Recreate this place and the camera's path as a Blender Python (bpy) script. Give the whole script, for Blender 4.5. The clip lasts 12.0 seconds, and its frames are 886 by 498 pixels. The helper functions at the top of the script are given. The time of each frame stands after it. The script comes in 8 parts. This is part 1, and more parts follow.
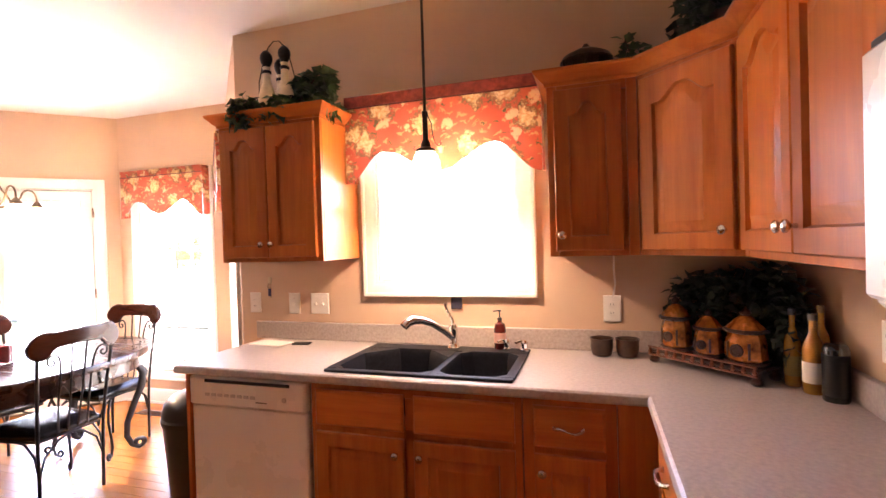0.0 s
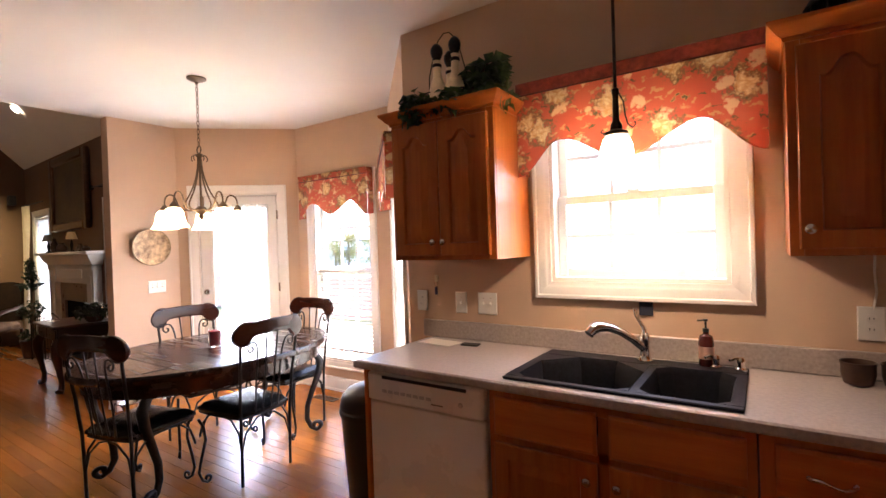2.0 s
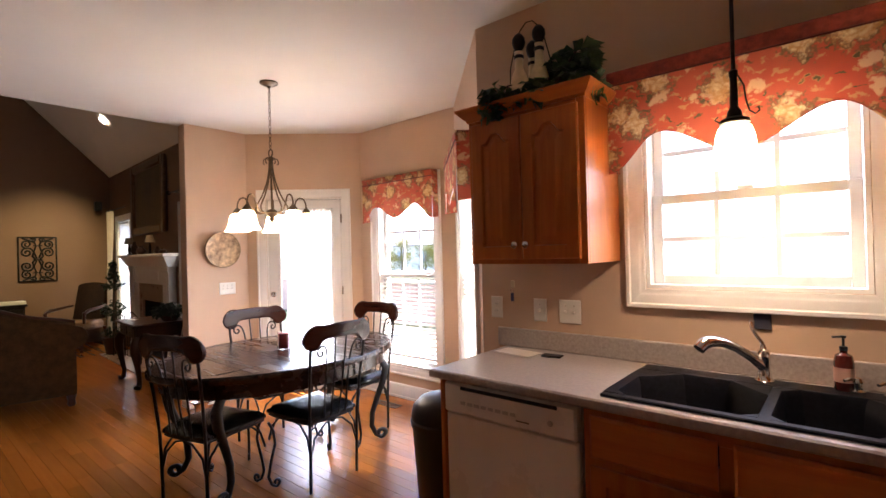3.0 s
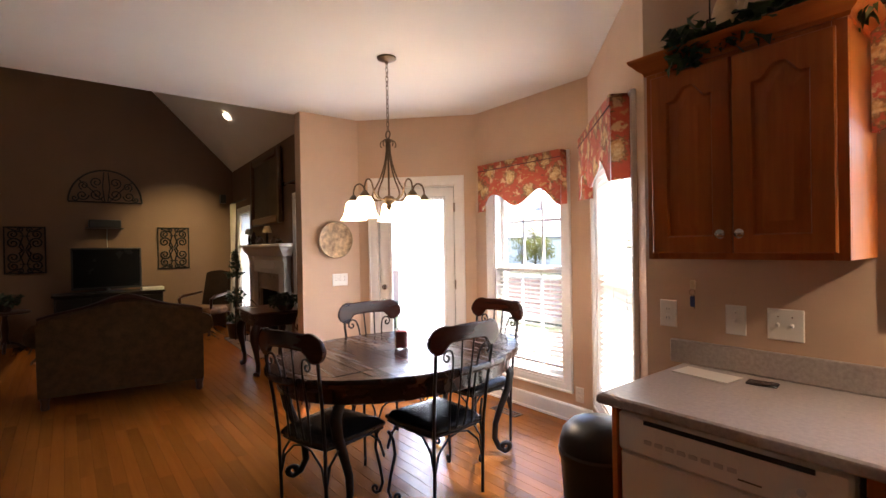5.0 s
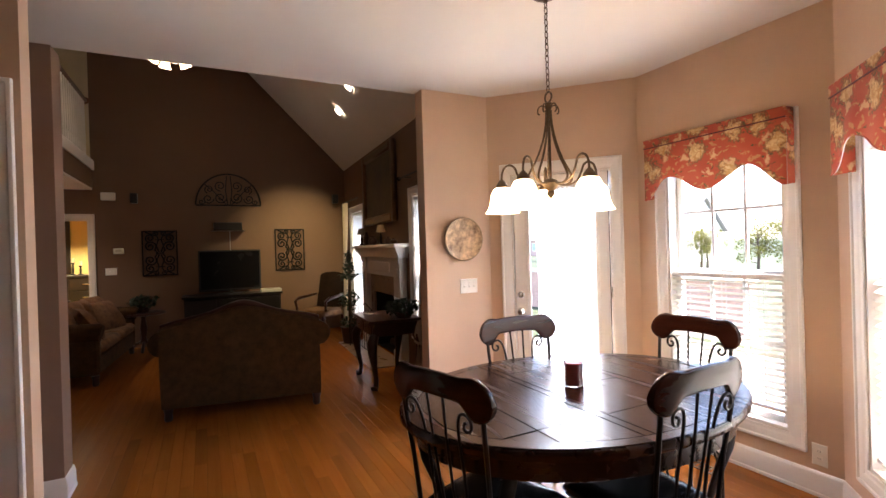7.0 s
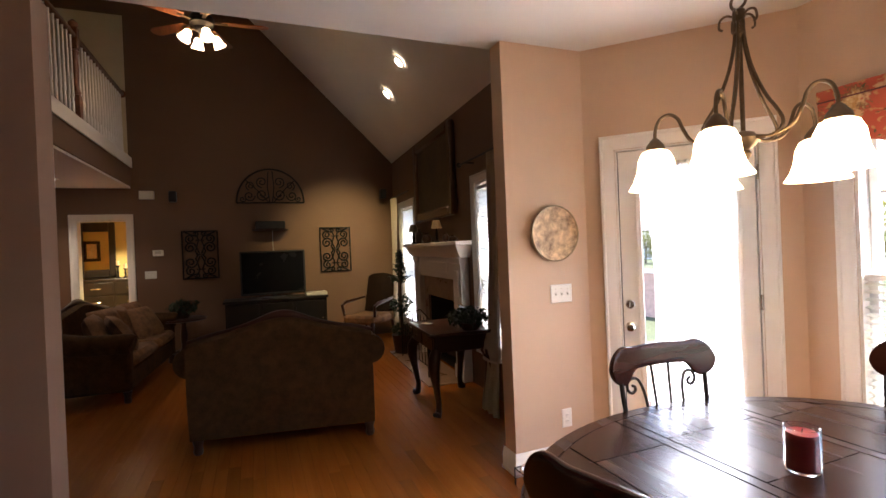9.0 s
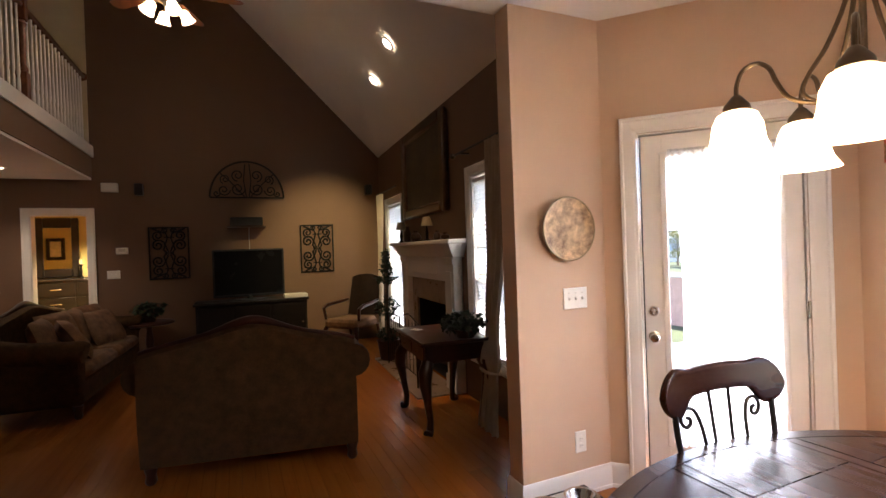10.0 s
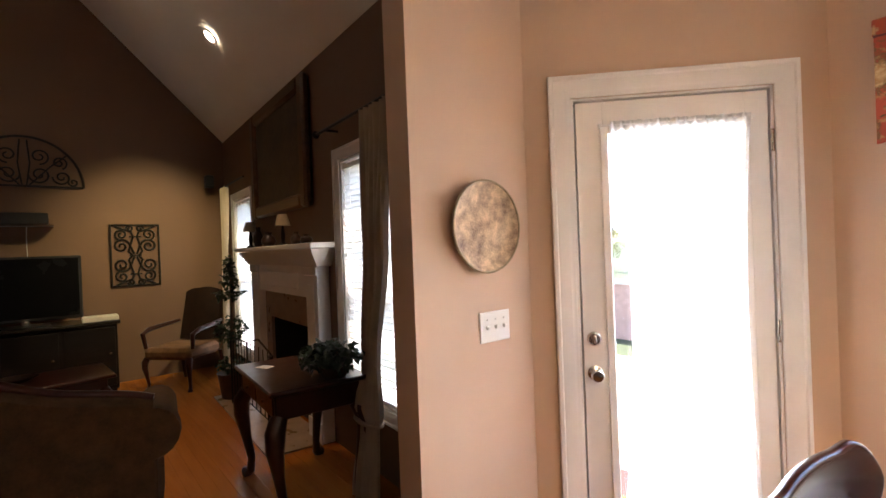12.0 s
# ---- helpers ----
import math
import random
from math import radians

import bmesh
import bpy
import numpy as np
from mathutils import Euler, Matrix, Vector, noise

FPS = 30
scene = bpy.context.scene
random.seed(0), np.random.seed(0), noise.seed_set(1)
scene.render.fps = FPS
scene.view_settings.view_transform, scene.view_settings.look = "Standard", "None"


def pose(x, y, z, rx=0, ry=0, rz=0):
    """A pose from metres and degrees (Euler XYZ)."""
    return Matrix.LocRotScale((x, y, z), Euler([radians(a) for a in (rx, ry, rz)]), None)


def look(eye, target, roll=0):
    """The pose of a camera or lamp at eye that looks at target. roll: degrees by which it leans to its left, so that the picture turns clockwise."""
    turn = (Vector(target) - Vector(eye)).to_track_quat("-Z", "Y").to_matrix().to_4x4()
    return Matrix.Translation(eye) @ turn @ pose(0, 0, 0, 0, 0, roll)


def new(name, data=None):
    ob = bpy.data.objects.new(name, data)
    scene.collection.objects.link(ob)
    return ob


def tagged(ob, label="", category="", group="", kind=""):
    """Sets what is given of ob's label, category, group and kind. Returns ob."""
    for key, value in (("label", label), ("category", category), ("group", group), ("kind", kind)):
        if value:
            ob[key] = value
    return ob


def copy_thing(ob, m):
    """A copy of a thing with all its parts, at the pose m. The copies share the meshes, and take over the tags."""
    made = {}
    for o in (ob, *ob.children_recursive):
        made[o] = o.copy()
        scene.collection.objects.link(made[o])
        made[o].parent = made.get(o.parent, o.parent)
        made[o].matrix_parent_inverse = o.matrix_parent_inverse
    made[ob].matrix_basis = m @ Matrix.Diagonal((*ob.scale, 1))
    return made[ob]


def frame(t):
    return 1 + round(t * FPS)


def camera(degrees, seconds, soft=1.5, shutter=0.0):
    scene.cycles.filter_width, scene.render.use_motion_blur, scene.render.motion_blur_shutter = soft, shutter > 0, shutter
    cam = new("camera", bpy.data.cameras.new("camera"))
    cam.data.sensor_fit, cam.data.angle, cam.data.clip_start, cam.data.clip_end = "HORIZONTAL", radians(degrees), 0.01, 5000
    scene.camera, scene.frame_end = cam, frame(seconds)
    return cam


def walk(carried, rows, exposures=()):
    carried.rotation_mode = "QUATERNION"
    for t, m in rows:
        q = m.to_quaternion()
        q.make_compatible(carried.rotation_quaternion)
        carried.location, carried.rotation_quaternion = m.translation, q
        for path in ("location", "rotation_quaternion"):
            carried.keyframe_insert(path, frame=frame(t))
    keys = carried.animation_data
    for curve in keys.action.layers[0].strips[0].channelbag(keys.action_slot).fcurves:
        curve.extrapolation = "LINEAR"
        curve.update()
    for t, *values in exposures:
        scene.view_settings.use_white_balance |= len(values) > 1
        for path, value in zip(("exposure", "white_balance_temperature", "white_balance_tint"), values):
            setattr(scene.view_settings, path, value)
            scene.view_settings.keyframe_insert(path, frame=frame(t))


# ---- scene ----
cam = camera(86.1, 12.0)
PATH = [
    (0, (0.116, 0.182, 1.451), (-0.494, 2.086, 1.423), -1.7),
    (0.5, (0.067, 0.204, 1.44), (-0.736, 2.036, 1.426), -1.6),
    (1, (0.019, 0.214, 1.442), (-0.901, 1.99, 1.433), -1.8),
    (1.5, (-0.046, 0.241, 1.445), (-1.058, 1.966, 1.434), -2.0),
    (2, (-0.129, 0.268, 1.455), (-1.251, 1.923, 1.435), -1.9),
    (2.5, (-0.218, 0.305, 1.453), (-1.449, 1.881, 1.454), -2.0),
    (3, (-0.324, 0.3, 1.443), (-1.616, 1.827, 1.455), -1.5),
    (5, (-0.801, 0.437, 1.439), (-2.366, 1.682, 1.429), -1.0),
    (5.5, (-0.999, 0.469, 1.439), (-2.647, 1.602, 1.424), -1.0),
    (6, (-1.215, 0.498, 1.447), (-2.907, 1.564, 1.428), -1.3),
    (6.5, (-1.436, 0.543, 1.449), (-3.177, 1.527, 1.436), -1.6),
    (7, (-1.659, 0.585, 1.463), (-3.445, 1.484, 1.454), -1.7),
    (7.5, (-1.872, 0.608, 1.473), (-3.704, 1.408, 1.468), -1.5),
    (9.5, (-2.746, 0.757, 1.458), (-4.605, 1.494, 1.448), -2.4),
    (10, (-2.96, 0.812, 1.443), (-4.794, 1.609, 1.436), -2.0),
    (10.5, (-3.174, 0.892, 1.444), (-4.971, 1.769, 1.435), -1.9),
    (11, (-3.389, 0.998, 1.448), (-5.135, 1.973, 1.436), -2.5),
    (11.5, (-3.599, 1.108, 1.442), (-5.263, 2.218, 1.433), -2.3),
    (12, (-3.807, 1.232, 1.447), (-5.357, 2.495, 1.441), -2.2),
]
walk(cam, [(t, look(eye, target, roll)) for t, eye, target, roll in PATH],
     exposures=[(0.0, 4.88, 6320, 30), (0.5, 4.60, 6320, 26), (1.0, 4.20, 6200, 26), (1.5, 3.90, 6130, 24), (2.5, 3.46, 6050, 22), (5.0, 3.14, 6150, 20), (7.0, 3.18, 6150, 20), (9.5, 3.08, 6170, 20), (12.0, 3.06, 6100, 19)])

# ---- world and large lights ----
SUN_DIR = Vector((-0.42, -0.30, -0.86)).normalized()   # the way the sunlight travels
world = bpy.data.worlds.new("world")
scene.world = world
world.use_nodes = True
wn = world.node_tree.nodes
sky = wn.new("ShaderNodeTexSky")
sky.sky_type = "NISHITA"
sky.sun_disc = False
sky.sun_elevation = math.asin(-SUN_DIR.z)
sky.sun_rotation = math.atan2(-SUN_DIR.x, -SUN_DIR.y)
world.node_tree.links.new(sky.outputs[0], wn["Background"].inputs[0])
wn["Background"].inputs[1].default_value = 0.15
sun = new("sun", bpy.data.lights.new("sun", "SUN"))
sun.data.energy, sun.data.angle, sun.data.color = 5.0, radians(0.6), (1.0, 0.95, 0.87)
sun.matrix_world = look((0, 0, 30), Vector((0, 0, 30)) + SUN_DIR)


def area_lamp(name, eye, target, w, h, energy, color=(1, 1, 1)):
    ob = new(name, bpy.data.lights.new(name, "AREA"))
    ob.data.shape, ob.data.size, ob.data.size_y, ob.data.energy, ob.data.color = "RECTANGLE", w, h, energy, color
    ob.matrix_world = look(eye, target)
    return ob


def bulb(name, at, energy, color=(1.0, 0.78, 0.52), radius=0.03):
    ob = new(name, bpy.data.lights.new(name, "POINT"))
    ob.data.energy, ob.data.color, ob.data.shadow_soft_size = energy, color, radius
    ob.location = at
    return ob


def can_spot(name, at, target, energy, cone=70, blend=0.6, color=(1.0, 0.76, 0.45)):
    ob = new(name, bpy.data.lights.new(name, "SPOT"))
    ob.data.energy, ob.data.color, ob.data.spot_size, ob.data.spot_blend, ob.data.shadow_soft_size = energy, color, radians(cone), blend, 0.05
    ob.matrix_world = look(at, target)
    return ob


# daylight standing in the openings (just outside the glass)
area_lamp("daylight_sink_window", (-0.62, 2.78, 1.72), (-0.62, 0, 1.3), 0.8, 0.95, 0.9, (0.95, 0.97, 1.0))
area_lamp("daylight_door", (-4.80, 3.52, 1.15), (-3.4, 2.05, 1.0), 0.6, 1.7, 10, (0.93, 0.97, 1.0))

# ---- materials ----


def mat(name, base, rough=0.5, metal=0.0, vary=0.12, scale=6.0, fine=60.0, bump=0.05, stretch=(1, 1, 1), tint=None, rnd=0.0, coat=0.0, sheen=0.0, spec=0.5, rvary=0.1):
    """A surface with colour that varies at two scales, uneven gloss and a fine relief."""
    m = bpy.data.materials.new(name)
    m.use_nodes = True
    nt = m.node_tree
    n, l = nt.nodes, nt.links
    p = n["Principled BSDF"]
    tc = n.new("ShaderNodeTexCoord")
    mp = n.new("ShaderNodeMapping")
    mp.inputs["Scale"].default_value = stretch
    l.new(tc.outputs["Object"], mp.inputs[0])
    big, small = n.new("ShaderNodeTexNoise"), n.new("ShaderNodeTexNoise")
    big.inputs["Scale"].default_value, small.inputs["Scale"].default_value = scale, fine
    big.inputs["Detail"].default_value, small.inputs["Detail"].default_value = 5, 4
    l.new(mp.outputs[0], big.inputs["Vector"])
    l.new(mp.outputs[0], small.inputs["Vector"])
    mixv = n.new("ShaderNodeMath")
    mixv.operation = "MULTIPLY_ADD"
    mixv.inputs[1].default_value = 0.35
    l.new(small.outputs["Fac"], mixv.inputs[0])
    l.new(big.outputs["Fac"], mixv.inputs[2])
    ramp = n.new("ShaderNodeValToRGB")
    b = np.array(base)
    t2 = np.array(tint if tint else base)
    e = ramp.color_ramp.elements
    e[0].position, e[1].position = 0.42, 0.95
    e[0].color = (*np.clip(t2 * (1 - vary), 0, 1), 1)
    e[1].color = (*np.clip(b * (1 + vary), 0, 1), 1)
    l.new(mixv.outputs[0], ramp.inputs[0])
    col = ramp.outputs[0]
    if rnd:
        info, hsv, mr = n.new("ShaderNodeObjectInfo"), n.new("ShaderNodeHueSaturation"), n.new("ShaderNodeMapRange")
        mr.inputs[3].default_value, mr.inputs[4].default_value = 1 - rnd, 1 + rnd
        l.new(info.outputs["Random"], mr.inputs[0])
        l.new(mr.outputs[0], hsv.inputs["Value"])
        l.new(col, hsv.inputs["Color"])
        col = hsv.outputs[0]
    l.new(col, p.inputs["Base Color"])
    rr = n.new("ShaderNodeMapRange")
    rr.inputs[3].default_value, rr.inputs[4].default_value = max(0.02, rough - rvary), min(1, rough + rvary)
    l.new(big.outputs["Fac"], rr.inputs[0])
    l.new(rr.outputs[0], p.inputs["Roughness"])
    p.inputs["Metallic"].default_value = metal
    p.inputs["Coat Weight"].default_value = coat
    p.inputs["Coat Roughness"].default_value = 0.15
    p.inputs["Sheen Weight"].default_value = sheen
    p.inputs["Specular IOR Level"].default_value = spec
    if bump:
        bp = n.new("ShaderNodeBump")
        bp.inputs["Strength"].default_value, bp.inputs["Distance"].default_value = bump, 0.01
        l.new(mixv.outputs[0], bp.inputs["Height"])
        l.new(bp.outputs[0], p.inputs["Normal"])
    return m


def wood(name, dark, light, rough=0.35, axis=2, grain=22.0, rnd=0.12, coat=0.25, bump=0.06, spec=0.5, uneven=1.0):
    """Wood with its grain along one axis of the object."""
    m = bpy.data.materials.new(name)
    m.use_nodes = True
    n, l = m.node_tree.nodes, m.node_tree.links
    p = n["Principled BSDF"]
    tc, mp = n.new("ShaderNodeTexCoord"), n.new("ShaderNodeMapping")
    s = [1.0, 1.0, 1.0]
    s[axis] = 0.07
    mp.inputs["Scale"].default_value = s
    info = n.new("ShaderNodeObjectInfo")
    off = n.new("ShaderNodeVectorMath")
    off.operation = "MULTIPLY_ADD"
    off.inputs[1].default_value = (7.3, 5.1, 3.7)
    l.new(info.outputs["Random"], off.inputs[0])
    l.new(tc.outputs["Object"], off.inputs[2])
    l.new(off.outputs[0], mp.inputs[0])
    g1, g2 = n.new("ShaderNodeTexNoise"), n.new("ShaderNodeTexNoise")
    g1.inputs["Scale"].default_value, g2.inputs["Scale"].default_value = grain, grain * 7
    g1.inputs["Detail"].default_value, g2.inputs["Detail"].default_value = 6, 3
    g1.inputs["Distortion"].default_value = 0.8
    l.new(mp.outputs[0], g1.inputs["Vector"])
    l.new(mp.outputs[0], g2.inputs["Vector"])
    add = n.new("ShaderNodeMath")
    add.operation = "MULTIPLY_ADD"
    add.inputs[1].default_value = 0.3
    l.new(g2.outputs["Fac"], add.inputs[0])
    l.new(g1.outputs["Fac"], add.inputs[2])
    ramp = n.new("ShaderNodeValToRGB")
    ramp.color_ramp.elements[0].position, ramp.color_ramp.elements[1].position = 0.45, 0.85
    ramp.color_ramp.elements[0].color, ramp.color_ramp.elements[1].color = (*dark, 1), (*light, 1)
    l.new(add.outputs[0], ramp.inputs[0])
    hsv, mr = n.new("ShaderNodeHueSaturation"), n.new("ShaderNodeMapRange")
    mr.inputs[3].default_value, mr.inputs[4].default_value = 1 - rnd, 1 + rnd
    l.new(info.outputs["Random"], mr.inputs[0])
    l.new(mr.outputs[0], hsv.inputs["Value"])
    l.new(ramp.outputs[0], hsv.inputs["Color"])
    l.new(hsv.outputs[0], p.inputs["Base Color"])
    rr = n.new("ShaderNodeMapRange")
    rr.inputs[3].default_value, rr.inputs[4].default_value = rough - 0.08 * uneven, rough + 0.12 * uneven
    l.new(g1.outputs["Fac"], rr.inputs[0])
    l.new(rr.outputs[0], p.inputs["Roughness"])
    p.inputs["Coat Weight"].default_value, p.inputs["Coat Roughness"].default_value = coat, 0.18
    p.inputs["Specular IOR Level"].default_value = spec
    bp = n.new("ShaderNodeBump")
    bp.inputs["Strength"].default_value, bp.inputs["Distance"].default_value = bump, 0.004
    l.new(add.outputs[0], bp.inputs["Height"])
    l.new(bp.outputs[0], p.inputs["Normal"])
    return m


def glow(name, color, strength, base=(0.9, 0.85, 0.75)):
    m = bpy.data.materials.new(name)
    m.use_nodes = True
    p = m.node_tree.nodes["Principled BSDF"]
    p.inputs["Base Color"].default_value = (*base, 1)
    p.inputs["Emission Color"].default_value = (*color, 1)
    p.inputs["Emission Strength"].default_value = strength
    p.inputs["Roughness"].default_value = 0.4
    return m


def lit_glass(name, color, strength):
    """Frosted lamp glass: glows by itself and lets its bulb's light through."""
    m = glow(name, color, strength)
    n, l = m.node_tree.nodes, m.node_tree.links
    tl, mx = n.new("ShaderNodeBsdfTranslucent"), n.new("ShaderNodeMixShader")
    tl.inputs[0].default_value = (0.95, 0.88, 0.74, 1)
    mx.inputs[0].default_value = 0.6
    l.new(n["Principled BSDF"].outputs[0], mx.inputs[1])
    l.new(tl.outputs[0], mx.inputs[2])
    l.new(mx.outputs[0], n["Material Output"].inputs[0])
    return m


def glass(name, color=(1, 1, 1), rough=0.0):
    m = bpy.data.materials.new(name)
    m.use_nodes = True
    p = m.node_tree.nodes["Principled BSDF"]
    p.inputs["Base Color"].default_value = (*color, 1)
    p.inputs["Transmission Weight"].default_value = 1.0
    p.inputs["Roughness"].default_value = rough
    p.inputs["IOR"].default_value = 1.45
    return m


def pane_glass(name):
    """Thin clear window glass: mostly clear, with a faint mirror."""
    m = bpy.data.materials.new(name)
    m.use_nodes = True
    n, l = m.node_tree.nodes, m.node_tree.links
    n.remove(n["Principled BSDF"])
    tr, gl, mx, fr = n.new("ShaderNodeBsdfTransparent"), n.new("ShaderNodeBsdfGlossy"), n.new("ShaderNodeMixShader"), n.new("ShaderNodeLayerWeight")
    gl.inputs["Roughness"].default_value = 0.02
    fr.inputs["Blend"].default_value = 0.5
    pw, sc_ = n.new("ShaderNodeMath"), n.new("ShaderNodeMath")
    pw.operation, sc_.operation = "POWER", "MULTIPLY_ADD"
    pw.inputs[1].default_value, sc_.inputs[1].default_value, sc_.inputs[2].default_value = 5, 0.6, 0.03
    l.new(fr.outputs["Facing"], pw.inputs[0])
    l.new(pw.outputs[0], sc_.inputs[0])
    l.new(sc_.outputs[0], mx.inputs[0])
    l.new(tr.outputs[0], mx.inputs[1])
    l.new(gl.outputs[0], mx.inputs[2])
    l.new(mx.outputs[0], n["Material Output"].inputs[0])
    return m


def cloth_thin(name, color, clear=0.35):
    """A thin cloth that lets light through."""
    m = bpy.data.materials.new(name)
    m.use_nodes = True
    n, l = m.node_tree.nodes, m.node_tree.links
    n.remove(n["Principled BSDF"])
    df, tl, tr = n.new("ShaderNodeBsdfDiffuse"), n.new("ShaderNodeBsdfTranslucent"), n.new("ShaderNodeBsdfTransparent")
    a, b = n.new("ShaderNodeMixShader"), n.new("ShaderNodeMixShader")
    tc, wv = n.new("ShaderNodeTexCoord"), n.new("ShaderNodeTexNoise")
    wv.inputs["Scale"].default_value = 90
    mr = n.new("ShaderNodeMapRange")
    mr.inputs[3].default_value, mr.inputs[4].default_value = max(0, clear - 0.12), clear + 0.12
    l.new(tc.outputs["Object"], wv.inputs["Vector"])
    l.new(wv.outputs["Fac"], mr.inputs[0])
    df.inputs[0].default_value = tl.inputs[0].default_value = (*color, 1)
    a.inputs[0].default_value = 0.6
    l.new(df.outputs[0], a.inputs[1])
    l.new(tl.outputs[0], a.inputs[2])
    l.new(mr.outputs[0], b.inputs[0])
    l.new(a.outputs[0], b.inputs[1])
    l.new(tr.outputs[0], b.inputs[2])
    l.new(b.outputs[0], n["Material Output"].inputs[0])
    return m


def floral(name):
    """Salmon-red cotton with cream and yellow roses, olive leaves and small flowers."""
    m = bpy.data.materials.new(name)
    m.use_nodes = True
    n, l = m.node_tree.nodes, m.node_tree.links
    p = n["Principled BSDF"]
    tc = n.new("ShaderNodeTexCoord")

    def noise(scale, detail):
        t = n.new("ShaderNodeTexNoise")
        t.inputs["Scale"].default_value, t.inputs["Detail"].default_value = scale, detail
        l.new(tc.outputs["Object"], t.inputs["Vector"])
        return t

    wm = n.new("ShaderNodeVectorMath")
    wm.operation = "MULTIPLY_ADD"
    wm.inputs[1].default_value = (0.11, 0.11, 0.11)
    l.new(noise(17, 4).outputs["Color"], wm.inputs[0])
    l.new(tc.outputs["Object"], wm.inputs[2])
    sx, flat = n.new("ShaderNodeSeparateXYZ"), n.new("ShaderNodeCombineXYZ")
    l.new(wm.outputs[0], sx.inputs[0])
    along_cloth = n.new("ShaderNodeMath")
    l.new(sx.outputs[0], along_cloth.inputs[0])
    l.new(sx.outputs[1], along_cloth.inputs[1])
    l.new(along_cloth.outputs[0], flat.inputs[0])
    l.new(sx.outputs[2], flat.inputs[1])
    rag = noise(75, 3).outputs["Fac"]

    def cells(scale, seed, lo, hi, ragged=0.25, share=0.0, flatten=1.0, turn=0.0):
        """Spots of one size, one to a cell, with ragged edges; a share of them left out."""
        mp = n.new("ShaderNodeMapping")
        mp.inputs["Location"].default_value = (seed, seed * 0.7, 0)
        mp.inputs["Rotation"].default_value = (0, 0, turn)
        mp.inputs["Scale"].default_value = (1, flatten, 1)
        v = n.new("ShaderNodeTexVoronoi")
        v.voronoi_dimensions = "2D"
        v.inputs["Scale"].default_value, v.inputs["Randomness"].default_value = scale, 0.8
        ad = n.new("ShaderNodeMath")
        ad.operation = "MULTIPLY_ADD"
        ad.inputs[1].default_value = ragged
        mr = n.new("ShaderNodeMapRange")
        mr.inputs[1].default_value, mr.inputs[2].default_value = lo + ragged / 2, hi + ragged / 2
        mr.inputs[3].default_value, mr.inputs[4].default_value = 1, 0
        l.new(flat.outputs[0], mp.inputs[0])
        l.new(mp.outputs[0], v.inputs["Vector"])
        l.new(rag, ad.inputs[0])
        l.new(v.outputs["Distance"], ad.inputs[2])
        l.new(ad.outputs[0], mr.inputs[0])
        out = mr.outputs[0]
        if share:
            sp, gt, mu = n.new("ShaderNodeSeparateColor"), n.new("ShaderNodeMath"), n.new("ShaderNodeMath")
            gt.operation, mu.operation = "GREATER_THAN", "MULTIPLY"
            gt.inputs[1].default_value = share
            l.new(v.outputs["Color"], sp.inputs[0])
            l.new(sp.outputs[0], gt.inputs[0])
            l.new(gt.outputs[0], mu.inputs[0])
            l.new(out, mu.inputs[1])
            out = mu.outputs[0]
        return out

    def over(fac, below, color):
        mx = n.new("ShaderNodeMix")
        mx.data_type = "RGBA"
        l.new(fac, mx.inputs[0])
        for k, c in ((6, below), (7, color)):
            if isinstance(c, tuple):
                mx.inputs[k].default_value = (*c, 1)
            else:
                l.new(c, mx.inputs[k])
        return mx.outputs[2]

    petal = n.new("ShaderNodeTexVoronoi")
    petal.inputs["Scale"].default_value = 46
    l.new(wm.outputs[0], petal.inputs["Vector"])
    pr = n.new("ShaderNodeValToRGB")
    pr.color_ramp.elements[0].color, pr.color_ramp.elements[1].color = (0.80, 0.62, 0.32, 1), (0.52, 0.26, 0.08, 1)
    pr.color_ramp.elements[1].position = 0.8
    l.new(petal.outputs["Distance"], pr.inputs[0])
    base = over(noise(7, 4).outputs["Fac"], (0.42, 0.050, 0.022), (0.55, 0.130, 0.055))
    c = over(cells(13, 5.3, 0.14, 0.26, 0.35, 0.25, 2.0, 0.9), base, (0.52, 0.24, 0.09))
    c = over(cells(4.3, 0.4, 0.24, 0.34, 0.5), c, (0.21, 0.105, 0.04))
    c = over(cells(13, 2.2, 0.10, 0.22, 0.3, 0.55, 2.4, -0.6), c, (0.12, 0.085, 0.03))
    c = over(cells(9.0, 8.2, 0.14, 0.26, 0.34, 0.3), c, (0.66, 0.40, 0.20))
    c = over(cells(4.3, 0.4, 0.15, 0.24, 0.3), c, pr.outputs[0])
    l.new(c, p.inputs["Base Color"])
    p.inputs["Roughness"].default_value = 0.85
    p.inputs["Sheen Weight"].default_value = 0.2
    weave = n.new("ShaderNodeBump")
    weave.inputs["Strength"].default_value, weave.inputs["Distance"].default_value = 0.12, 0.004
    l.new(noise(300, 2).outputs["Fac"], weave.inputs["Height"])
    l.new(weave.outputs[0], p.inputs["Normal"])
    # a little daylight comes through the cloth
    tl, mx = n.new("ShaderNodeBsdfTranslucent"), n.new("ShaderNodeMixShader")
    l.new(c, tl.inputs[0])
    mx.inputs[0].default_value = 0.30
    l.new(p.outputs[0], mx.inputs[1])
    l.new(tl.outputs[0], mx.inputs[2])
    l.new(mx.outputs[0], n["Material Output"].inputs[0])
    return m


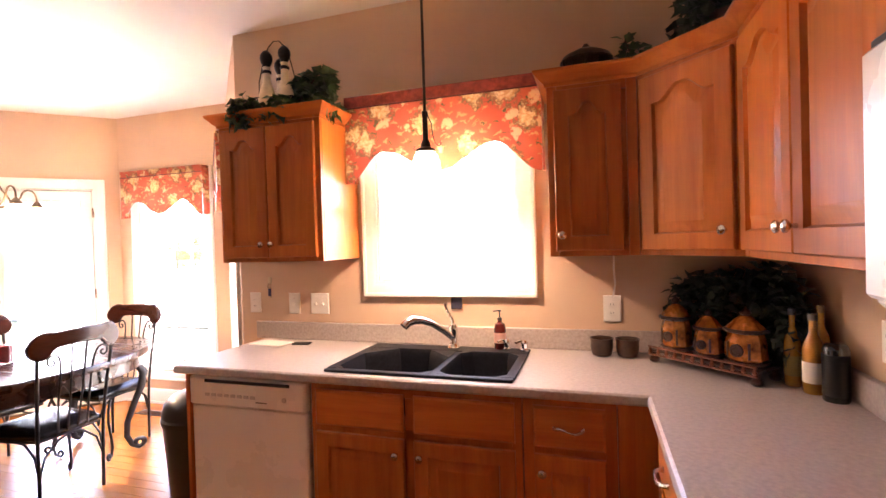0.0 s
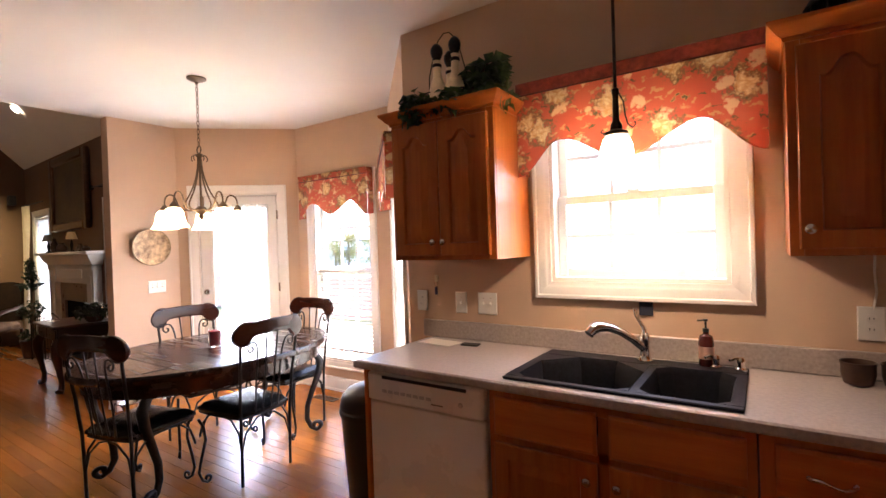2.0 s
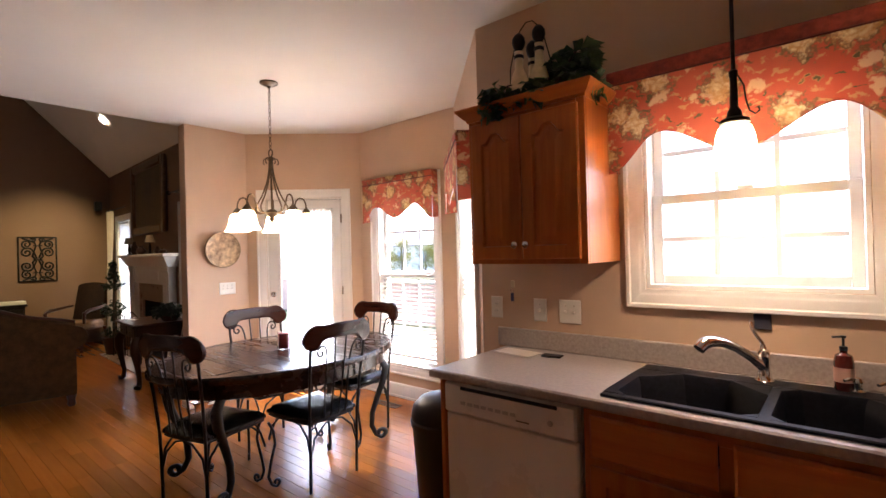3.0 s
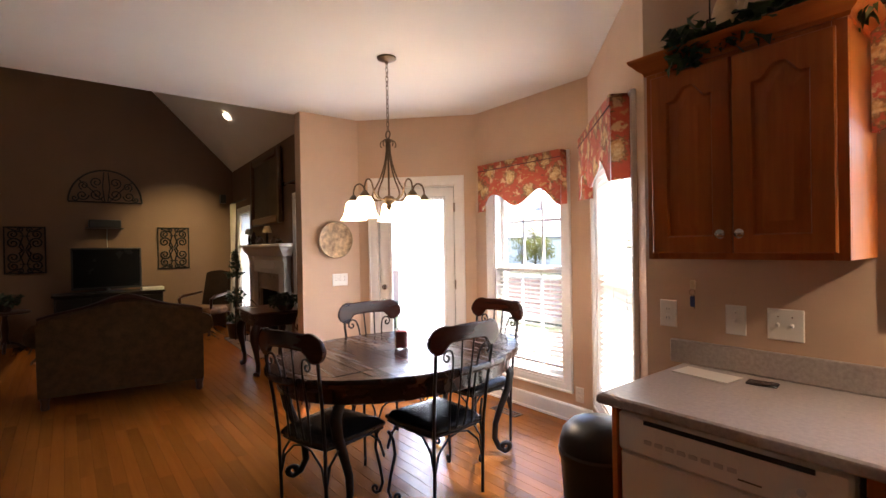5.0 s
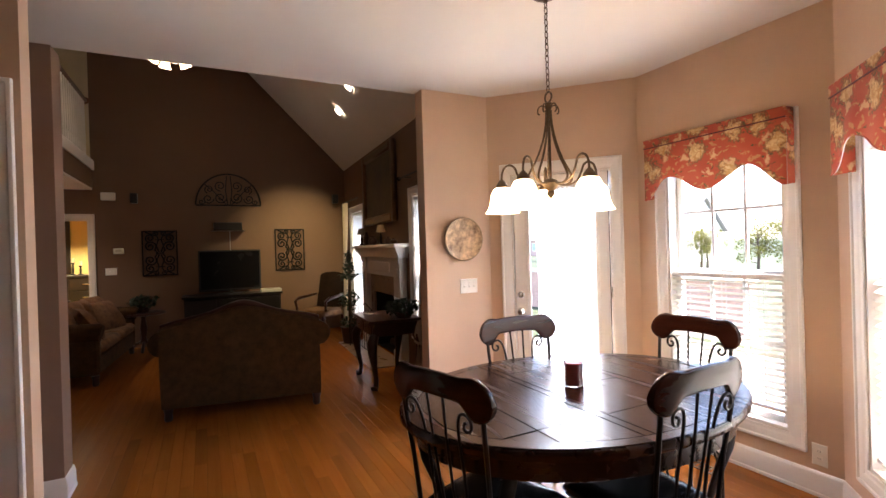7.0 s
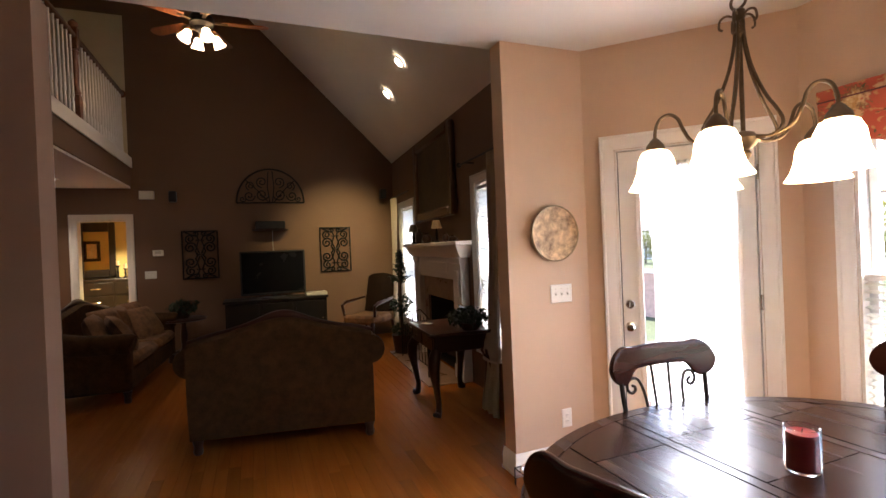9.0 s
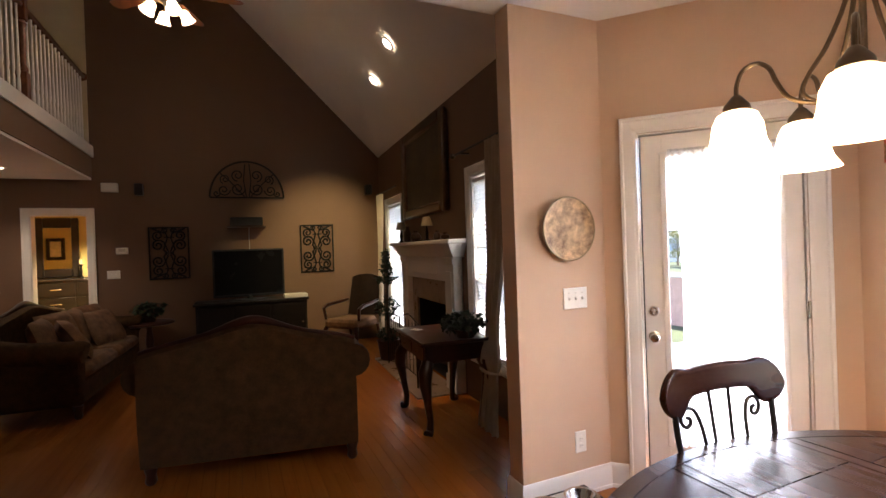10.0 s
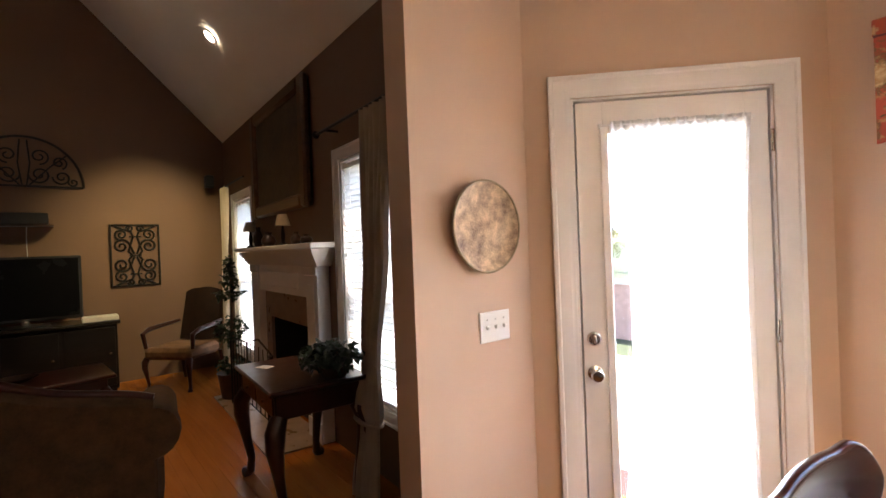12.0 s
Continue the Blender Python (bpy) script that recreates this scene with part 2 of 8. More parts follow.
WALL = mat("tan_wall_paint", (0.59, 0.412, 0.280), 0.75, vary=0.05, scale=3, fine=220, bump=0.03)
BROWN = mat("brown_wall_paint", (0.160, 0.088, 0.049), 0.7, vary=0.06, scale=3, fine=220, bump=0.03)
TAUPE = mat("taupe_wall_paint", (0.26, 0.155, 0.10), 0.7, vary=0.06, scale=3, fine=220, bump=0.03)
CEIL = mat("ceiling_paint", (0.74, 0.70, 0.64), 0.9, vary=0.03, scale=2, fine=180, bump=0.04)
CREAM = mat("cream_wall_paint", (0.62, 0.52, 0.34), 0.8, vary=0.05, scale=3, fine=200, bump=0.03)
YELLOW = mat("yellow_wall_paint", (0.62, 0.47, 0.16), 0.8, vary=0.05, scale=3, fine=200, bump=0.03)
TRIM = mat("white_trim_paint", (0.82, 0.79, 0.745), 0.35, vary=0.04, scale=5, fine=90, bump=0.02)
VINYL = mat("white_vinyl", (0.82, 0.82, 0.80), 0.3, vary=0.03, scale=8, bump=0.01)
CAB = wood("honey_maple", (0.39, 0.105, 0.016), (0.53, 0.160, 0.028), 0.34, axis=2, grain=16, coat=0.10, spec=0.28)
CABX = wood("honey_maple_across", (0.39, 0.105, 0.016), (0.53, 0.160, 0.028), 0.32, axis=0, grain=16, coat=0.10, spec=0.28)
PLANK = wood("oak_floor", (0.255, 0.077, 0.010), (0.318, 0.108, 0.015), 0.26, axis=0, grain=9, rnd=0.16, coat=0.0, spec=0.3, bump=0.004, uneven=0.2)
SUBFLOOR = mat("floor_joint", (0.05, 0.02, 0.01), 0.7)
TABLEWOOD = wood("dark_walnut", (0.018, 0.006, 0.004), (0.038, 0.013, 0.007), 0.24, axis=0, grain=11, coat=0.15, bump=0.03)
CHERRY = wood("dark_cherry", (0.026, 0.006, 0.0035), (0.044, 0.011, 0.006), 0.30, axis=0, grain=8, coat=0.08, bump=0.015, spec=0.3)
MAHOG = wood("mahogany", (0.026, 0.007, 0.004), (0.046, 0.013, 0.006), 0.3, axis=2, grain=7, coat=0.2)
CREST = wood("polished_cherry", (0.020, 0.005, 0.003), (0.038, 0.010, 0.005), 0.19, axis=0, grain=8, coat=0.08, bump=0.012, spec=0.3)
BLACKWOOD = wood("black_stained_wood", (0.008, 0.005, 0.004), (0.014, 0.009, 0.007), 0.4, axis=0, grain=8, coat=0.05, bump=0.01, spec=0.25)
HIDE = mat("dark_brown_upholstery", (0.022, 0.011, 0.007), 0.7, vary=0.3, scale=14, fine=90, bump=0.1, spec=0.2)
IRON = mat("black_iron", (0.028, 0.024, 0.021), 0.42, metal=0.7, vary=0.3, scale=20, bump=0.06)
BRONZE = mat("aged_bronze", (0.13, 0.09, 0.055), 0.4, metal=0.85, vary=0.3, scale=20, bump=0.05)
NICKEL = mat("brushed_nickel", (0.62, 0.58, 0.52), 0.25, metal=1.0, vary=0.06, scale=30, bump=0.01, rvary=0.06)
CHROME = mat("chrome", (0.80, 0.79, 0.77), 0.12, metal=1.0, vary=0.04, scale=30, bump=0.0, rvary=0.05)
LEATHER = mat("black_leather", (0.009, 0.008, 0.008), 0.24, vary=0.2, scale=10, fine=160, bump=0.12)
GRANITE = mat("black_composite", (0.008, 0.008, 0.011), 0.45, vary=0.4, scale=60, fine=400, bump=0.05, spec=0.15)
LAMINATE = mat("speckled_laminate", (0.43, 0.37, 0.335), 0.33, vary=0.12, scale=70, fine=260, bump=0.01, tint=(0.37, 0.315, 0.285))
APPLIANCE = mat("white_enamel", (0.80, 0.75, 0.66), 0.28, vary=0.02, scale=4, bump=0.0)
SWITCH = mat("white_plastic", (0.80, 0.77, 0.70), 0.35, vary=0.02, scale=10, bump=0.0)
BLACKP = mat("black_plastic", (0.012, 0.012, 0.013), 0.35, vary=0.2, scale=14, bump=0.04)
SCREEN = mat("dark_screen", (0.005, 0.005, 0.006), 0.25, vary=0.1, scale=4, bump=0.0, spec=0.12)
FABRIC = floral("floral_fabric")
PIPING = mat("dark_red_fabric", (0.13, 0.018, 0.012), 0.85, vary=0.25, scale=25, bump=0.08, sheen=0.2)
PANE = pane_glass("window_pane")
SHEER = cloth_thin("sheer_white", (0.9, 0.9, 0.88), 0.3)
SLAT = cloth_thin("blind_slat", (0.86, 0.85, 0.80), 0.02)
SHADE = lit_glass("lit_frosted_glass", (1.0, 0.77, 0.46), 1.3)
CANGLOW = glow("lit_recessed_lens", (1.0, 0.86, 0.62), 1.6)
WAXRED = mat("red_wax", (0.25, 0.012, 0.012), 0.4, vary=0.12, scale=15, bump=0.02)
CLEAR = glass("clear_glass")
LEAF = mat("ivy_leaf", (0.060, 0.115, 0.032), 0.5, vary=0.4, scale=12, bump=0.1, rnd=0.2, tint=(0.02, 0.05, 0.02))
LEAFDARK = mat("dark_leaf", (0.022, 0.042, 0.018), 0.55, vary=0.4, scale=12, bump=0.1)
BARK = mat("bark", (0.10, 0.07, 0.045), 0.9, vary=0.35, scale=20, bump=0.4)
SOFA = mat("olive_tapestry", (0.064, 0.031, 0.012), 0.95, vary=0.28, scale=16, fine=90, bump=0.3, spec=0.15, tint=(0.050, 0.027, 0.010))
CUSHION = mat("tan_brocade", (0.19, 0.095, 0.042), 0.9, vary=0.35, scale=12, fine=100, bump=0.15, tint=(0.12, 0.055, 0.025))
DRAPE = mat("taupe_drape", (0.46, 0.38, 0.29), 0.8, vary=0.12, scale=8, fine=120, bump=0.1, sheen=0.2)
MARBLE = mat("tan_marble", (0.29, 0.20, 0.14), 0.3, vary=0.25, scale=7, fine=40, bump=0.02)
# Soot of the firebox; also the painted shadow of the dishwasher's handle recess.
SOOT_SHADOW = mat("soot_and_shadow_black", (0.008, 0.007, 0.007), 0.8, vary=0.3, scale=10, bump=0.1)
GRASS = mat("lawn", (0.038, 0.048, 0.015), 0.9, vary=0.3, scale=1.5, fine=40, bump=0.3)
BRICKS = mat("red_brick", (0.50, 0.32, 0.25), 0.85, vary=0.2, scale=9, fine=70, bump=0.2, rnd=0.15)
SIDING = mat("pale_siding", (0.62, 0.60, 0.54), 0.6, vary=0.05, scale=3, bump=0.04)
ROOFING = mat("grey_shingle", (0.26, 0.25, 0.26), 0.85, vary=0.25, scale=8, fine=60, bump=0.2)
DECKWOOD = wood("grey_deck", (0.22, 0.17, 0.12), (0.38, 0.31, 0.23), 0.7, axis=0, grain=12, coat=0.0)
FOLIAGE = cloth_thin("tree_leaf", (0.12, 0.12, 0.03), 0.06)

# ---- mesh helpers ----


class Geo:
    """Collects vertices and faces of one mesh."""

    def __init__(self, m=None):
        self.v, self.f, self.m = [], [], m or Matrix()

    def put(self, vs, fs, m=None):
        k = len(self.v)
        mm = self.m @ m if m else self.m
        self.v += [tuple(mm @ Vector(q)) for q in vs]
        self.f += [tuple(k + i for i in q) for q in fs]
        return self

    def box(self, lo, hi, c=0.0, m=None):
        a, b = [min(p, q) for p, q in zip(lo, hi)], [max(p, q) for p, q in zip(lo, hi)]
        if c <= 0:
            vs = [(x, y, z) for x in (a[0], b[0]) for y in (a[1], b[1]) for z in (a[2], b[2])]
            return self.put(vs, [(0, 1, 3, 2), (4, 6, 7, 5), (0, 4, 5, 1), (2, 3, 7, 6), (0, 2, 6, 4), (1, 5, 7, 3)], m)
        c = min(c, *[(q - p) * 0.49 for p, q in zip(a, b)])
        vs, idx = [], {}
        for sx in (0, 1):
            for sy in (0, 1):
                for sz in (0, 1):
                    s = (sx, sy, sz)
                    for ax in range(3):
                        q = [(a[k] + c if not s[k] else b[k] - c) for k in range(3)]
                        q[ax] = b[ax] if s[ax] else a[ax]
                        idx[s, ax] = len(vs)
                        vs.append(tuple(q))
        fs = []
        for ax in range(3):
            u, w = (ax + 1) % 3, (ax + 2) % 3
            for side in (0, 1):
                q = []
                for du, dw in ((0, 0), (1, 0), (1, 1), (0, 1)):
                    s = [0, 0, 0]
                    s[ax], s[u], s[w] = side, du, dw
                    q.append(idx[tuple(s), ax])
                fs.append(tuple(q if side else q[::-1]))
            for su in (0, 1):
                for sw in (0, 1):
                    s0, s1 = [0, 0, 0], [0, 0, 0]
                    s0[ax], s1[ax] = 0, 1
                    s0[u] = s1[u] = su
                    s0[w] = s1[w] = sw
                    q = (idx[tuple(s0), u], idx[tuple(s1), u], idx[tuple(s1), w], idx[tuple(s0), w])
                    fs.append(q)
        for sx in (0, 1):
            for sy in (0, 1):
                for sz in (0, 1):
                    fs.append(tuple(idx[(sx, sy, sz), k] for k in range(3)))
        return self.put(vs, fs, m)

    def lathe(self, prof, n=20, m=None, closed=False):
        """A profile of (radius, height) turned round z."""
        vs, fs = [], []
        for r, z in prof:
            vs += [(r * math.cos(2 * math.pi * i / n), r * math.sin(2 * math.pi * i / n), z) for i in range(n)]
        rows = len(prof)
        for j in range(rows - 1 + (1 if closed else 0)):
            j2 = (j + 1) % rows
            fs += [(j * n + i, j * n + (i + 1) % n, j2 * n + (i + 1) % n, j2 * n + i) for i in range(n)]
        if not closed:
            if prof[0][0] > 1e-4:
                fs.append(tuple(range(n))[::-1])
            if prof[-1][0] > 1e-4:
                fs.append(tuple((rows - 1) * n + i for i in range(n)))
        return self.put(vs, fs, m)

    def tube(self, pts, r, n=8, m=None, closed=False):
        """A round bar along points; r is one radius or one for each point."""
        P = [Vector(p) for p in pts]
        R = r if isinstance(r, (list, tuple)) else [r] * len(P)
        vs, fs = [], []
        up = None
        k = len(P)
        for i, p in enumerate(P):
            d = (P[(i + 1) % k] - P[i - 1]) if closed else (P[min(i + 1, k - 1)] - P[max(i - 1, 0)])
            d.normalize()
            if up is None:
                up = d.orthogonal().normalized()
            up = (up - d * up.dot(d))
            up = up.normalized() if up.length > 1e-6 else d.orthogonal().normalized()
            side = d.cross(up)
            vs += [tuple(p + (up * math.cos(2 * math.pi * j / n) + side * math.sin(2 * math.pi * j / n)) * R[i]) for j in range(n)]
        for i in range(k if closed else k - 1):
            i2 = (i + 1) % k
            fs += [(i * n + j, i * n + (j + 1) % n, i2 * n + (j + 1) % n, i2 * n + j) for j in range(n)]
        if not closed:
            fs += [tuple(range(n))[::-1], tuple((k - 1) * n + j for j in range(n))]
        return self.put(vs, fs, m)

    def prism(self, poly, a, b, axis=2, m=None):
        """A flat outline pushed from a to b along an axis. The outline's two numbers are the other axes, in order."""
        o = [k for k in range(3) if k != axis]
        vs = []
        for h in (a, b):
            for p in poly:
                q = [0, 0, 0]
                q[o[0]], q[o[1]], q[axis] = p[0], p[1], h
                vs.append(tuple(q))
        k = len(poly)
        fs = [tuple(range(k))[::-1], tuple(range(k, 2 * k))] + [(i, (i + 1) % k, k + (i + 1) % k, k + i) for i in range(k)]
        return self.put(vs, fs, m)

    def sheet(self, fn, nu, nv, m=None, wrap=False):
        """A net of points fn(u, v), u and v from 0 to 1."""
        vs = [tuple(fn(i / nu, j / nv)) for i in range(nu + 1) for j in range(nv + 1)]
        fs = [(i * (nv + 1) + j, (i + 1) * (nv + 1) + j, (i + 1) * (nv + 1) + j + 1, i * (nv + 1) + j + 1) for i in range(nu) for j in range(nv)]
        return self.put(vs, fs, m)

    def sweep(self, prof, path, m=None):
        """A flat profile (out, up) led round a level path of (x, y); the profile's out lies to the right of the way."""
        P = [Vector((p[0], p[1])) for p in path]
        vs, fs = [], []
        for i, p in enumerate(P):
            d0 = (P[i] - P[i - 1]).normalized() if i else (P[1] - P[0]).normalized()
            d1 = (P[i + 1] - P[i]).normalized() if i < len(P) - 1 else d0
            n0, n1 = Vector((d0.y, -d0.x)), Vector((d1.y, -d1.x))
            nn = (n0 + n1)
            nn = nn / max(0.2, nn.dot(n0))
            vs += [(p.x + nn.x * o, p.y + nn.y * o, z) for o, z in prof]
        k = len(prof)
        for i in range(len(P) - 1):
            fs += [(i * k + j, i * k + (j + 1) % k, (i + 1) * k + (j + 1) % k, (i + 1) * k + j) for j in range(k)]
        fs += [tuple(range(k))[::-1], tuple((len(P) - 1) * k + j for j in range(k))]
        return self.put(vs, fs, m)


def mesh_of(name, g, material, smooth=38, fix=True):
    me = bpy.data.meshes.new(name)
    me.from_pydata(g.v, [], g.f)
    if fix:
        bm = bmesh.new()
        bm.from_mesh(me)
        bmesh.ops.recalc_face_normals(bm, faces=bm.faces)
        bm.to_mesh(me)
        bm.free()
    me.materials.append(material)
    if smooth:
        me.polygons.foreach_set("use_smooth", [True] * len(me.polygons))
        me.set_sharp_from_angle(angle=radians(smooth))
    me.update()
    return me


def part(name, g, material, parent=None, label="", m=None, smooth=38, fix=True):
    """ONE mesh object under a thing or under a part."""
    ob = new(name, mesh_of(name, g, material, smooth, fix) if isinstance(g, Geo) else g)
    if m:
        ob.matrix_basis = m
    if parent:
        ob.parent = parent
    return tagged(ob, label)


def thing(name, label, category, m=None, group="", kind=""):
    ob = new(name)
    ob.empty_display_size = 0.1
    if m:
        ob.matrix_basis = m
    return tagged(ob, label, category, group, kind)


def single(name, g, material, label, category, m=None, group="", kind="", smooth=38):
    return tagged(part(name, g, material, None, "", m, smooth), label, category, group, kind)


def along(p0, p1):
    """A frame whose x runs from p0 to p1 on the ground, y to the left of it."""
    d = Vector((p1[0] - p0[0], p1[1] - p0[1]))
    return pose(p0[0], p0[1], 0, 0, 0, math.degrees(math.atan2(d.y, d.x))), d.length


def wall_geo(length, z0, z1, thick, openings=()):
    """A wall along x from 0, its room face at y = 0 and its body towards +y, with openings (u0, u1, za, zb) cut through."""
    us = sorted({0.0, length, *[o[0] for o in openings], *[o[1] for o in openings]})
    zs = sorted({z0, z1, *[o[2] for o in openings], *[o[3] for o in openings]})
    us, zs = [u for u in us if 0 <= u <= length], [z for z in zs if z0 <= z <= z1]

    def solid(i, j):
        if i < 0 or j < 0 or i >= len(us) - 1 or j >= len(zs) - 1:
            return False
        u, z = (us[i] + us[i + 1]) / 2, (zs[j] + zs[j + 1]) / 2
        return not any(o[0] < u < o[1] and o[2] < z < o[3] for o in openings)

    g = Geo()
    vid = {}

    def vert(i, j, y):
        if (i, j, y) not in vid:
            vid[i, j, y] = len(g.v)
            g.v.append((us[i], y, zs[j]))
        return vid[i, j, y]

    for i in range(len(us) - 1):
        for j in range(len(zs) - 1):
            if not solid(i, j):
                continue
            for y in (0.0, thick):
                g.f.append((vert(i, j, y), vert(i + 1, j, y), vert(i + 1, j + 1, y), vert(i, j + 1, y)))
            for (di, dj), (a, b) in (((-1, 0), ((0, 0), (0, 1))), ((1, 0), ((1, 0), (1, 1))), ((0, -1), ((0, 0), (1, 0))), ((0, 1), ((0, 1), (1, 1)))):
                if not solid(i + di, j + dj):
                    q0, q1 = (i + a[0], j + a[1]), (i + b[0], j + b[1])
                    g.f.append((vert(*q0, 0.0), vert(*q1, 0.0), vert(*q1, thick), vert(*q0, thick)))
    return g


def wall(name, p0, p1, z0, z1, thick, openings=(), material=None, label="tan painted wall"):
    """The room lies to the right of the way from p0 to p1."""
    m, length = along(p0, p1)
    return single(name, wall_geo(length, z0, z1, thick, openings), material or WALL, label, "wall", m, kind="structure", smooth=0)


# ---- the large structure ----
H = 2.745
SINK_Y, RIGHT_X = 2.565, 0.90
A, B, C, D, E = (-5.15, 2.19), (-5.15, 2.80), (-4.285, 3.635), (-2.98, 3.635), (-1.948, SINK_Y)
FAR_X, FIRE_Y = -10.6, 3.0

# kitchen and breakfast bay
wall("wall_sink", E, (RIGHT_X, SINK_Y), 0, H, 0.16, [(0.926, 1.704, 1.250, 2.12)])
wall("wall_right", (RIGHT_X, SINK_Y), (RIGHT_X, -3.4), 0, H, 0.12)
# Unseen closing wall, made brown to cut the light bounced onto the cabinets.
wall("wall_back", (RIGHT_X, -3.4), (-5.25, -3.4), 0, H, 0.12, (), BROWN, "unseen closing wall, brown to cut bounced light")
wall("wall_bay_plate", A, B, 0, H, 0.135)
wall("wall_bay_door", B, C, 0, H, 0.16, [(0.195, 0.995, 0.0, 2.055)])
wall("wall_bay_window", C, D, 0, H, 0.16, [(0.25, 1.045, 0.315, 2.12)])
wall("wall_bay_side", D, E, 0, H, 0.16, [(0.27, 1.27, 0.315, 2.12)])
# the block with the pantry
wall("wall_pantry_front", (-4.02, -3.4), (-4.02, -0.03), 0, H, 0.12, [(2.435, 3.25, 0.0, 2.055)])

# ceilings
single("ceiling_kitchen", Geo().prism([(RIGHT_X + 0.1, -3.5), (RIGHT_X + 0.1, SINK_Y + 0.1), (E[0] + 0.04, SINK_Y + 0.1), (D[0] + 0.04, D[1] + 0.1), (C[0] - 0.04, C[1] + 0.1), (B[0] - 0.14, B[1] + 0.04), (B[0] - 0.14, -3.5)], H, H + 0.14), CEIL, "smooth white painted ceiling", "ceiling", kind="structure", smooth=0)

# great room
RIDGE = 0.0
EAVE = 2.966
PEAK = EAVE + (FIRE_Y - RIDGE)
DOOR_Y0, DOOR_Y1 = -1.60, -0.995
m_far, far_len = along((FAR_X, -5.6), (FAR_X, 3.11))
gf = wall_geo(far_len, 0, EAVE, 0.14, [(DOOR_Y0 + 5.6, DOOR_Y1 + 5.6, 0, 2.04)])
gf.prism([(0, EAVE), (far_len, EAVE - 0.1), (RIDGE + 5.6, PEAK), (0, PEAK - 0.8)], 0.0, 0.14, axis=1)
single("wall_gable", gf, BROWN, "dark brown painted gable wall", "wall", m_far, kind="structure", smooth=0)
FP0, FP1 = (FAR_X, 3.01), (-5.34, 2.75)
mF, FLEN = along(FP0, FP1)
wall("wall_fireplace", FP0, FP1, 0, EAVE, 0.16, [(0.53, 1.30, 0.30, 2.13), (2.02, 3.02, 0.0, 0.83), (3.70, 4.60, 0.45, 2.10)], BROWN, "dark unseen closing wall, brown to cut bounced light with two windows")
wall("wall_pier_back", (-5.288, 2.748), (-5.288, 2.19), 0, H, 0.002, (), BROWN, "dark unseen closing wall, brown to cut bounced light")
wall("wall_above_opening", (-5.29, FIRE_Y), (-5.29, -5.6), H + 0.142, PEAK, 0.14, (), BROWN, "dark unseen closing wall, brown to cut bounced light above the opening")
wall("wall_great_room_side", (-5.34, -5.6), (FAR_X, -5.6), 0, PEAK, 0.12, (), BROWN, "dark unseen closing wall, brown to cut bounced light")
wall("wall_passage", (-5.25, -5.6), (-5.25, -0.205), 0, H, 0.20, (), TAUPE, "taupe unseen closing wall, brown to cut bounced light")
g = Geo()
for k in (0.0, 0.16):
    g.v += [(FAR_X - 0.05, 3.11, EAVE - 0.1 + k), (-5.2, 2.843, EAVE - 0.1 + k), (-5.2, RIDGE, PEAK + k), (FAR_X - 0.05, RIDGE, PEAK + k)]
g.f = [(0, 1, 2, 3), (4, 5, 6, 7), (0, 1, 5, 4), (1, 2, 6, 5), (2, 3, 7, 6), (3, 0, 4, 7)]
single("ceiling_slope", g, CEIL, "sloped white painted ceiling", "ceiling", kind="structure", smooth=0)
single("ceiling_slope_loft", Geo().prism([(RIDGE, PEAK), (-5.7, PEAK - 0.8), (-5.7, PEAK - 0.64), (RIDGE, PEAK + 0.16)], FAR_X - 0.05, -5.2, axis=0), CEIL, "white painted ceiling above the loft", "ceiling", kind="structure", smooth=0)

# loft: slab, its white fascia and the ceiling below
LOFT_Y = -0.92
single("loft_floor", Geo().box((FAR_X, -5.6, 2.53), (-5.34, LOFT_Y, 2.93)), BROWN, "brown painted edge of the loft floor", "loft", kind="structure", smooth=0)
single("ceiling_hall", Geo().box((FAR_X, -5.6, 2.50), (-5.34, LOFT_Y - 0.01, 2.527)), CEIL, "white ceiling below the loft", "ceiling", kind="structure", smooth=0)
single("trim_loft", Geo().box((FAR_X, LOFT_Y + 0.003, 2.80), (-5.34, LOFT_Y + 0.025, 2.95), 0.004), TRIM, "white fascia board on the loft edge", "trim", kind="structure")
single("wall_loft", Geo().box((FAR_X, -2.75, 2.932), (-5.34, -2.6, 5.3)), CREAM, "cream painted wall of the loft", "wall", kind="structure", smooth=0)
single("wall_loft_end", Geo().box((FAR_X + 0.003, -2.6, 2.932), (FAR_X + 0.02, LOFT_Y - 0.02, 5.0)), CREAM, "cream painted end wall of the loft", "wall", kind="structure", smooth=0)
wall("wall_hall", (-5.6, -1.95), (FAR_X, -1.95), 0, 2.5, 0.1, (), BROWN, "brown painted hall wall")

# bedroom behind the doorway
wall("wall_bedroom_far", (-13.4, -3.4), (-13.4, 0.4), 0, 2.5, 0.1, (), YELLOW, "yellow painted wall")
wall("wall_bedroom_right", (-13.4, 0.4), (FAR_X - 0.14, 0.4), 0, 2.5, 0.1, (), YELLOW, "yellow painted wall")
wall("wall_bedroom_left", (FAR_X - 0.14, -3.4), (-13.4, -3.4), 0, 2.5, 0.1, (), YELLOW, "yellow painted wall")
single("wall_bedroom_near", Geo().box((FAR_X - 0.150, -3.4, 0.0), (FAR_X - 0.142, DOOR_Y0 - 0.01, 2.5)), YELLOW, "yellow painted wall", "wall", kind="structure", smooth=0)
single("ceiling_bedroom", Geo().box((-13.5, -3.5, 2.5), (FAR_X - 0.14, 0.5, 2.6)), CEIL, "white bedroom ceiling", "ceiling", kind="structure", smooth=0)

# ground outside
single("ground", Geo().box((-900, -900, -0.9), (900, 900, -0.65)), GRASS, "mown green lawn reaching to the horizon", "lawn", kind="structure", smooth=0)

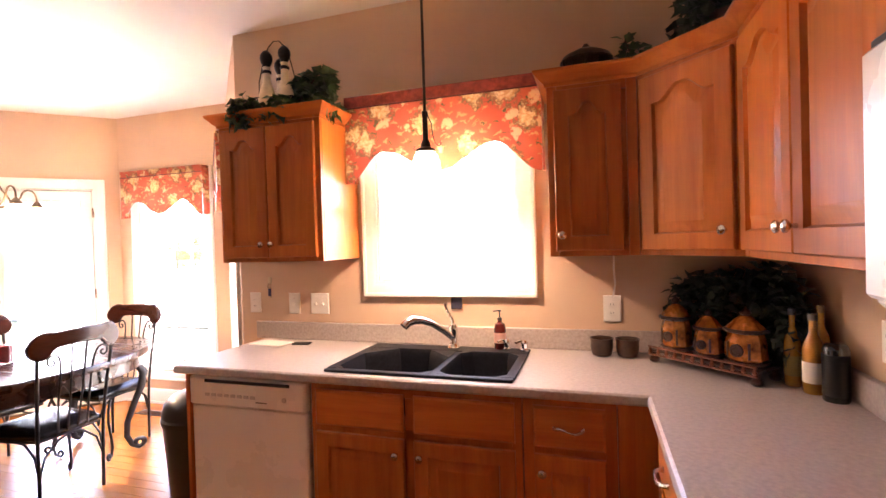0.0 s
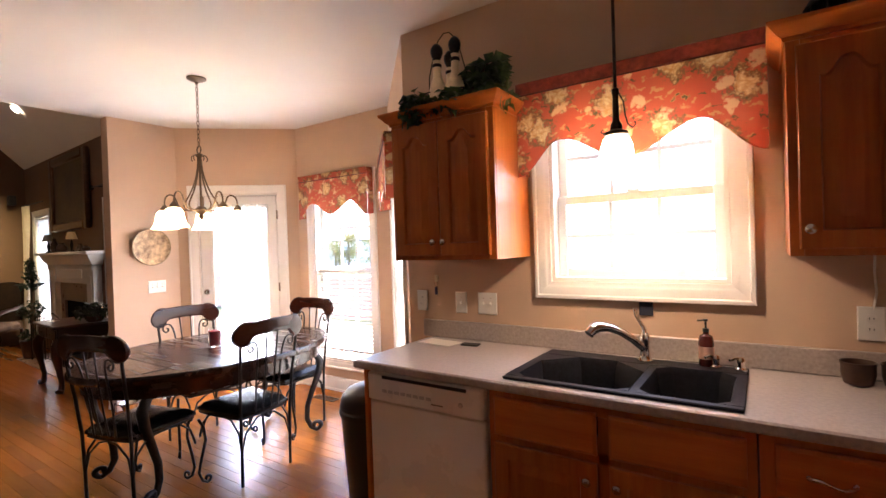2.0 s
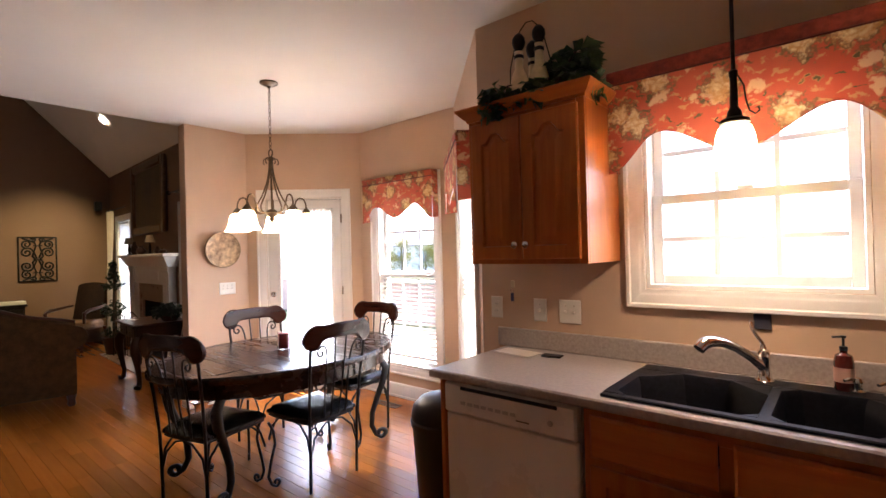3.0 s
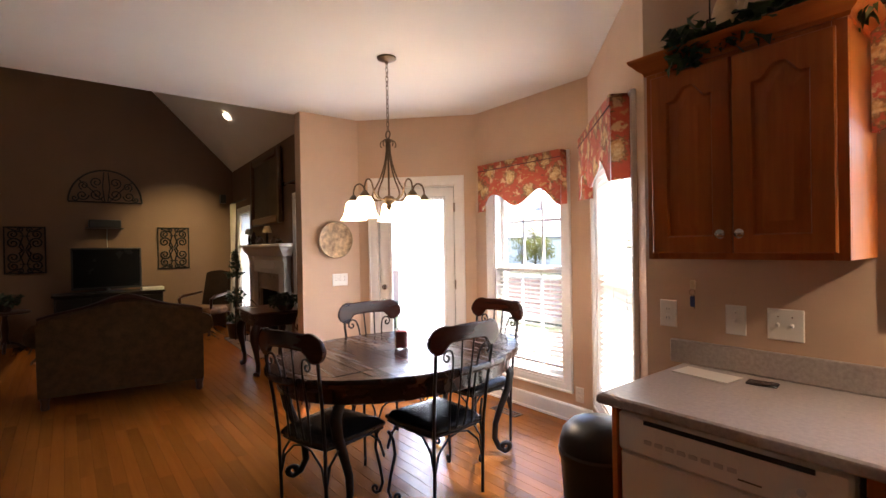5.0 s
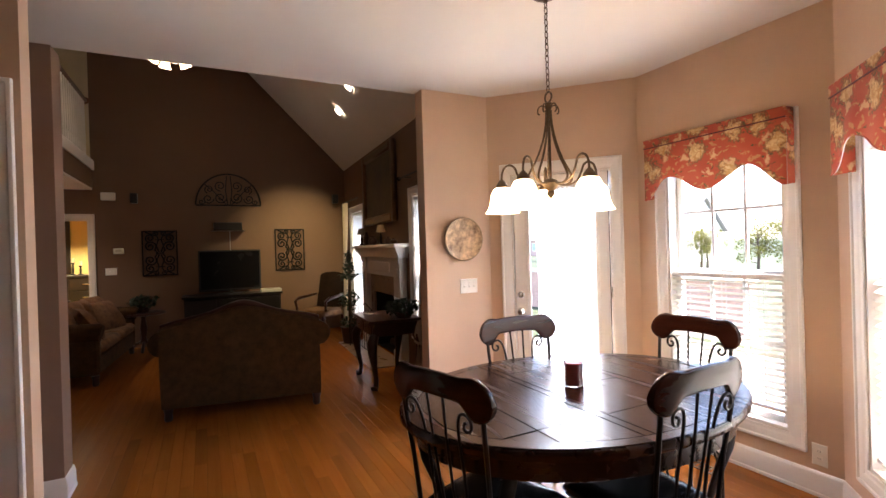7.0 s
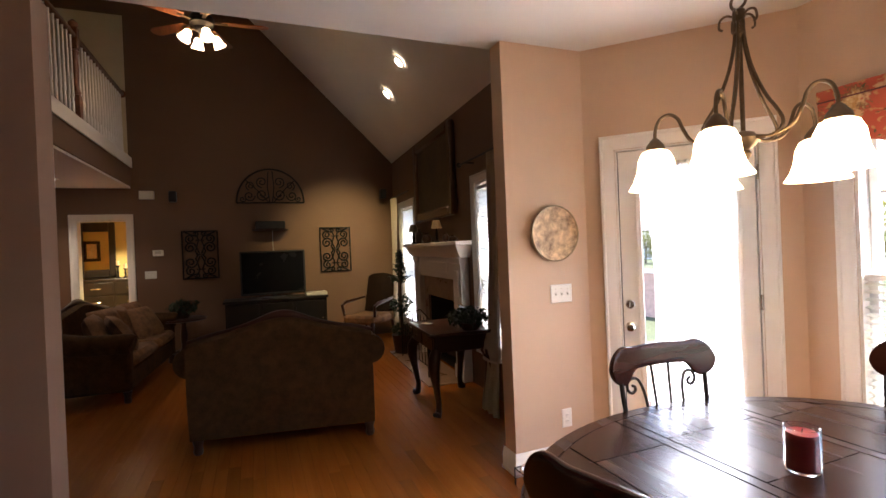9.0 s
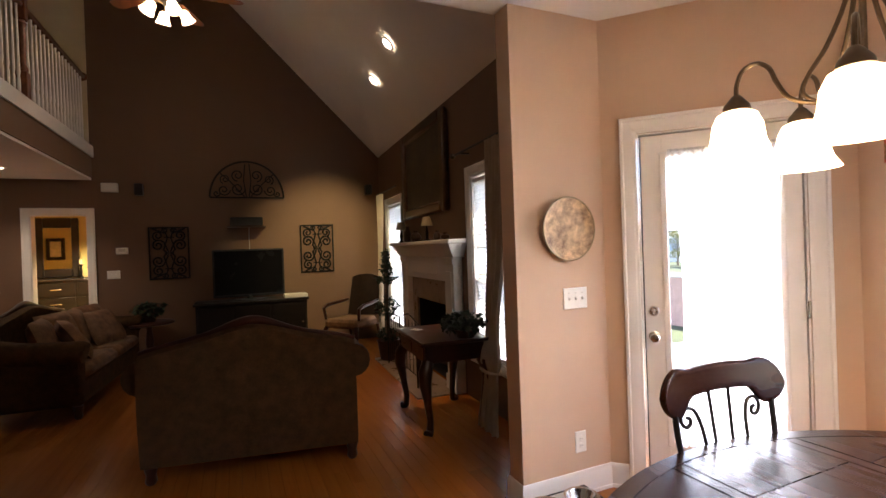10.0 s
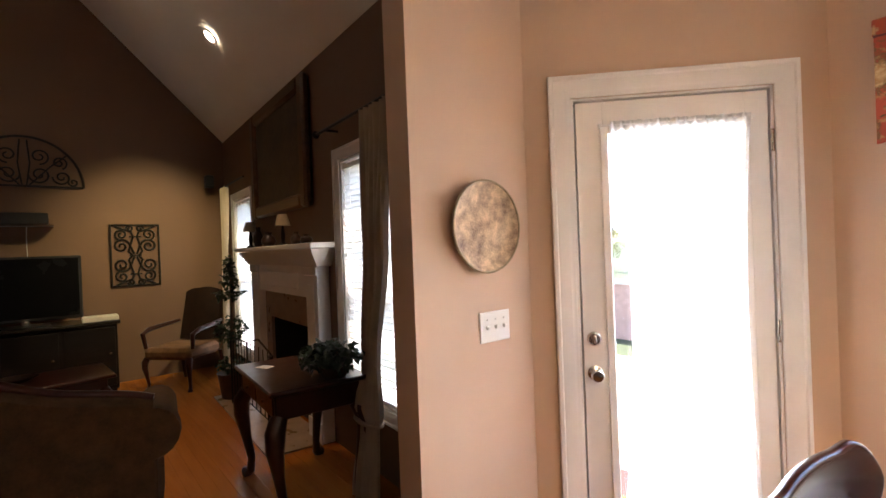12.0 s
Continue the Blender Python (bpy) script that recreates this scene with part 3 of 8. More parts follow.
# ---- fittings shared by the rooms ----


def loops_geo(loops):
    """Skin over rings of points that all have the same count, the last one closed by a face."""
    g = Geo()
    k = len(loops[0])
    for lp in loops:
        g.v += [tuple(p) for p in lp]
    for i in range(len(loops) - 1):
        g.f += [(i * k + j, i * k + (j + 1) % k, (i + 1) * k + (j + 1) % k, (i + 1) * k + j) for j in range(k)]
    g.f.append(tuple((len(loops) - 1) * k + j for j in range(k)))
    g.f.append(tuple(range(k))[::-1])
    return g


def panel_door_geo(w, h, arch=0.0, stile=0.06, thick=0.02):
    """A raised-panel door: x across, z up, its back at y = 0 and its front towards -y. arch: the drop of the shoulders."""
    N = 21

    def ring(inset, y, inner=True):
        x0, x1, z0, z1 = inset, w - inset, inset, h - inset
        pts = [(x0, y, z0), (x0, y, z0 + (z1 - z0) * 0.5)]
        for i in range(N):
            s = i / (N - 1)
            drop = 0.0
            if inner and arch:
                c = abs(s - 0.5) / 0.5
                bell = 1.0 if c < 0.12 else 0.0 if c > 0.78 else 0.5 + 0.5 * math.cos(math.pi * (c - 0.12) / 0.66)
                drop = arch * (1 - bell)
            pts.append((x0 + (x1 - x0) * s, y, z1 - drop))
        pts += [(x1, y, z0 + (z1 - z0) * 0.5), (x1, y, z0)]
        return pts

    s = stile
    return loops_geo([ring(0, 0, False), ring(0, -thick + 0.004, False), ring(0.004, -thick, False), ring(s, -thick), ring(s + 0.006, -thick + 0.013),
                      ring(s + 0.014, -thick + 0.013), ring(s + 0.042, -thick + 0.001), ring(s + 0.046, -thick + 0.001)])


def knob_geo():
    return Geo(pose(0, 0, 0, 90)).lathe([(0.006, 0), (0.0055, 0.012), (0.010, 0.016), (0.0155, 0.021), (0.016, 0.026), (0.011, 0.031), (0.002, 0.033)], 14)


KNOB = mesh_of("knob", knob_geo(), NICKEL)


def add_door(parent, w, h, m, knob_at, arch=0.0, stile=0.058, name="door"):
    d = part(name, panel_door_geo(w, h, arch, stile), CAB, parent, m=m)
    if knob_at:
        part("knob", KNOB, NICKEL, d, "brushed nickel knob", pose(knob_at[0], -0.02, knob_at[1]))
    return d


def pull_geo(w=0.10):
    g = Geo()
    pts = [(-w / 2 + w * i / 12, -0.026 * math.sin(math.pi * i / 12) ** 0.6 - 0.004, 0.006 * math.sin(2 * math.pi * i / 12)) for i in range(13)]
    g.tube(pts, [0.004 + 0.003 * abs(math.cos(math.pi * i / 12)) for i in range(13)], 8)
    for s in (-1, 1):
        g.lathe([(0.008, 0), (0.008, 0.004), (0.004, 0.006)], 10, pose(s * w / 2, 0, 0, 90))
    return g


PULL = mesh_of("pull", pull_geo(), NICKEL)
CROWN = [(0.0, 2.075), (0.006, 2.075), (0.010, 2.088), (0.022, 2.096), (0.036, 2.113), (0.046, 2.122), (0.050, 2.130), (0.050, 2.137), (0.0, 2.137)]


def upper_body(w, depth, h, m, parent):
    """A carcass with a face frame; front at y = 0, back at y = depth."""
    g = Geo().box((0, 0.02, 0), (w, depth, h), 0.001)
    part("body", g, CAB, parent, m=m)
    f = Geo()
    f.box((0, 0, 0), (0.038, 0.0195, h), 0.0015).box((w - 0.038, 0, 0), (w, 0.0195, h), 0.0015)
    f.box((0.0385, 0, h - 0.05), (w - 0.0385, 0.0195, h), 0.0015).box((0.0385, 0, 0), (w - 0.0385, 0.0195, 0.045), 0.0015)
    part("face_frame", f, CAB, parent, m=m)


# ---- kitchen: wall cabinets ----
UZ, UH = 1.378, 0.712
cab = thing("wall_cabinet", "honey maple two-door wall cabinet with arched raised panels", "cabinet", pose(-1.735, 2.19, UZ))
upper_body(0.60, 0.37, UH, None, cab)
add_door(cab, 0.272, 0.655, pose(0.026, -0.001, 0.022), (0.245, 0.065), 0.045)
add_door(cab, 0.272, 0.655, pose(0.302, -0.001, 0.022), (0.027, 0.065), 0.045)
part("crown", Geo(pose(1.735, -2.19, -UZ)).sweep(CROWN, [(-1.735, 2.555), (-1.735, 2.19), (-1.135, 2.19), (-1.135, 2.555)]), CABX, cab)

cab = thing("wall_cabinet", "narrow honey maple wall cabinet with one arched door", "cabinet", pose(-0.06, 2.19, UZ))
upper_body(0.345, 0.37, UH, None, cab)
add_door(cab, 0.262, 0.655, pose(0.026, -0.001, 0.022), (0.027, 0.065), 0.05)

cab = thing("corner_wall_cabinet", "honey maple diagonal corner wall cabinet with arched door", "cabinet", pose(0, 0, UZ))
DG0, DG1 = (0.29, 2.19), (0.57, 1.91)
part("body", Geo().prism([(0.287, 2.56), (0.287, DG0[1] + 0.004), (DG1[0] + 0.02, DG1[1]), (0.895, 1.91), (0.895, 2.56)], 0, UH), CAB, cab, smooth=0)
md, dl = along(DG0, DG1)
f = Geo(md).box((0, 0, 0), (0.03, 0.018, UH), 0.001).box((dl - 0.03, 0, 0), (dl, 0.018, UH), 0.001).box((0.03, 0, UH - 0.05), (dl - 0.03, 0.018, UH), 0.001).box((0.03, 0, 0), (dl - 0.03, 0.018, 0.035), 0.001)
part("face_frame", f, CAB, cab)
add_door(cab, 0.358, 0.655, md @ pose(0.018, -0.001, 0.022), (0.33, 0.065), 0.05)

cab = thing("wall_cabinet", "honey maple two-door wall cabinet beside the microwave", "cabinet", pose(0.57, 1.905, UZ, 0, 0, -90))
upper_body(0.875, 0.325, UH, None, cab)
add_door(cab, 0.409, 0.655, pose(0.026, -0.001, 0.022), (0.382, 0.065), 0.05)
add_door(cab, 0.409, 0.655, pose(0.440, -0.001, 0.022), (0.027, 0.065), 0.05)
single("trim_crown", Geo().sweep(CROWN, [(-0.06, 2.56), (-0.06, 2.19), DG0, DG1, (0.57, 1.03)]), CABX, "honey maple crown moulding along the wall cabinets", "moulding", kind="structure")

mw = thing("microwave", "white microwave oven fixed above the range", "microwave", pose(0.500, 1.028, 1.335, 0, 0, -90))
part("body", Geo().box((0, 0, 0), (0.74, 0.395, 0.385), 0.012), APPLIANCE, mw)
mdr = part("door", Geo().box((0.02, -0.02, 0.02), (0.52, -0.001, 0.365), 0.006), APPLIANCE, mw)
part("window", Geo().box((0.09, -0.023, 0.08), (0.45, -0.0205, 0.30), 0.001), SCREEN, mdr, "dark glass window")
part("vent_grille", Geo().box((0.02, -0.008, 0.369), (0.72, -0.001, 0.381), 0.002), BLACKP, mw)

# ---- kitchen: base cabinets and worktop ----


def base_box(w, m, name, label, hollow=False):
    t = thing(name, label, "cabinet", m)
    g = Geo()
    g.box((0, 0.02, 0.10), (0.018, 0.555, 0.866), 0.001).box((w - 0.018, 0.02, 0.10), (w, 0.555, 0.866), 0.001)
    g.box((0.018, 0.02, 0.10), (w - 0.018, 0.555, 0.118)).box((0.018, 0.545, 0.118), (w - 0.018, 0.555, 0.866))
    part("body", g, CAB, t)
    f = Geo().box((0, 0, 0.10), (0.038, 0.0195, 0.866), 0.001).box((w - 0.038, 0, 0.10), (w, 0.0195, 0.866), 0.001)
    f.box((0.0385, 0, 0.826), (w - 0.0385, 0.0195, 0.866), 0.001).box((0.0385, 0, 0.10), (w - 0.0385, 0.0195, 0.135), 0.001)
    f.box((0.0385, 0, 0.66), (w - 0.0385, 0.0195, 0.70), 0.001)
    part("face_frame", f, CAB, t)
    part("toe_kick", Geo().box((0, 0.07, 0.0), (w, 0.085, 0.10)), MAHOG, t)
    return t


def drawer_front(parent, x0, x1, z0, z1, pull=True):
    g = loops_geo([[(x0 + i, y, z0 + i), (x0 + i, y, z1 - i), (x1 - i, y, z1 - i), (x1 - i, y, z0 + i)] for i, y in ((0, -0.001), (0, -0.012), (0.010, -0.020), (0.014, -0.020))])
    d = part("drawer_front", g, CABX, parent, smooth=20)
    if pull:
        part("pull", PULL, NICKEL, d, "curved nickel pull", pose((x0 + x1) / 2, -0.02, (z0 + z1) / 2))


FY = 1.945
sb = base_box(0.905, pose(-1.065, FY, 0), "sink_base_cabinet", "honey maple sink cabinet with two false drawers")
add_door(sb, 0.405, 0.545, pose(0.026, -0.001, 0.118), (0.375, 0.485), 0.0)
part("centre_stile", Geo().box((0.434, 0, 0.136), (0.472, 0.0195, 0.825), 0.001), CAB, sb)
add_door(sb, 0.405, 0.545, pose(0.474, -0.001, 0.118), (0.03, 0.485), 0.0)
drawer_front(sb, 0.026, 0.431, 0.690, 0.842, False)
drawer_front(sb, 0.474, 0.879, 0.690, 0.842, False)
db = base_box(0.33, pose(-0.155, FY, 0), "drawer_base_cabinet", "honey maple base cabinet with a drawer over a door")
drawer_front(db, 0.04, 0.292, 0.690, 0.842)
add_door(db, 0.252, 0.545, pose(0.04, -0.001, 0.118), (0.03, 0.485), 0.0)
single("filler_panel", Geo().box((0.178, FY, 0.10), (0.312, FY + 0.02, 0.866), 0.001), CAB, "honey maple filler panel in the cabinet corner", "cabinet panel")
rb = base_box(0.90, pose(0.312, FY - 0.03, 0, 0, 0, -90), "drawer_base_cabinet", "honey maple base cabinet with drawers along the side wall")
drawer_front(rb, 0.10, 0.46, 0.690, 0.842)
drawer_front(rb, 0.50, 0.86, 0.690, 0.842)
add_door(rb, 0.36, 0.545, pose(0.10, -0.001, 0.118), (0.33, 0.485), 0.0)
add_door(rb, 0.36, 0.545, pose(0.50, -0.001, 0.118), (0.03, 0.485), 0.0)
single("filler_panel", Geo().box((-1.745, 1.935, 0.0), (-1.725, 2.51, 0.87), 0.002), CAB, "honey maple end panel beside the dishwasher", "cabinet panel")

dw = thing("dishwasher", "cream white built-in dishwasher with a control panel", "dishwasher", pose(-1.72, 1.95, 0))
part("tub", Geo().box((0.005, 0.03, 0.09), (0.635, 0.55, 0.865), 0.002), APPLIANCE, dw)
part("door", Geo().box((0.005, -0.012, 0.12), (0.635, 0.029, 0.725), 0.008), APPLIANCE, dw)
cp = part("control_panel", Geo().box((0.005, -0.026, 0.729), (0.635, 0.029, 0.862), 0.010), APPLIANCE, dw)
# A black bar on the panel paints the shadow inside the handle recess.
part("handle_shadow_strip", Geo().box((0.10, -0.029, 0.838), (0.56, -0.0255, 0.853), 0.001), SOOT_SHADOW, cp, "dark strip painting the shaded handle recess")
GREYP = mat("grey_print", (0.55, 0.51, 0.45), 0.5, vary=0.05)
for i in range(8):
    part("button", Geo().box((0.10 + i * 0.036, -0.0285, 0.775), (0.126 + i * 0.036, -0.0255, 0.789), 0.001), GREYP, cp)
part("badge", Geo().box((0.38, -0.0285, 0.760), (0.44, -0.0255, 0.764), 0.0005), BRONZE, cp)
part("dial", Geo(pose(0.53, -0.026, 0.782, 90)).lathe([(0.011, 0), (0.011, 0.003), (0.008, 0.005)], 14), GREYP, cp)
part("kick_plate", Geo().box((0.01, 0.06, 0.0), (0.63, 0.075, 0.089)), APPLIANCE, dw)

# worktop in one piece, with the sink's cut-out
wt = Geo()
SX0, SX1, SY0, SY1 = -1.005, -0.190, 1.948, 2.482
z0, z1 = 0.872, 0.912
xs, ys = (-1.765, SX0 + 0.02, SX1 - 0.02, 0.293, 0.898), (0.95, 1.925, SY0 + 0.02, SY1 - 0.02, 2.562)
cells_in = [(i, j) for i in range(4) for j in range(4) if (j > 0 or i == 3) and (i, j) != (1, 2)]
corners = {}


def top_corner(i, j, k):
    """One shared corner of the slab's grid."""
    if (i, j, k) not in corners:
        corners[(i, j, k)] = len(wt.v)
        wt.v.append((xs[i], ys[j], (z0, z1)[k]))
    return corners[(i, j, k)]


for i, j in cells_in:
    q = [(i, j), (i + 1, j), (i + 1, j + 1), (i, j + 1)]
    wt.f.append(tuple(top_corner(*c, 1) for c in q))
    wt.f.append(tuple(top_corner(*c, 0) for c in reversed(q)))
    for (a, b), near in zip(zip(q, q[1:] + q[:1]), ((i, j - 1), (i + 1, j), (i, j + 1), (i - 1, j))):
        if near not in cells_in:
            wt.f.append((top_corner(*a, 0), top_corner(*b, 0), top_corner(*b, 1), top_corner(*a, 1)))
edge_geo = Geo().sweep([(0, z1), (0.009, z1 - 0.001), (0.017, z1 - 0.007), (0.020, z1 - 0.016), (0.020, z0 + 0.008), (0.014, z0 + 0.001), (0, z0)], [(-1.765, 2.561), (-1.765, 1.925), (0.293, 1.925), (0.293, 0.95)])
top_ = thing("worktop", "beige speckled laminate worktop with rolled edge", "worktop")
part("slab", wt, LAMINATE, top_, smooth=30)
part("rolled_edge", edge_geo, LAMINATE, top_, smooth=30)
single("backsplash", Geo().box((-1.83, 2.541, 0.912), (0.898, 2.5635, 1.012), 0.004), LAMINATE, "beige speckled laminate upstand along the wall", "backsplash")
single("backsplash", Geo().box((0.876, 0.95, 0.912), (0.8985, 2.5405, 1.012), 0.004), LAMINATE, "beige speckled laminate upstand along the wall", "backsplash")

# sink
sk = thing("kitchen_sink", "black composite double-bowl drop-in sink", "sink", pose(0, 0, 0.912))
rim = Geo()
L0, L1, R0, R1, BY0, BY1 = SX0 + 0.04, -0.535, -0.505, SX1 - 0.035, SY0 + 0.035, SY1 - 0.10
rt, rb0 = 0.012, 0.0005
rim.box((SX0, SY0, rb0), (SX1, BY0, rt), 0.004).box((SX0, BY1, rb0), (SX1, SY1, rt), 0.004)
rim.box((SX0, BY0, rb0), (L0, BY1, rt), 0.0).box((R1, BY0, rb0), (SX1, BY1, rt), 0.0).box((L1, BY0, -0.02), (R0, BY1, rt - 0.004), 0.0)
part("rim", rim, GRANITE, sk)
for bx0, bx1, cut in ((L0, L1, (0.04, 0.04, 0.13, 0.13)), (R0, R1, (0.04, 0.04, 0.05, 0.05))):
    def bowl_ring(i, z):
        a0, a1, b0, b1 = bx0 + i, bx1 - i, BY0 + i, BY1 - i
        c0, c1, c2, c3 = cut
        return [(a0 + c0, b0, z), (a1 - c1, b0, z), (a1, b0 + c1, z), (a1, b1 - c2, z), (a1 - c2, b1, z), (a0 + c3, b1, z), (a0, b1 - c3, z), (a0, b0 + c0, z)]
    g = Geo()
    for lp in (bowl_ring(0, rt - 0.001), bowl_ring(0.008, -0.01), bowl_ring(0.02, -0.17), bowl_ring(0.045, -0.19)):
        g.v += lp
    for i in range(3):
        g.f += [(i * 8 + j, i * 8 + (j + 1) % 8, i * 8 + 8 + (j + 1) % 8, i * 8 + 8 + j) for j in range(8)]
    g.f.append(tuple(range(24, 32)))
    part("bowl", g, GRANITE, sk)
    c0, c1, c2, c3 = cut
    for qx, qy, dx, dy, c in ((bx0, BY0, 1, 1, c0), (bx1, BY0, -1, 1, c1), (bx1, BY1, -1, -1, c2), (bx0, BY1, 1, -1, c3)):
        tri = [(qx, qy), (qx + dx * c, qy), (qx, qy + dy * c)]
        part("bowl_corner", Geo().prism(tri if dx * dy > 0 else tri[::-1], -0.01, rt - 0.0005), GRANITE, sk, smooth=0)
    part("drain", Geo(pose((bx0 + bx1) / 2, (BY0 + BY1) / 2, -0.19)).lathe([(0.045, 0.0), (0.045, 0.003), (0.03, 0.002), (0.0, -0.002)], 18), CHROME, sk)

fc = thing("faucet", "brushed chrome single-lever faucet with pull-out spray head", "faucet", pose(-0.565, 2.435, 0.9245))
part("base", Geo().lathe([(0.032, 0), (0.032, 0.006), (0.026, 0.012), (0.022, 0.03), (0.021, 0.085), (0.024, 0.10), (0.020, 0.118), (0.0, 0.124)], 20), CHROME, fc)
sp = [Vector((0, 0, 0.05)), Vector((-0.035, -0.045, 0.095)), Vector((-0.075, -0.095, 0.135)), Vector((-0.11, -0.14, 0.158)), Vector((-0.14, -0.178, 0.164))]
part("spout", Geo().tube(sp, [0.018, 0.017, 0.0165, 0.017, 0.018], 14), CHROME, fc)
part("spray_head", Geo().tube([sp[3] + Vector((-0.012, -0.016, 0.003)), sp[4], sp[4] + Vector((-0.02, -0.026, -0.006)), sp[4] + Vector((-0.032, -0.042, -0.024))], [0.0185, 0.021, 0.023, 0.021], 14), CHROME, fc)
part("lever", Geo().tube([(0, 0, 0.118), (-0.004, 0.004, 0.145), (-0.022, 0.0, 0.172), (-0.034, -0.004, 0.200), (-0.036, -0.004, 0.226)], [0.013, 0.009, 0.007, 0.008, 0.010], 10), CHROME, fc)
for x, y in ((-0.30, 2.44), (-0.215, 2.43)):
    cp = part("dispenser", Geo(pose(x, y, 0.0125)).lathe([(0.022, 0), (0.022, 0.008), (0.014, 0.014), (0.014, 0.035), (0.018, 0.04), (0.012, 0.052), (0, 0.054)], 16), CHROME, sk, "small chrome dispenser cap")
    part("nozzle", Geo(pose(x, y, 0.0125)).tube([(0, 0, 0.045), (-0.02, -0.02, 0.05), (-0.035, -0.035, 0.045)], 0.006, 8), CHROME, cp)
RED_LIQ = mat("red_soap", (0.10, 0.015, 0.012), 0.15, vary=0.1, coat=0.6, bump=0.0)
sb2 = thing("soap_bottle", "red plastic soap bottle with a pump", "soap dispenser", pose(-0.335, 2.462, 0.9245))
part("bottle", Geo().lathe([(0.026, 0), (0.029, 0.004), (0.029, 0.10), (0.024, 0.122), (0.011, 0.130), (0.011, 0.138), (0, 0.138)], 18), RED_LIQ, sb2)
part("label_band", Geo().lathe([(0.0295, 0.03), (0.0295, 0.08)], 18), mat("pale_label", (0.6, 0.35, 0.27), 0.5), sb2, "pale paper label")
part("pump", Geo().lathe([(0.012, 0.138), (0.012, 0.152), (0.004, 0.154), (0.004, 0.180), (0.009, 0.182), (0.009, 0.19), (0, 0.191)], 14).tube([(0, 0, 0.186), (-0.03, -0.012, 0.184)], 0.004, 8), BLACKP, sb2)

# small things on the worktop
AMBER = mat("amber_ceramic", (0.52, 0.19, 0.035), 0.25, vary=0.6, scale=22, fine=60, bump=0.15, coat=0.6, tint=(0.10, 0.03, 0.012))
GALLERY = wood("reddish_carved_wood", (0.10, 0.028, 0.012), (0.20, 0.06, 0.025), 0.3, axis=0, grain=12, coat=0.2)
DARKCER = mat("brown_ceramic", (0.05, 0.022, 0.012), 0.35, vary=0.4, scale=20, bump=0.15)
PAPER = mat("white_paper", (0.82, 0.78, 0.70), 0.7, vary=0.03)
single("paper_sheet", Geo(pose(-1.635, 2.415, 0.9125, 0, 0, -6)).box((-0.10, -0.06, 0), (0.12, 0.06, 0.004), 0.001), PAPER, "folded white paper lying on the worktop", "paper")
single("dark_wallet", Geo(pose(-1.435, 2.425, 0.9125, 0, 0, 8)).box((-0.05, -0.028, 0), (0.05, 0.028, 0.009), 0.004), LEATHER, "small black leather wallet on the worktop", "wallet")
for i, x in enumerate((0.135, 0.245)):
    bw = thing("small_bowl", "small dark brown ceramic bowl against the upstand", "bowl", pose(x, 2.46, 0.912, 0, 0, 4 * i), group="dark bowls")
    g = Geo().lathe([(0.030, 0.0), (0.042, 0.006), (0.050, 0.04), (0.049, 0.068), (0.053, 0.082), (0.049, 0.082), (0.044, 0.066), (0.044, 0.04), (0.026, 0.010), (0, 0.010)], 20)
    part("bowl", g, DARKCER, bw)

tray_m = pose(0.540, 2.288, 0.912, 0, 0, -44)
tray = thing("canister_rack", "carved dark wooden rack with turned feet on the worktop", "rack", tray_m)
part("shelf", Geo().box((-0.222, -0.075, 0.045), (0.222, 0.075, 0.058), 0.004), MAHOG, tray)
g = Geo().box((-0.222, -0.085, 0.064), (0.222, -0.076, 0.072), 0.002)
for i in range(12):
    g.lathe([(0.006, 0.040), (0.009, 0.048), (0.005, 0.056), (0.006, 0.064)], 8, pose(-0.213 + i * 0.0387, -0.080, 0))
g.box((-0.222, -0.085, 0.032), (0.222, -0.076, 0.040), 0.002)
part("gallery", g, GALLERY, tray, "carved reddish gallery rail")
for sx in (-1, 1):
    for sy in (-1, 1):
        part("foot", Geo(pose(sx * 0.208, sy * 0.06, 0)).lathe([(0.012, 0), (0.020, 0.006), (0.022, 0.016), (0.012, 0.026), (0.016, 0.045)], 12), MAHOG, tray)


def eight_sided(rings, squash=1.12):
    """A closed eight-sided body through rings of (radius, height)."""
    g = Geo()
    for rr, zz in rings:
        g.v += [(rr * squash * math.cos(math.pi / 4 * (q + 0.5)), rr * math.sin(math.pi / 4 * (q + 0.5)), zz) for q in range(8)]
    for q in range(len(rings) - 1):
        g.f += [(q * 8 + j, q * 8 + (j + 1) % 8, q * 8 + 8 + (j + 1) % 8, q * 8 + 8 + j) for j in range(8)]
    g.f += [tuple(range(8))[::-1], tuple(range(8 * len(rings) - 8, 8 * len(rings)))]
    return g


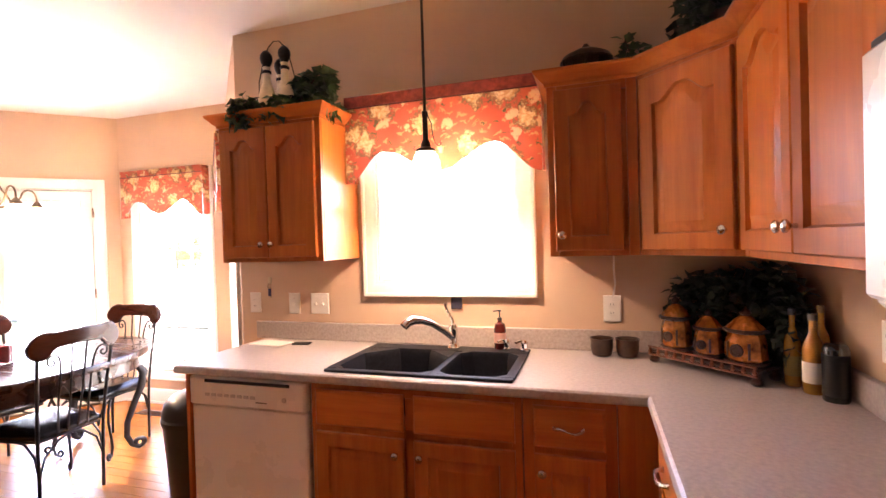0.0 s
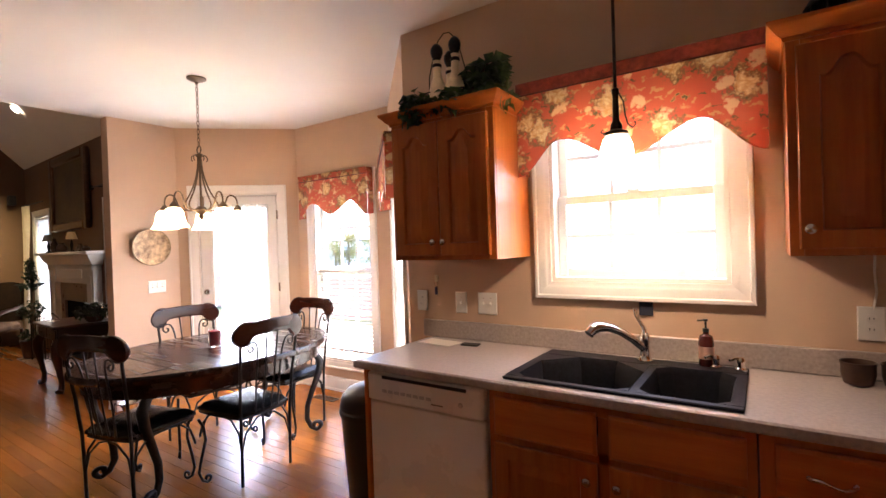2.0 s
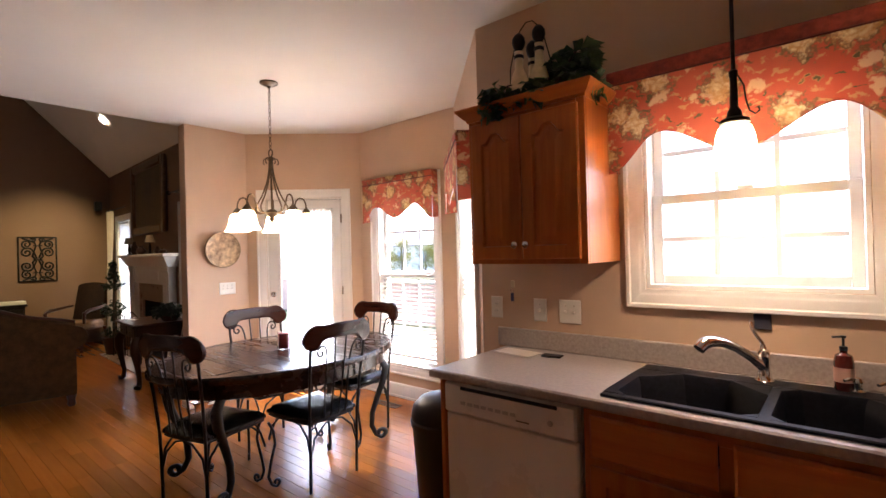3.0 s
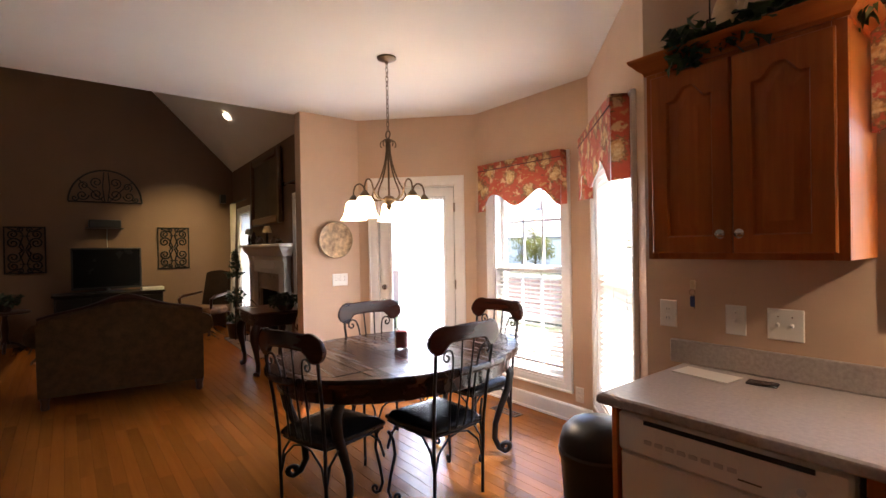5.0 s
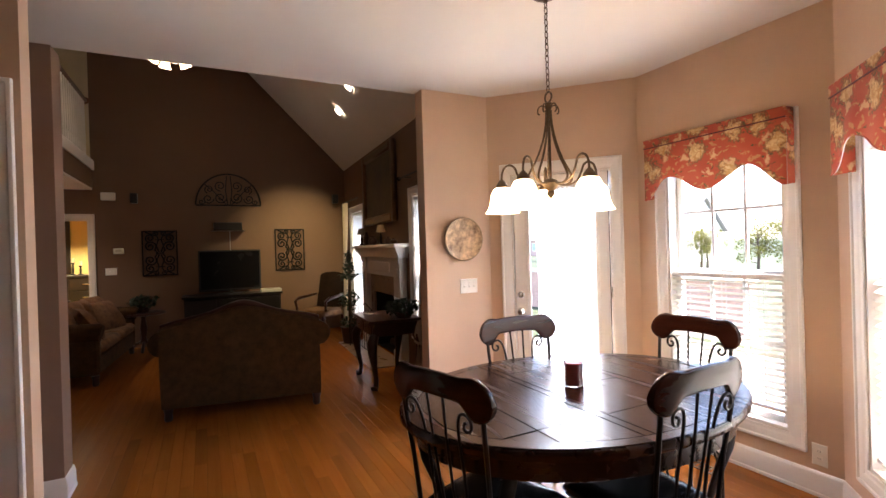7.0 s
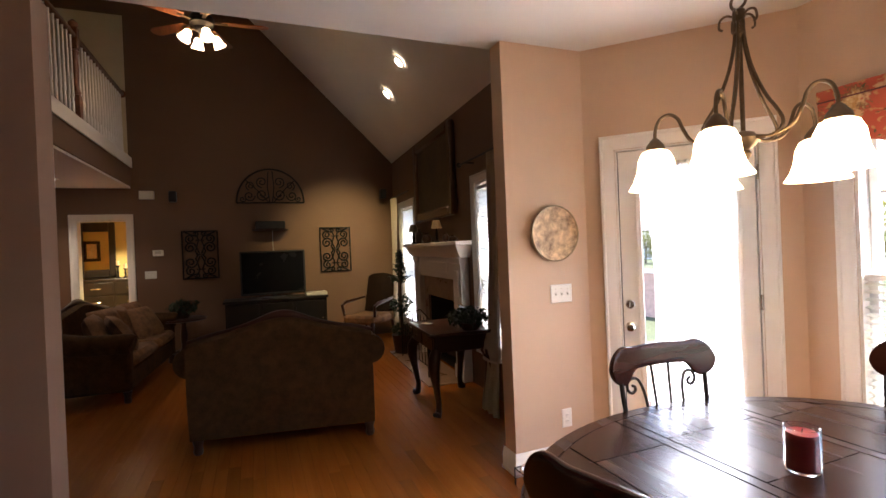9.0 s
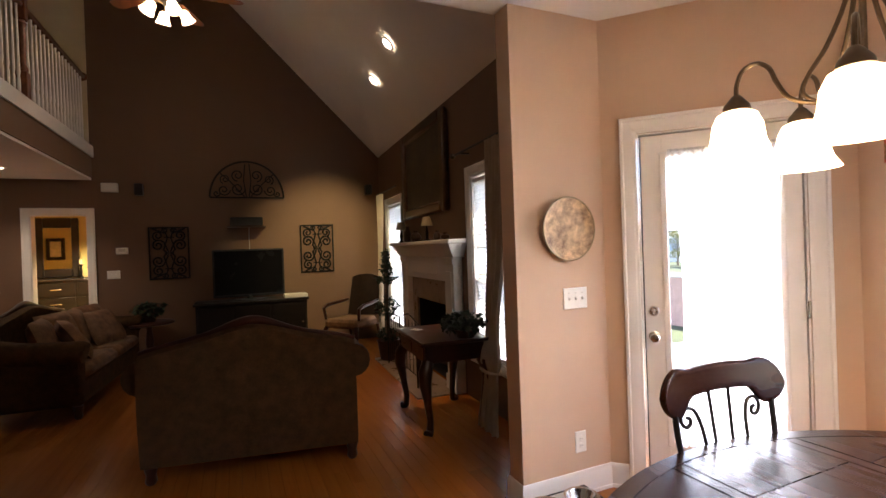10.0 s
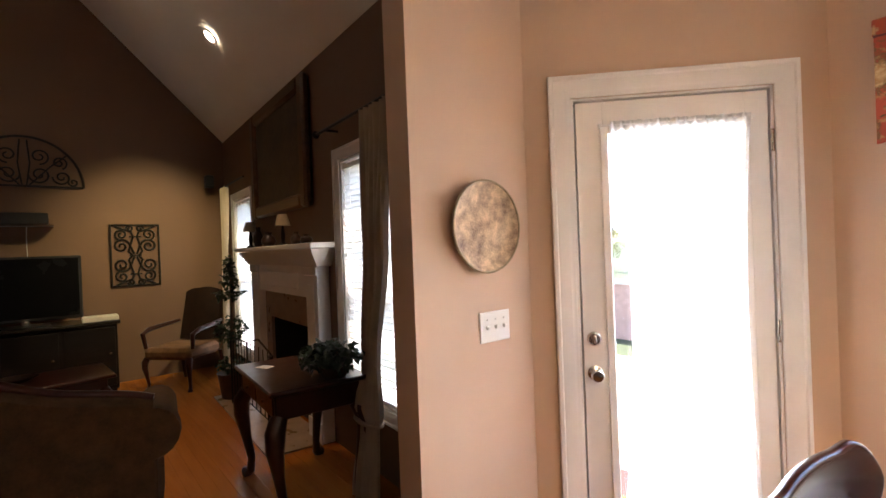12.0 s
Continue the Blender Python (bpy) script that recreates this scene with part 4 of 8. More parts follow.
for x, s, hh in ((-0.146, 0.90, 0.225), (-0.004, 0.78, 0.185), (0.140, 1.0, 0.205)):
    cn = thing("canister", "amber and brown glazed house-shaped ceramic canister", "canister", tray_m @ pose(x, 0, 0.0585), group="canisters on the rack")
    k = hh / 0.21
    part("jar", eight_sided([(0.056 * s, 0.014 * k), (0.064 * s, 0.022 * k), (0.060 * s, 0.085 * k), (0.052 * s, 0.116 * k)]), AMBER, cn, smooth=25)
    part("foot_band", eight_sided([(0.054 * s, 0.0), (0.067 * s, 0.003 * k), (0.067 * s, 0.012 * k), (0.058 * s, 0.0135 * k)]), DARKCER, cn, "dark glazed foot", smooth=25)
    part("band", eight_sided([(0.052 * s, 0.1165 * k), (0.068 * s, 0.120 * k), (0.070 * s, 0.128 * k), (0.062 * s, 0.132 * k)]), DARKCER, cn, "dark glazed eave", smooth=25)
    part("lid", eight_sided([(0.060 * s, 0.1325 * k), (0.052 * s, 0.142 * k), (0.030 * s, 0.168 * k), (0.014 * s, 0.180 * k)]), AMBER, cn, "amber glazed lid", smooth=25)
    part("lid_knob", Geo().lathe([(0.010 * s, 0.1805 * k), (0.018 * s, 0.188 * k), (0.017 * s, 0.197 * k), (0.007 * s, 0.206 * k), (0, 0.212 * k)], 12), DARKCER, cn)
    for a in (-38, 0, 38):
        part("corner_post", Geo(pose(0, 0, 0, 0, 0, a)).box((-0.004, -0.0665 * s, 0.024 * k), (0.004, -0.060 * s, 0.084 * k), 0.001) if a else Geo().lathe([(0.024 * s, -0.004), (0.024 * s, 0.004), (0.016 * s, 0.006), (0.015 * s, 0.003), (0.006, 0.008), (0, 0.008)], 12, pose(0, -0.062 * s, 0.055 * k, 90)), DARKCER, cn)


def leaves_geo(blobs, n, size, seed, droop=0.3):
    """Many small pointed leaves, strewn through soft blobs (x, y, z, rx, ry, rz)."""
    rng = random.Random(seed)
    g = Geo()
    for _ in range(n):
        bx, by, bz, rx, ry, rz = rng.choice(blobs)
        while True:
            p = [rng.uniform(-1, 1) for _ in range(3)]
            if 0.15 < sum(c * c for c in p) < 1:
                break
        o = Vector((bx + p[0] * rx, by + p[1] * ry, bz + p[2] * rz))
        s = size * rng.uniform(0.6, 1.25)
        m = Matrix.Translation(o) @ Euler((rng.uniform(-0.9, 0.9), rng.uniform(-0.9, 0.9) + droop, rng.uniform(0, 6.28))).to_matrix().to_4x4()
        vs = [(0, 0, 0), (s * 0.38, s * 0.42, s * 0.10), (s * 0.62, s * 0.20, s * 0.06), (s, 0, -s * 0.12), (s * 0.62, -s * 0.20, s * 0.06), (s * 0.38, -s * 0.42, s * 0.10), (s * 0.5, 0, 0)]
        g.put(vs, [(0, 6, 1), (1, 6, 2), (2, 6, 3), (3, 6, 4), (4, 6, 5), (5, 6, 0)], m)
    return g


def plant(name, label, blobs, n, size, seed, m=None, material=None, stems=()):
    t = thing(name, label, "plant", m)
    part("leaves", leaves_geo(blobs, n, size, seed), material or LEAF, t, smooth=0, fix=False)
    if stems:
        g = Geo()
        for s in stems:
            g.tube(s, 0.004, 6)
        part("stems", g, BARK, t)
    return t


POT = mat("dark_clay", (0.07, 0.035, 0.02), 0.7, vary=0.3, scale=14, bump=0.1)
pl = plant("corner_plant", "dark green silk plant in the worktop corner", [(-0.02, 0.0, 0.26, 0.16, 0.12, 0.15), (0.07, -0.08, 0.28, 0.11, 0.15, 0.14), (-0.16, 0.05, 0.24, 0.12, 0.07, 0.14), (0.09, -0.16, 0.18, 0.08, 0.12, 0.13)], 1250, 0.058, 3, pose(0.69, 2.39, 0.912), LEAFDARK, [[(0, 0, 0.08), (0.02, 0.01, 0.3)], [(0, 0, 0.08), (-0.08, 0.0, 0.28)], [(0, 0, 0.08), (0.1, -0.03, 0.3)]])
part("pot", Geo().lathe([(0.06, 0), (0.075, 0.10), (0.08, 0.10), (0.07, 0.09), (0, 0.085)], 18), POT, pl)

GREENGL = mat("dark_bottle_glass", (0.010, 0.012, 0.016), 0.1, vary=0.1, bump=0.0, coat=0.8)
OLIVEPAPER = mat("olive_label", (0.22, 0.16, 0.03), 0.6, vary=0.2, scale=30)
OIL = mat("golden_oil", (0.33, 0.17, 0.025), 0.12, vary=0.1, bump=0.0, coat=0.8)
for x, y, r, h, mt, lb in ((0.768, 2.135, 0.026, 0.27, OIL, "slim golden oil bottle with a dark cap"), (0.800, 2.055, 0.031, 0.265, OIL, "clear bottle of golden oil with label"), (0.842, 2.105, 0.026, 0.285, OIL, "tall oil bottle with a brass cap")):
    bt = thing("bottle", lb, "bottle", pose(x, y, 0.912), group="bottles on the worktop")
    part("glass", Geo().lathe([(r * 0.9, 0), (r, 0.006), (r, h * 0.56), (r * 0.8, h * 0.66), (r * 0.38, h * 0.76), (r * 0.36, h * 0.93), (r * 0.42, h * 0.94), (0, h * 0.94)], 18), mt, bt)
    part("cap", Geo().lathe([(r * 0.46, h * 0.92), (r * 0.46, h), (r * 0.3, h * 1.01), (0, h * 1.01)], 14), BRONZE if "brass" in lb else BLACKP, bt)
    part("label_band", Geo().lathe([(r * 1.012, h * 0.14), (r * 1.012, h * 0.40)], 18), PAPER if "label" in lb else OLIVEPAPER, bt, "paper label")
bt = thing("dark_bottle", "squat black bottle with a short shoulder", "bottle", pose(0.832, 1.978, 0.912), group="bottles on the worktop")
part("glass", Geo().lathe([(0.033, 0), (0.036, 0.005), (0.036, 0.165), (0.030, 0.180), (0.024, 0.184), (0.0, 0.184)], 20), GREENGL, bt)
part("label_band", Geo().lathe([(0.0364, 0.02), (0.0364, 0.15)], 20), BLACKP, bt, "black paper label")


def wall_plate(name, label, m, w, h, toggles=1, outlet=False):
    """A cover plate: x across, z up, the wall at y = 0, front towards -y."""
    t = thing(name, label, "outlet" if outlet else "switch", m)
    part("cover", loops_geo([[(-w / 2 + i, y, -h / 2 + i), (-w / 2 + i, y, h / 2 - i), (w / 2 - i, y, h / 2 - i), (w / 2 - i, y, -h / 2 + i)] for i, y in ((0, -0.0005), (0, -0.004), (0.004, -0.0065), (0.006, -0.0065))]), SWITCH, t, smooth=25)
    for i in range(toggles):
        x = (i - (toggles - 1) / 2) * 0.046
        if outlet:
            for z in (-0.02, 0.02):
                s = part("socket", Geo(pose(x, -0.006, z, 90)).lathe([(0.0165, 0), (0.0165, 0.002), (0.014, 0.0025), (0, 0.0025)], 16), SWITCH, t)
                part("slots", Geo().box((x - 0.007, -0.0095, z - 0.004), (x - 0.005, -0.0087, z + 0.004)).box((x + 0.005, -0.0095, z - 0.004), (x + 0.007, -0.0087, z + 0.004)), BLACKP, s)
        else:
            part("toggle", Geo(pose(x, -0.006, 0, 25)).box((-0.005, -0.012, -0.006), (0.005, 0.002, 0.008), 0.002), SWITCH, t)
            part("screw", Geo(pose(x, -0.0065, 0.03, 90)).lathe([(0.003, 0), (0.003, 0.001), (0, 0.0012)], 8), NICKEL, t)
    return t


wall_plate("phone_jack", "white wall plate with a round socket", pose(-1.845, SINK_Y, 1.122), 0.075, 0.12, 1, True)
wall_plate("light_switch", "white single wall switch plate", pose(-1.57, SINK_Y, 1.120), 0.075, 0.12, 1)
wall_plate("light_switch", "white double wall switch plate", pose(-1.40, SINK_Y, 1.120), 0.118, 0.12, 2)
wall_plate("outlet", "white wall outlet below the corner cabinets", pose(0.187, SINK_Y, 1.114), 0.08, 0.125, 1, True)
wall_plate("outlet", "white wall outlet on the side wall", pose(RIGHT_X, 1.80, 1.13, 0, 0, -90), 0.118, 0.12, 2, True)
single("under_cabinet_cord", Geo().tube([(0.20, 2.557, 1.378), (0.198, 2.558, 1.30), (0.203, 2.558, 1.23), (0.192, 2.557, 1.17)], 0.004, 6), SWITCH, "white cord hanging from the cabinet to the outlet", "cord")
single("felt_tab", Geo().box((-0.61, 2.556, 1.10), (-0.55, 2.5645, 1.162), 0.003), mat("navy_cloth", (0.012, 0.014, 0.03), 0.8), "small dark blue cloth tab on the wall", "cloth tab")
ky = thing("key_hook", "small hook with keys on a blue tag", "keys", pose(-1.735, SINK_Y, 1.235))
part("hook", Geo().box((-0.012, -0.012, 0.0), (0.012, -0.0005, 0.04), 0.004), CREAM, ky)
part("ring", Geo(pose(0, -0.014, -0.012, 90)).tube([(0.012 * math.cos(a * 0.5236), 0.012 * math.sin(a * 0.5236), 0) for a in range(12)], 0.0015, 6, closed=True), NICKEL, ky)
part("tag", Geo().box((-0.010, -0.018, -0.075), (0.010, -0.010, -0.028), 0.004), mat("blue_tag", (0.03, 0.035, 0.12), 0.4), ky, "dark blue key tag")
part("key", Geo().box((0.004, -0.012, -0.085), (0.010, -0.010, -0.025), 0.0005), NICKEL, ky)

# things on top of the cabinets
CREAMCER = mat("cream_ceramic", (0.72, 0.56, 0.33), 0.4, vary=0.2, scale=18, bump=0.05)
TOPZ = 2.137
br = thing("bottle_holder", "black wire holder with cream bottles and dark stoppers", "bottle holder", pose(-1.435, 2.28, TOPZ - 0.047, 0, 0, 12))
g = Geo()
g.tube([(-0.10, -0.04, 0.004), (0.10, -0.04, 0.004), (0.10, 0.055, 0.004), (-0.10, 0.055, 0.004)], 0.004, 6, closed=True)
g.tube([(-0.10, -0.04, 0.13), (0.10, -0.04, 0.13), (0.10, 0.055, 0.13), (-0.10, 0.055, 0.13)], 0.003, 6, closed=True)
for x, y in ((-0.10, -0.04), (0.10, -0.04), (0.10, 0.055), (-0.10, 0.055)):
    g.tube([(x, y, 0.004), (x, y, 0.13)], 0.003, 6)
g.tube([(-0.10, 0.01, 0.004), (-0.10, 0.01, 0.22), (-0.07, 0.01, 0.34), (-0.045, 0.01, 0.40), (-0.015, 0.01, 0.432), (0.015, 0.01, 0.432), (0.045, 0.01, 0.40), (0.07, 0.01, 0.34), (0.10, 0.01, 0.22), (0.10, 0.01, 0.004)], 0.003, 6)
part("frame", g, IRON, br)
for x, y, k in ((-0.050, -0.005, 0.94), (0.048, -0.005, 1.0), (0.0, 0.050, 0.86)):
    part("bottle", Geo(pose(x, y, 0.0005)).lathe([(0.040, 0), (0.044, 0.005), (0.045, 0.14 * k), (0.036, 0.185 * k), (0.021, 0.225 * k), (0.018, 0.305 * k), (0.022, 0.31 * k), (0, 0.31 * k)], 18), CREAMCER, br, "cream glazed bottle")
    part("collar", Geo(pose(x, y, 0.0005)).lathe([(0.0195, 0.275 * k), (0.024, 0.279 * k), (0.024, 0.289 * k), (0.0195, 0.293 * k)], 14, closed=True), IRON, br, "dark neck ring")
    part("stopper", Geo(pose(x, y, 0.311 * k)).lathe([(0.014, 0), (0.017, 0.006), (0.026, 0.022), (0.032, 0.042), (0.030, 0.062), (0.018, 0.080), (0.006, 0.088), (0, 0.089)], 14), IRON, br, "dark carved stopper")
plant("ivy", "green ivy trailing over the cabinet top", [(-0.15, -0.12, 0.03, 0.08, 0.07, 0.06), (0.13, 0.02, 0.10, 0.11, 0.09, 0.12), (-0.02, -0.12, -0.02, 0.14, 0.04, 0.035), (0.28, -0.05, 0.00, 0.06, 0.07, 0.05), (-0.16, -0.13, -0.02, 0.06, 0.03, 0.05), (0.25, 0.02, 0.15, 0.035, 0.04, 0.05), (0.08, -0.10, 0.02, 0.08, 0.04, 0.05), (0.12, 0.05, 0.15, 0.08, 0.06, 0.08), (0.20, -0.02, 0.06, 0.08, 0.07, 0.07)], 820, 0.062, 11, pose(-1.42, 2.31, TOPZ), LEAF, [[(-0.2, -0.1, -0.04), (0, -0.1, 0.0), (0.2, 0.0, 0.1)], [(0, 0, -0.04), (0.2, 0.02, 0.2)]])
bk = thing("wire_basket", "dark metal lidded basket on the cabinet top", "basket", pose(0.10, 2.27, TOPZ - 0.047) @ Matrix.Diagonal((1.12, 1.12, 1.12, 1)))
part("bowl", Geo().lathe([(0.06, 0), (0.085, 0.03), (0.09, 0.05), (0.086, 0.05), (0.06, 0.01)], 20), IRON, bk)
g = Geo()
for i in range(12):
    a = i * math.pi / 6
    g.tube([(0.088 * math.cos(a), 0.088 * math.sin(a), 0.05), (0.092 * math.cos(a), 0.092 * math.sin(a), 0.085)], 0.003, 5)
g.tube([(0.092 * math.cos(i * math.pi / 10), 0.092 * math.sin(i * math.pi / 10), 0.086) for i in range(20)], 0.004, 6, closed=True)
part("wires", g, IRON, bk)
part("lid", Geo().lathe([(0.096, 0.088), (0.085, 0.105), (0.04, 0.128), (0.012, 0.132), (0.014, 0.142), (0.008, 0.152), (0, 0.153)], 20), IRON, bk)
plant("ivy_sprig", "small green ivy sprig on the cabinet top", [(0.0, -0.02, 0.02, 0.07, 0.05, 0.05), (-0.06, 0, 0.07, 0.02, 0.02, 0.05), (0.16, -0.04, 0.0, 0.09, 0.05, 0.04)], 80, 0.05, 13, pose(0.31, 2.24, TOPZ), LEAF, [[(0, 0, -0.03), (-0.06, 0, 0.1)]])
pt = plant("cabinet_top_plant", "dark trailing plant in a brown pot on the cabinets", [(-0.12, 0.0, 0.14, 0.10, 0.09, 0.14), (0.16, -0.1, 0.16, 0.16, 0.12, 0.13), (0.0, 0.06, 0.20, 0.12, 0.10, 0.1)], 420, 0.06, 17, pose(0.62, 2.16, TOPZ - 0.047), LEAFDARK, [[(0, 0, 0.1), (-0.12, 0, 0.26)], [(0, 0, 0.1), (0.2, -0.1, 0.3)]])
part("pot", Geo().lathe([(0.06, 0), (0.085, 0.15), (0.09, 0.16), (0.08, 0.155), (0, 0.14)], 18), POT, pt)

# pendant above the sink
PX, PY = -0.605, 2.22
pd = thing("pendant_lamp", "dark bronze pendant lamp with white glass shade", "pendant lamp", pose(PX, PY, 0))
part("canopy", Geo().lathe([(0.06, H - 0.0005), (0.06, H - 0.012), (0.03, H - 0.03), (0.008, H - 0.04), (0.008, H - 0.05)], 20), BRONZE, pd)
part("rod", Geo().tube([(0, 0, H - 0.045), (0, 0, 1.98)], 0.0065, 10), IRON, pd)
part("socket", Geo().lathe([(0.008, 2.05), (0.014, 2.045), (0.014, 2.03), (0.011, 2.02), (0.013, 1.92), (0.022, 1.905), (0.024, 1.885), (0.045, 1.875), (0.048, 1.862), (0.0, 1.862)], 16), IRON, pd)
g = Geo().tube([(0.012, 0, 2.03), (0.03, 0, 1.99), (0.035, 0, 1.94), (0.045, 0, 1.90), (0.062, 0, 1.885), (0.074, 0, 1.895), (0.070, 0, 1.908)], 0.003, 6)
g.tube([(-0.012, 0, 1.88), (-0.045, 0, 1.872), (-0.06, 0, 1.885), (-0.05, 0, 1.895)], 0.003, 6)
part("scroll", g, IRON, pd)
part("shade", Geo().lathe([(0.030, 1.861), (0.050, 1.850), (0.060, 1.820), (0.066, 1.770), (0.080, 1.725), (0.090, 1.712), (0.086, 1.712), (0.076, 1.726), (0.062, 1.772), (0.056, 1.820), (0.045, 1.846), (0.028, 1.857)], 28), SHADE, pd, "lit frosted glass shade")
bulb("pendant_bulb", (PX, PY, 1.76), 1.9)

# ---- windows, door and trim ----


def ring_geo(u0, u1, z0, z1, wl, wr, wb, wt, y0, y1, c=0.003):
    """A rectangular frame round an opening, as four butted bars."""
    g = Geo()
    g.box((u0 - wl, y0, z0 - wb), (u0, y1, z1 + wt), c).box((u1, y0, z0 - wb), (u1 + wr, y1, z1 + wt), c)
    g.box((u0, y0, z1), (u1, y1, z1 + wt), c)
    if wb > 0:
        g.box((u0, y0, z0 - wb), (u1, y1, z0), c)
    return g


def casing(parent, u0, u1, z0, z1, w=0.085, bottom=True):
    """Moulded casing boards on the room side (y < 0) round an opening."""
    zb = z0 - w if bottom else z0
    prof = [(0, 0), (0.0, -0.010), (0.010, -0.013), (0.022, -0.013), (0.030, -0.017), (w - 0.022, -0.017), (w - 0.016, -0.024), (w - 0.003, -0.024), (w, -0.020), (w, 0)]

    def bar(name, p, q, a, b):
        """p to q along the opening's edge; a, b: which way is out, and mitres."""
        g = Geo()
        P, Q, O = Vector(p), Vector(q), Vector(a)
        d = (Q - P).normalized()
        k = len(prof)
        for base, s in ((P, -1), (Q, 1)):
            for o, y in prof:
                off = base + O * o + d * (s * o if (b[0] if s < 0 else b[1]) else 0)
                g.v.append((off.x, y - 0.001, off.z))
        g.f = [(j, (j + 1) % k, k + (j + 1) % k, k + j) for j in range(k)] + [tuple(range(k))[::-1], tuple(range(k, 2 * k))]
        part(name, g, TRIM, parent, smooth=30)

    bar("casing", (u0, 0, z0), (u0, 0, z1), (-1, 0, 0), (bottom, True))
    bar("casing", (u1, 0, z0), (u1, 0, z1), (1, 0, 0), (bottom, True))
    bar("casing", (u0, 0, z1), (u1, 0, z1), (0, 0, 1), (True, True))
    if bottom:
        bar("casing", (u0, 0, z0), (u1, 0, z0), (0, 0, -1), (True, True))


def sash(parent, name, u0, u1, z0, z1, y, cols, rows, fr=0.04):
    s = part(name, ring_geo(u0 + fr, u1 - fr, z0 + fr, z1 - fr, fr, fr, fr, fr, y, y + 0.03, 0.004), VINYL, parent)
    a, b, c, d = u0 + fr, u1 - fr, z0 + fr, z1 - fr
    for i in range(1, cols):
        x = a + (b - a) * i / cols
        part("muntin", Geo().box((x - 0.011, y + 0.006, c), (x + 0.011, y + 0.024, d), 0.003), VINYL, s)
    for j in range(1, rows):
        z = c + (d - c) * j / rows
        part("muntin", Geo().box((a, y + 0.0075, z - 0.011), (b, y + 0.0225, z + 0.011), 0.003), VINYL, s)
    p = part("pane", Geo().box((a - 0.004, y + 0.013, c - 0.004), (b + 0.004, y + 0.017, d + 0.004)), PANE, s, "clear window glass", smooth=0)
    p.visible_shadow = False


def window(name, label, m, u0, u1, z0, z1, meet, thick, cols=3, rows=2, fr=0.042):
    w = thing(name, label, "window", m, kind="structure")
    casing(w, u0, u1, z0, z1)
    e = 0.002
    part("jamb", ring_geo(u0 + 0.018, u1 - 0.018, z0 + 0.018, z1 - 0.018, 0.018 - e, 0.018 - e, 0.018 - e, 0.018 - e, -0.0005, thick - 0.004, 0.0), TRIM, w, smooth=0)
    sash(w, "lower_sash", u0 + 0.02, u1 - 0.02, z0 + 0.02, meet + 0.02, 0.055, cols, rows, fr)
    sash(w, "upper_sash", u0 + 0.02, u1 - 0.02, meet - 0.02, z1 - 0.02, 0.088, cols, rows, fr)
    part("sash_lock", Geo().box(((u0 + u1) / 2 - 0.03, 0.045, meet + 0.0205), ((u0 + u1) / 2 + 0.03, 0.075, meet + 0.035), 0.004), VINYL, w)
    return w


mS, _ = along(E, (RIGHT_X, SINK_Y))
window("window_1", "white double-hung window with moulded casing above the sink", mS, 0.926, 1.704, 1.250, 2.12, 1.655, 0.16)
mW1, _ = along(C, D)
window("window_2", "tall white double-hung bay window", mW1, 0.25, 1.045, 0.315, 2.12, 1.235, 0.16)
mW2, _ = along(D, E)
window("window_3", "tall white double-hung bay window with blinds", mW2, 0.27, 1.27, 0.315, 2.12, 1.235, 0.16)


def blind(label, m, u0, u1, z0, z1, tilt, y=0.026, pitch=0.040):
    """A blind of white slats hung inside a window's jambs."""
    t = thing("window_blind", label, "blind", m)
    part("head_rail", Geo().box((u0, y - 0.02, z1), (u1, y + 0.02, z1 + 0.035), 0.004), VINYL, t)
    n = int((z1 - z0) / pitch)
    hw = 0.022
    sl = mesh_of("slat", Geo().sheet(lambda a, b: (u0 + (u1 - u0) * a, (b - 0.5) * 2 * hw, -0.003 * (2 * b - 1) ** 2), 1, 4).sheet(lambda a, b: (u0 + (u1 - u0) * a, (b - 0.5) * 2 * hw, -0.0015 - 0.003 * (2 * b - 1) ** 2), 1, 4), SLAT, 60, False)
    for i in range(n):
        part("slat", sl, SLAT, t, m=pose(0, y, z1 - 0.015 - i * pitch, tilt))
    part("bottom_rail", Geo().box((u0, y - 0.018, z0 - 0.02), (u1, y + 0.018, z0), 0.003), VINYL, t)
    for f in (0.15, 0.5, 0.85):
        u = u0 + (u1 - u0) * f
        part("ladder_cord", Geo().tube([(u, y - 0.023, z0), (u, y - 0.023, z1)], 0.0012, 5).tube([(u, y + 0.023, z0), (u, y + 0.023, z1)], 0.0012, 5), VINYL, t)
    return t


blind("white slatted blind lowered over the lower sash", mW1, 0.272, 1.023, 0.43, 1.20, 14)
blind("white slatted blind lowered over the whole window", mW2, 0.315, 1.246, 0.40, 2.055, 36)


BANDRED = mat("deep_red_floral", (0.30, 0.05, 0.03), 0.85, vary=0.55, scale=14, fine=60, bump=0.05, sheen=0.2, tint=(0.20, 0.022, 0.014))


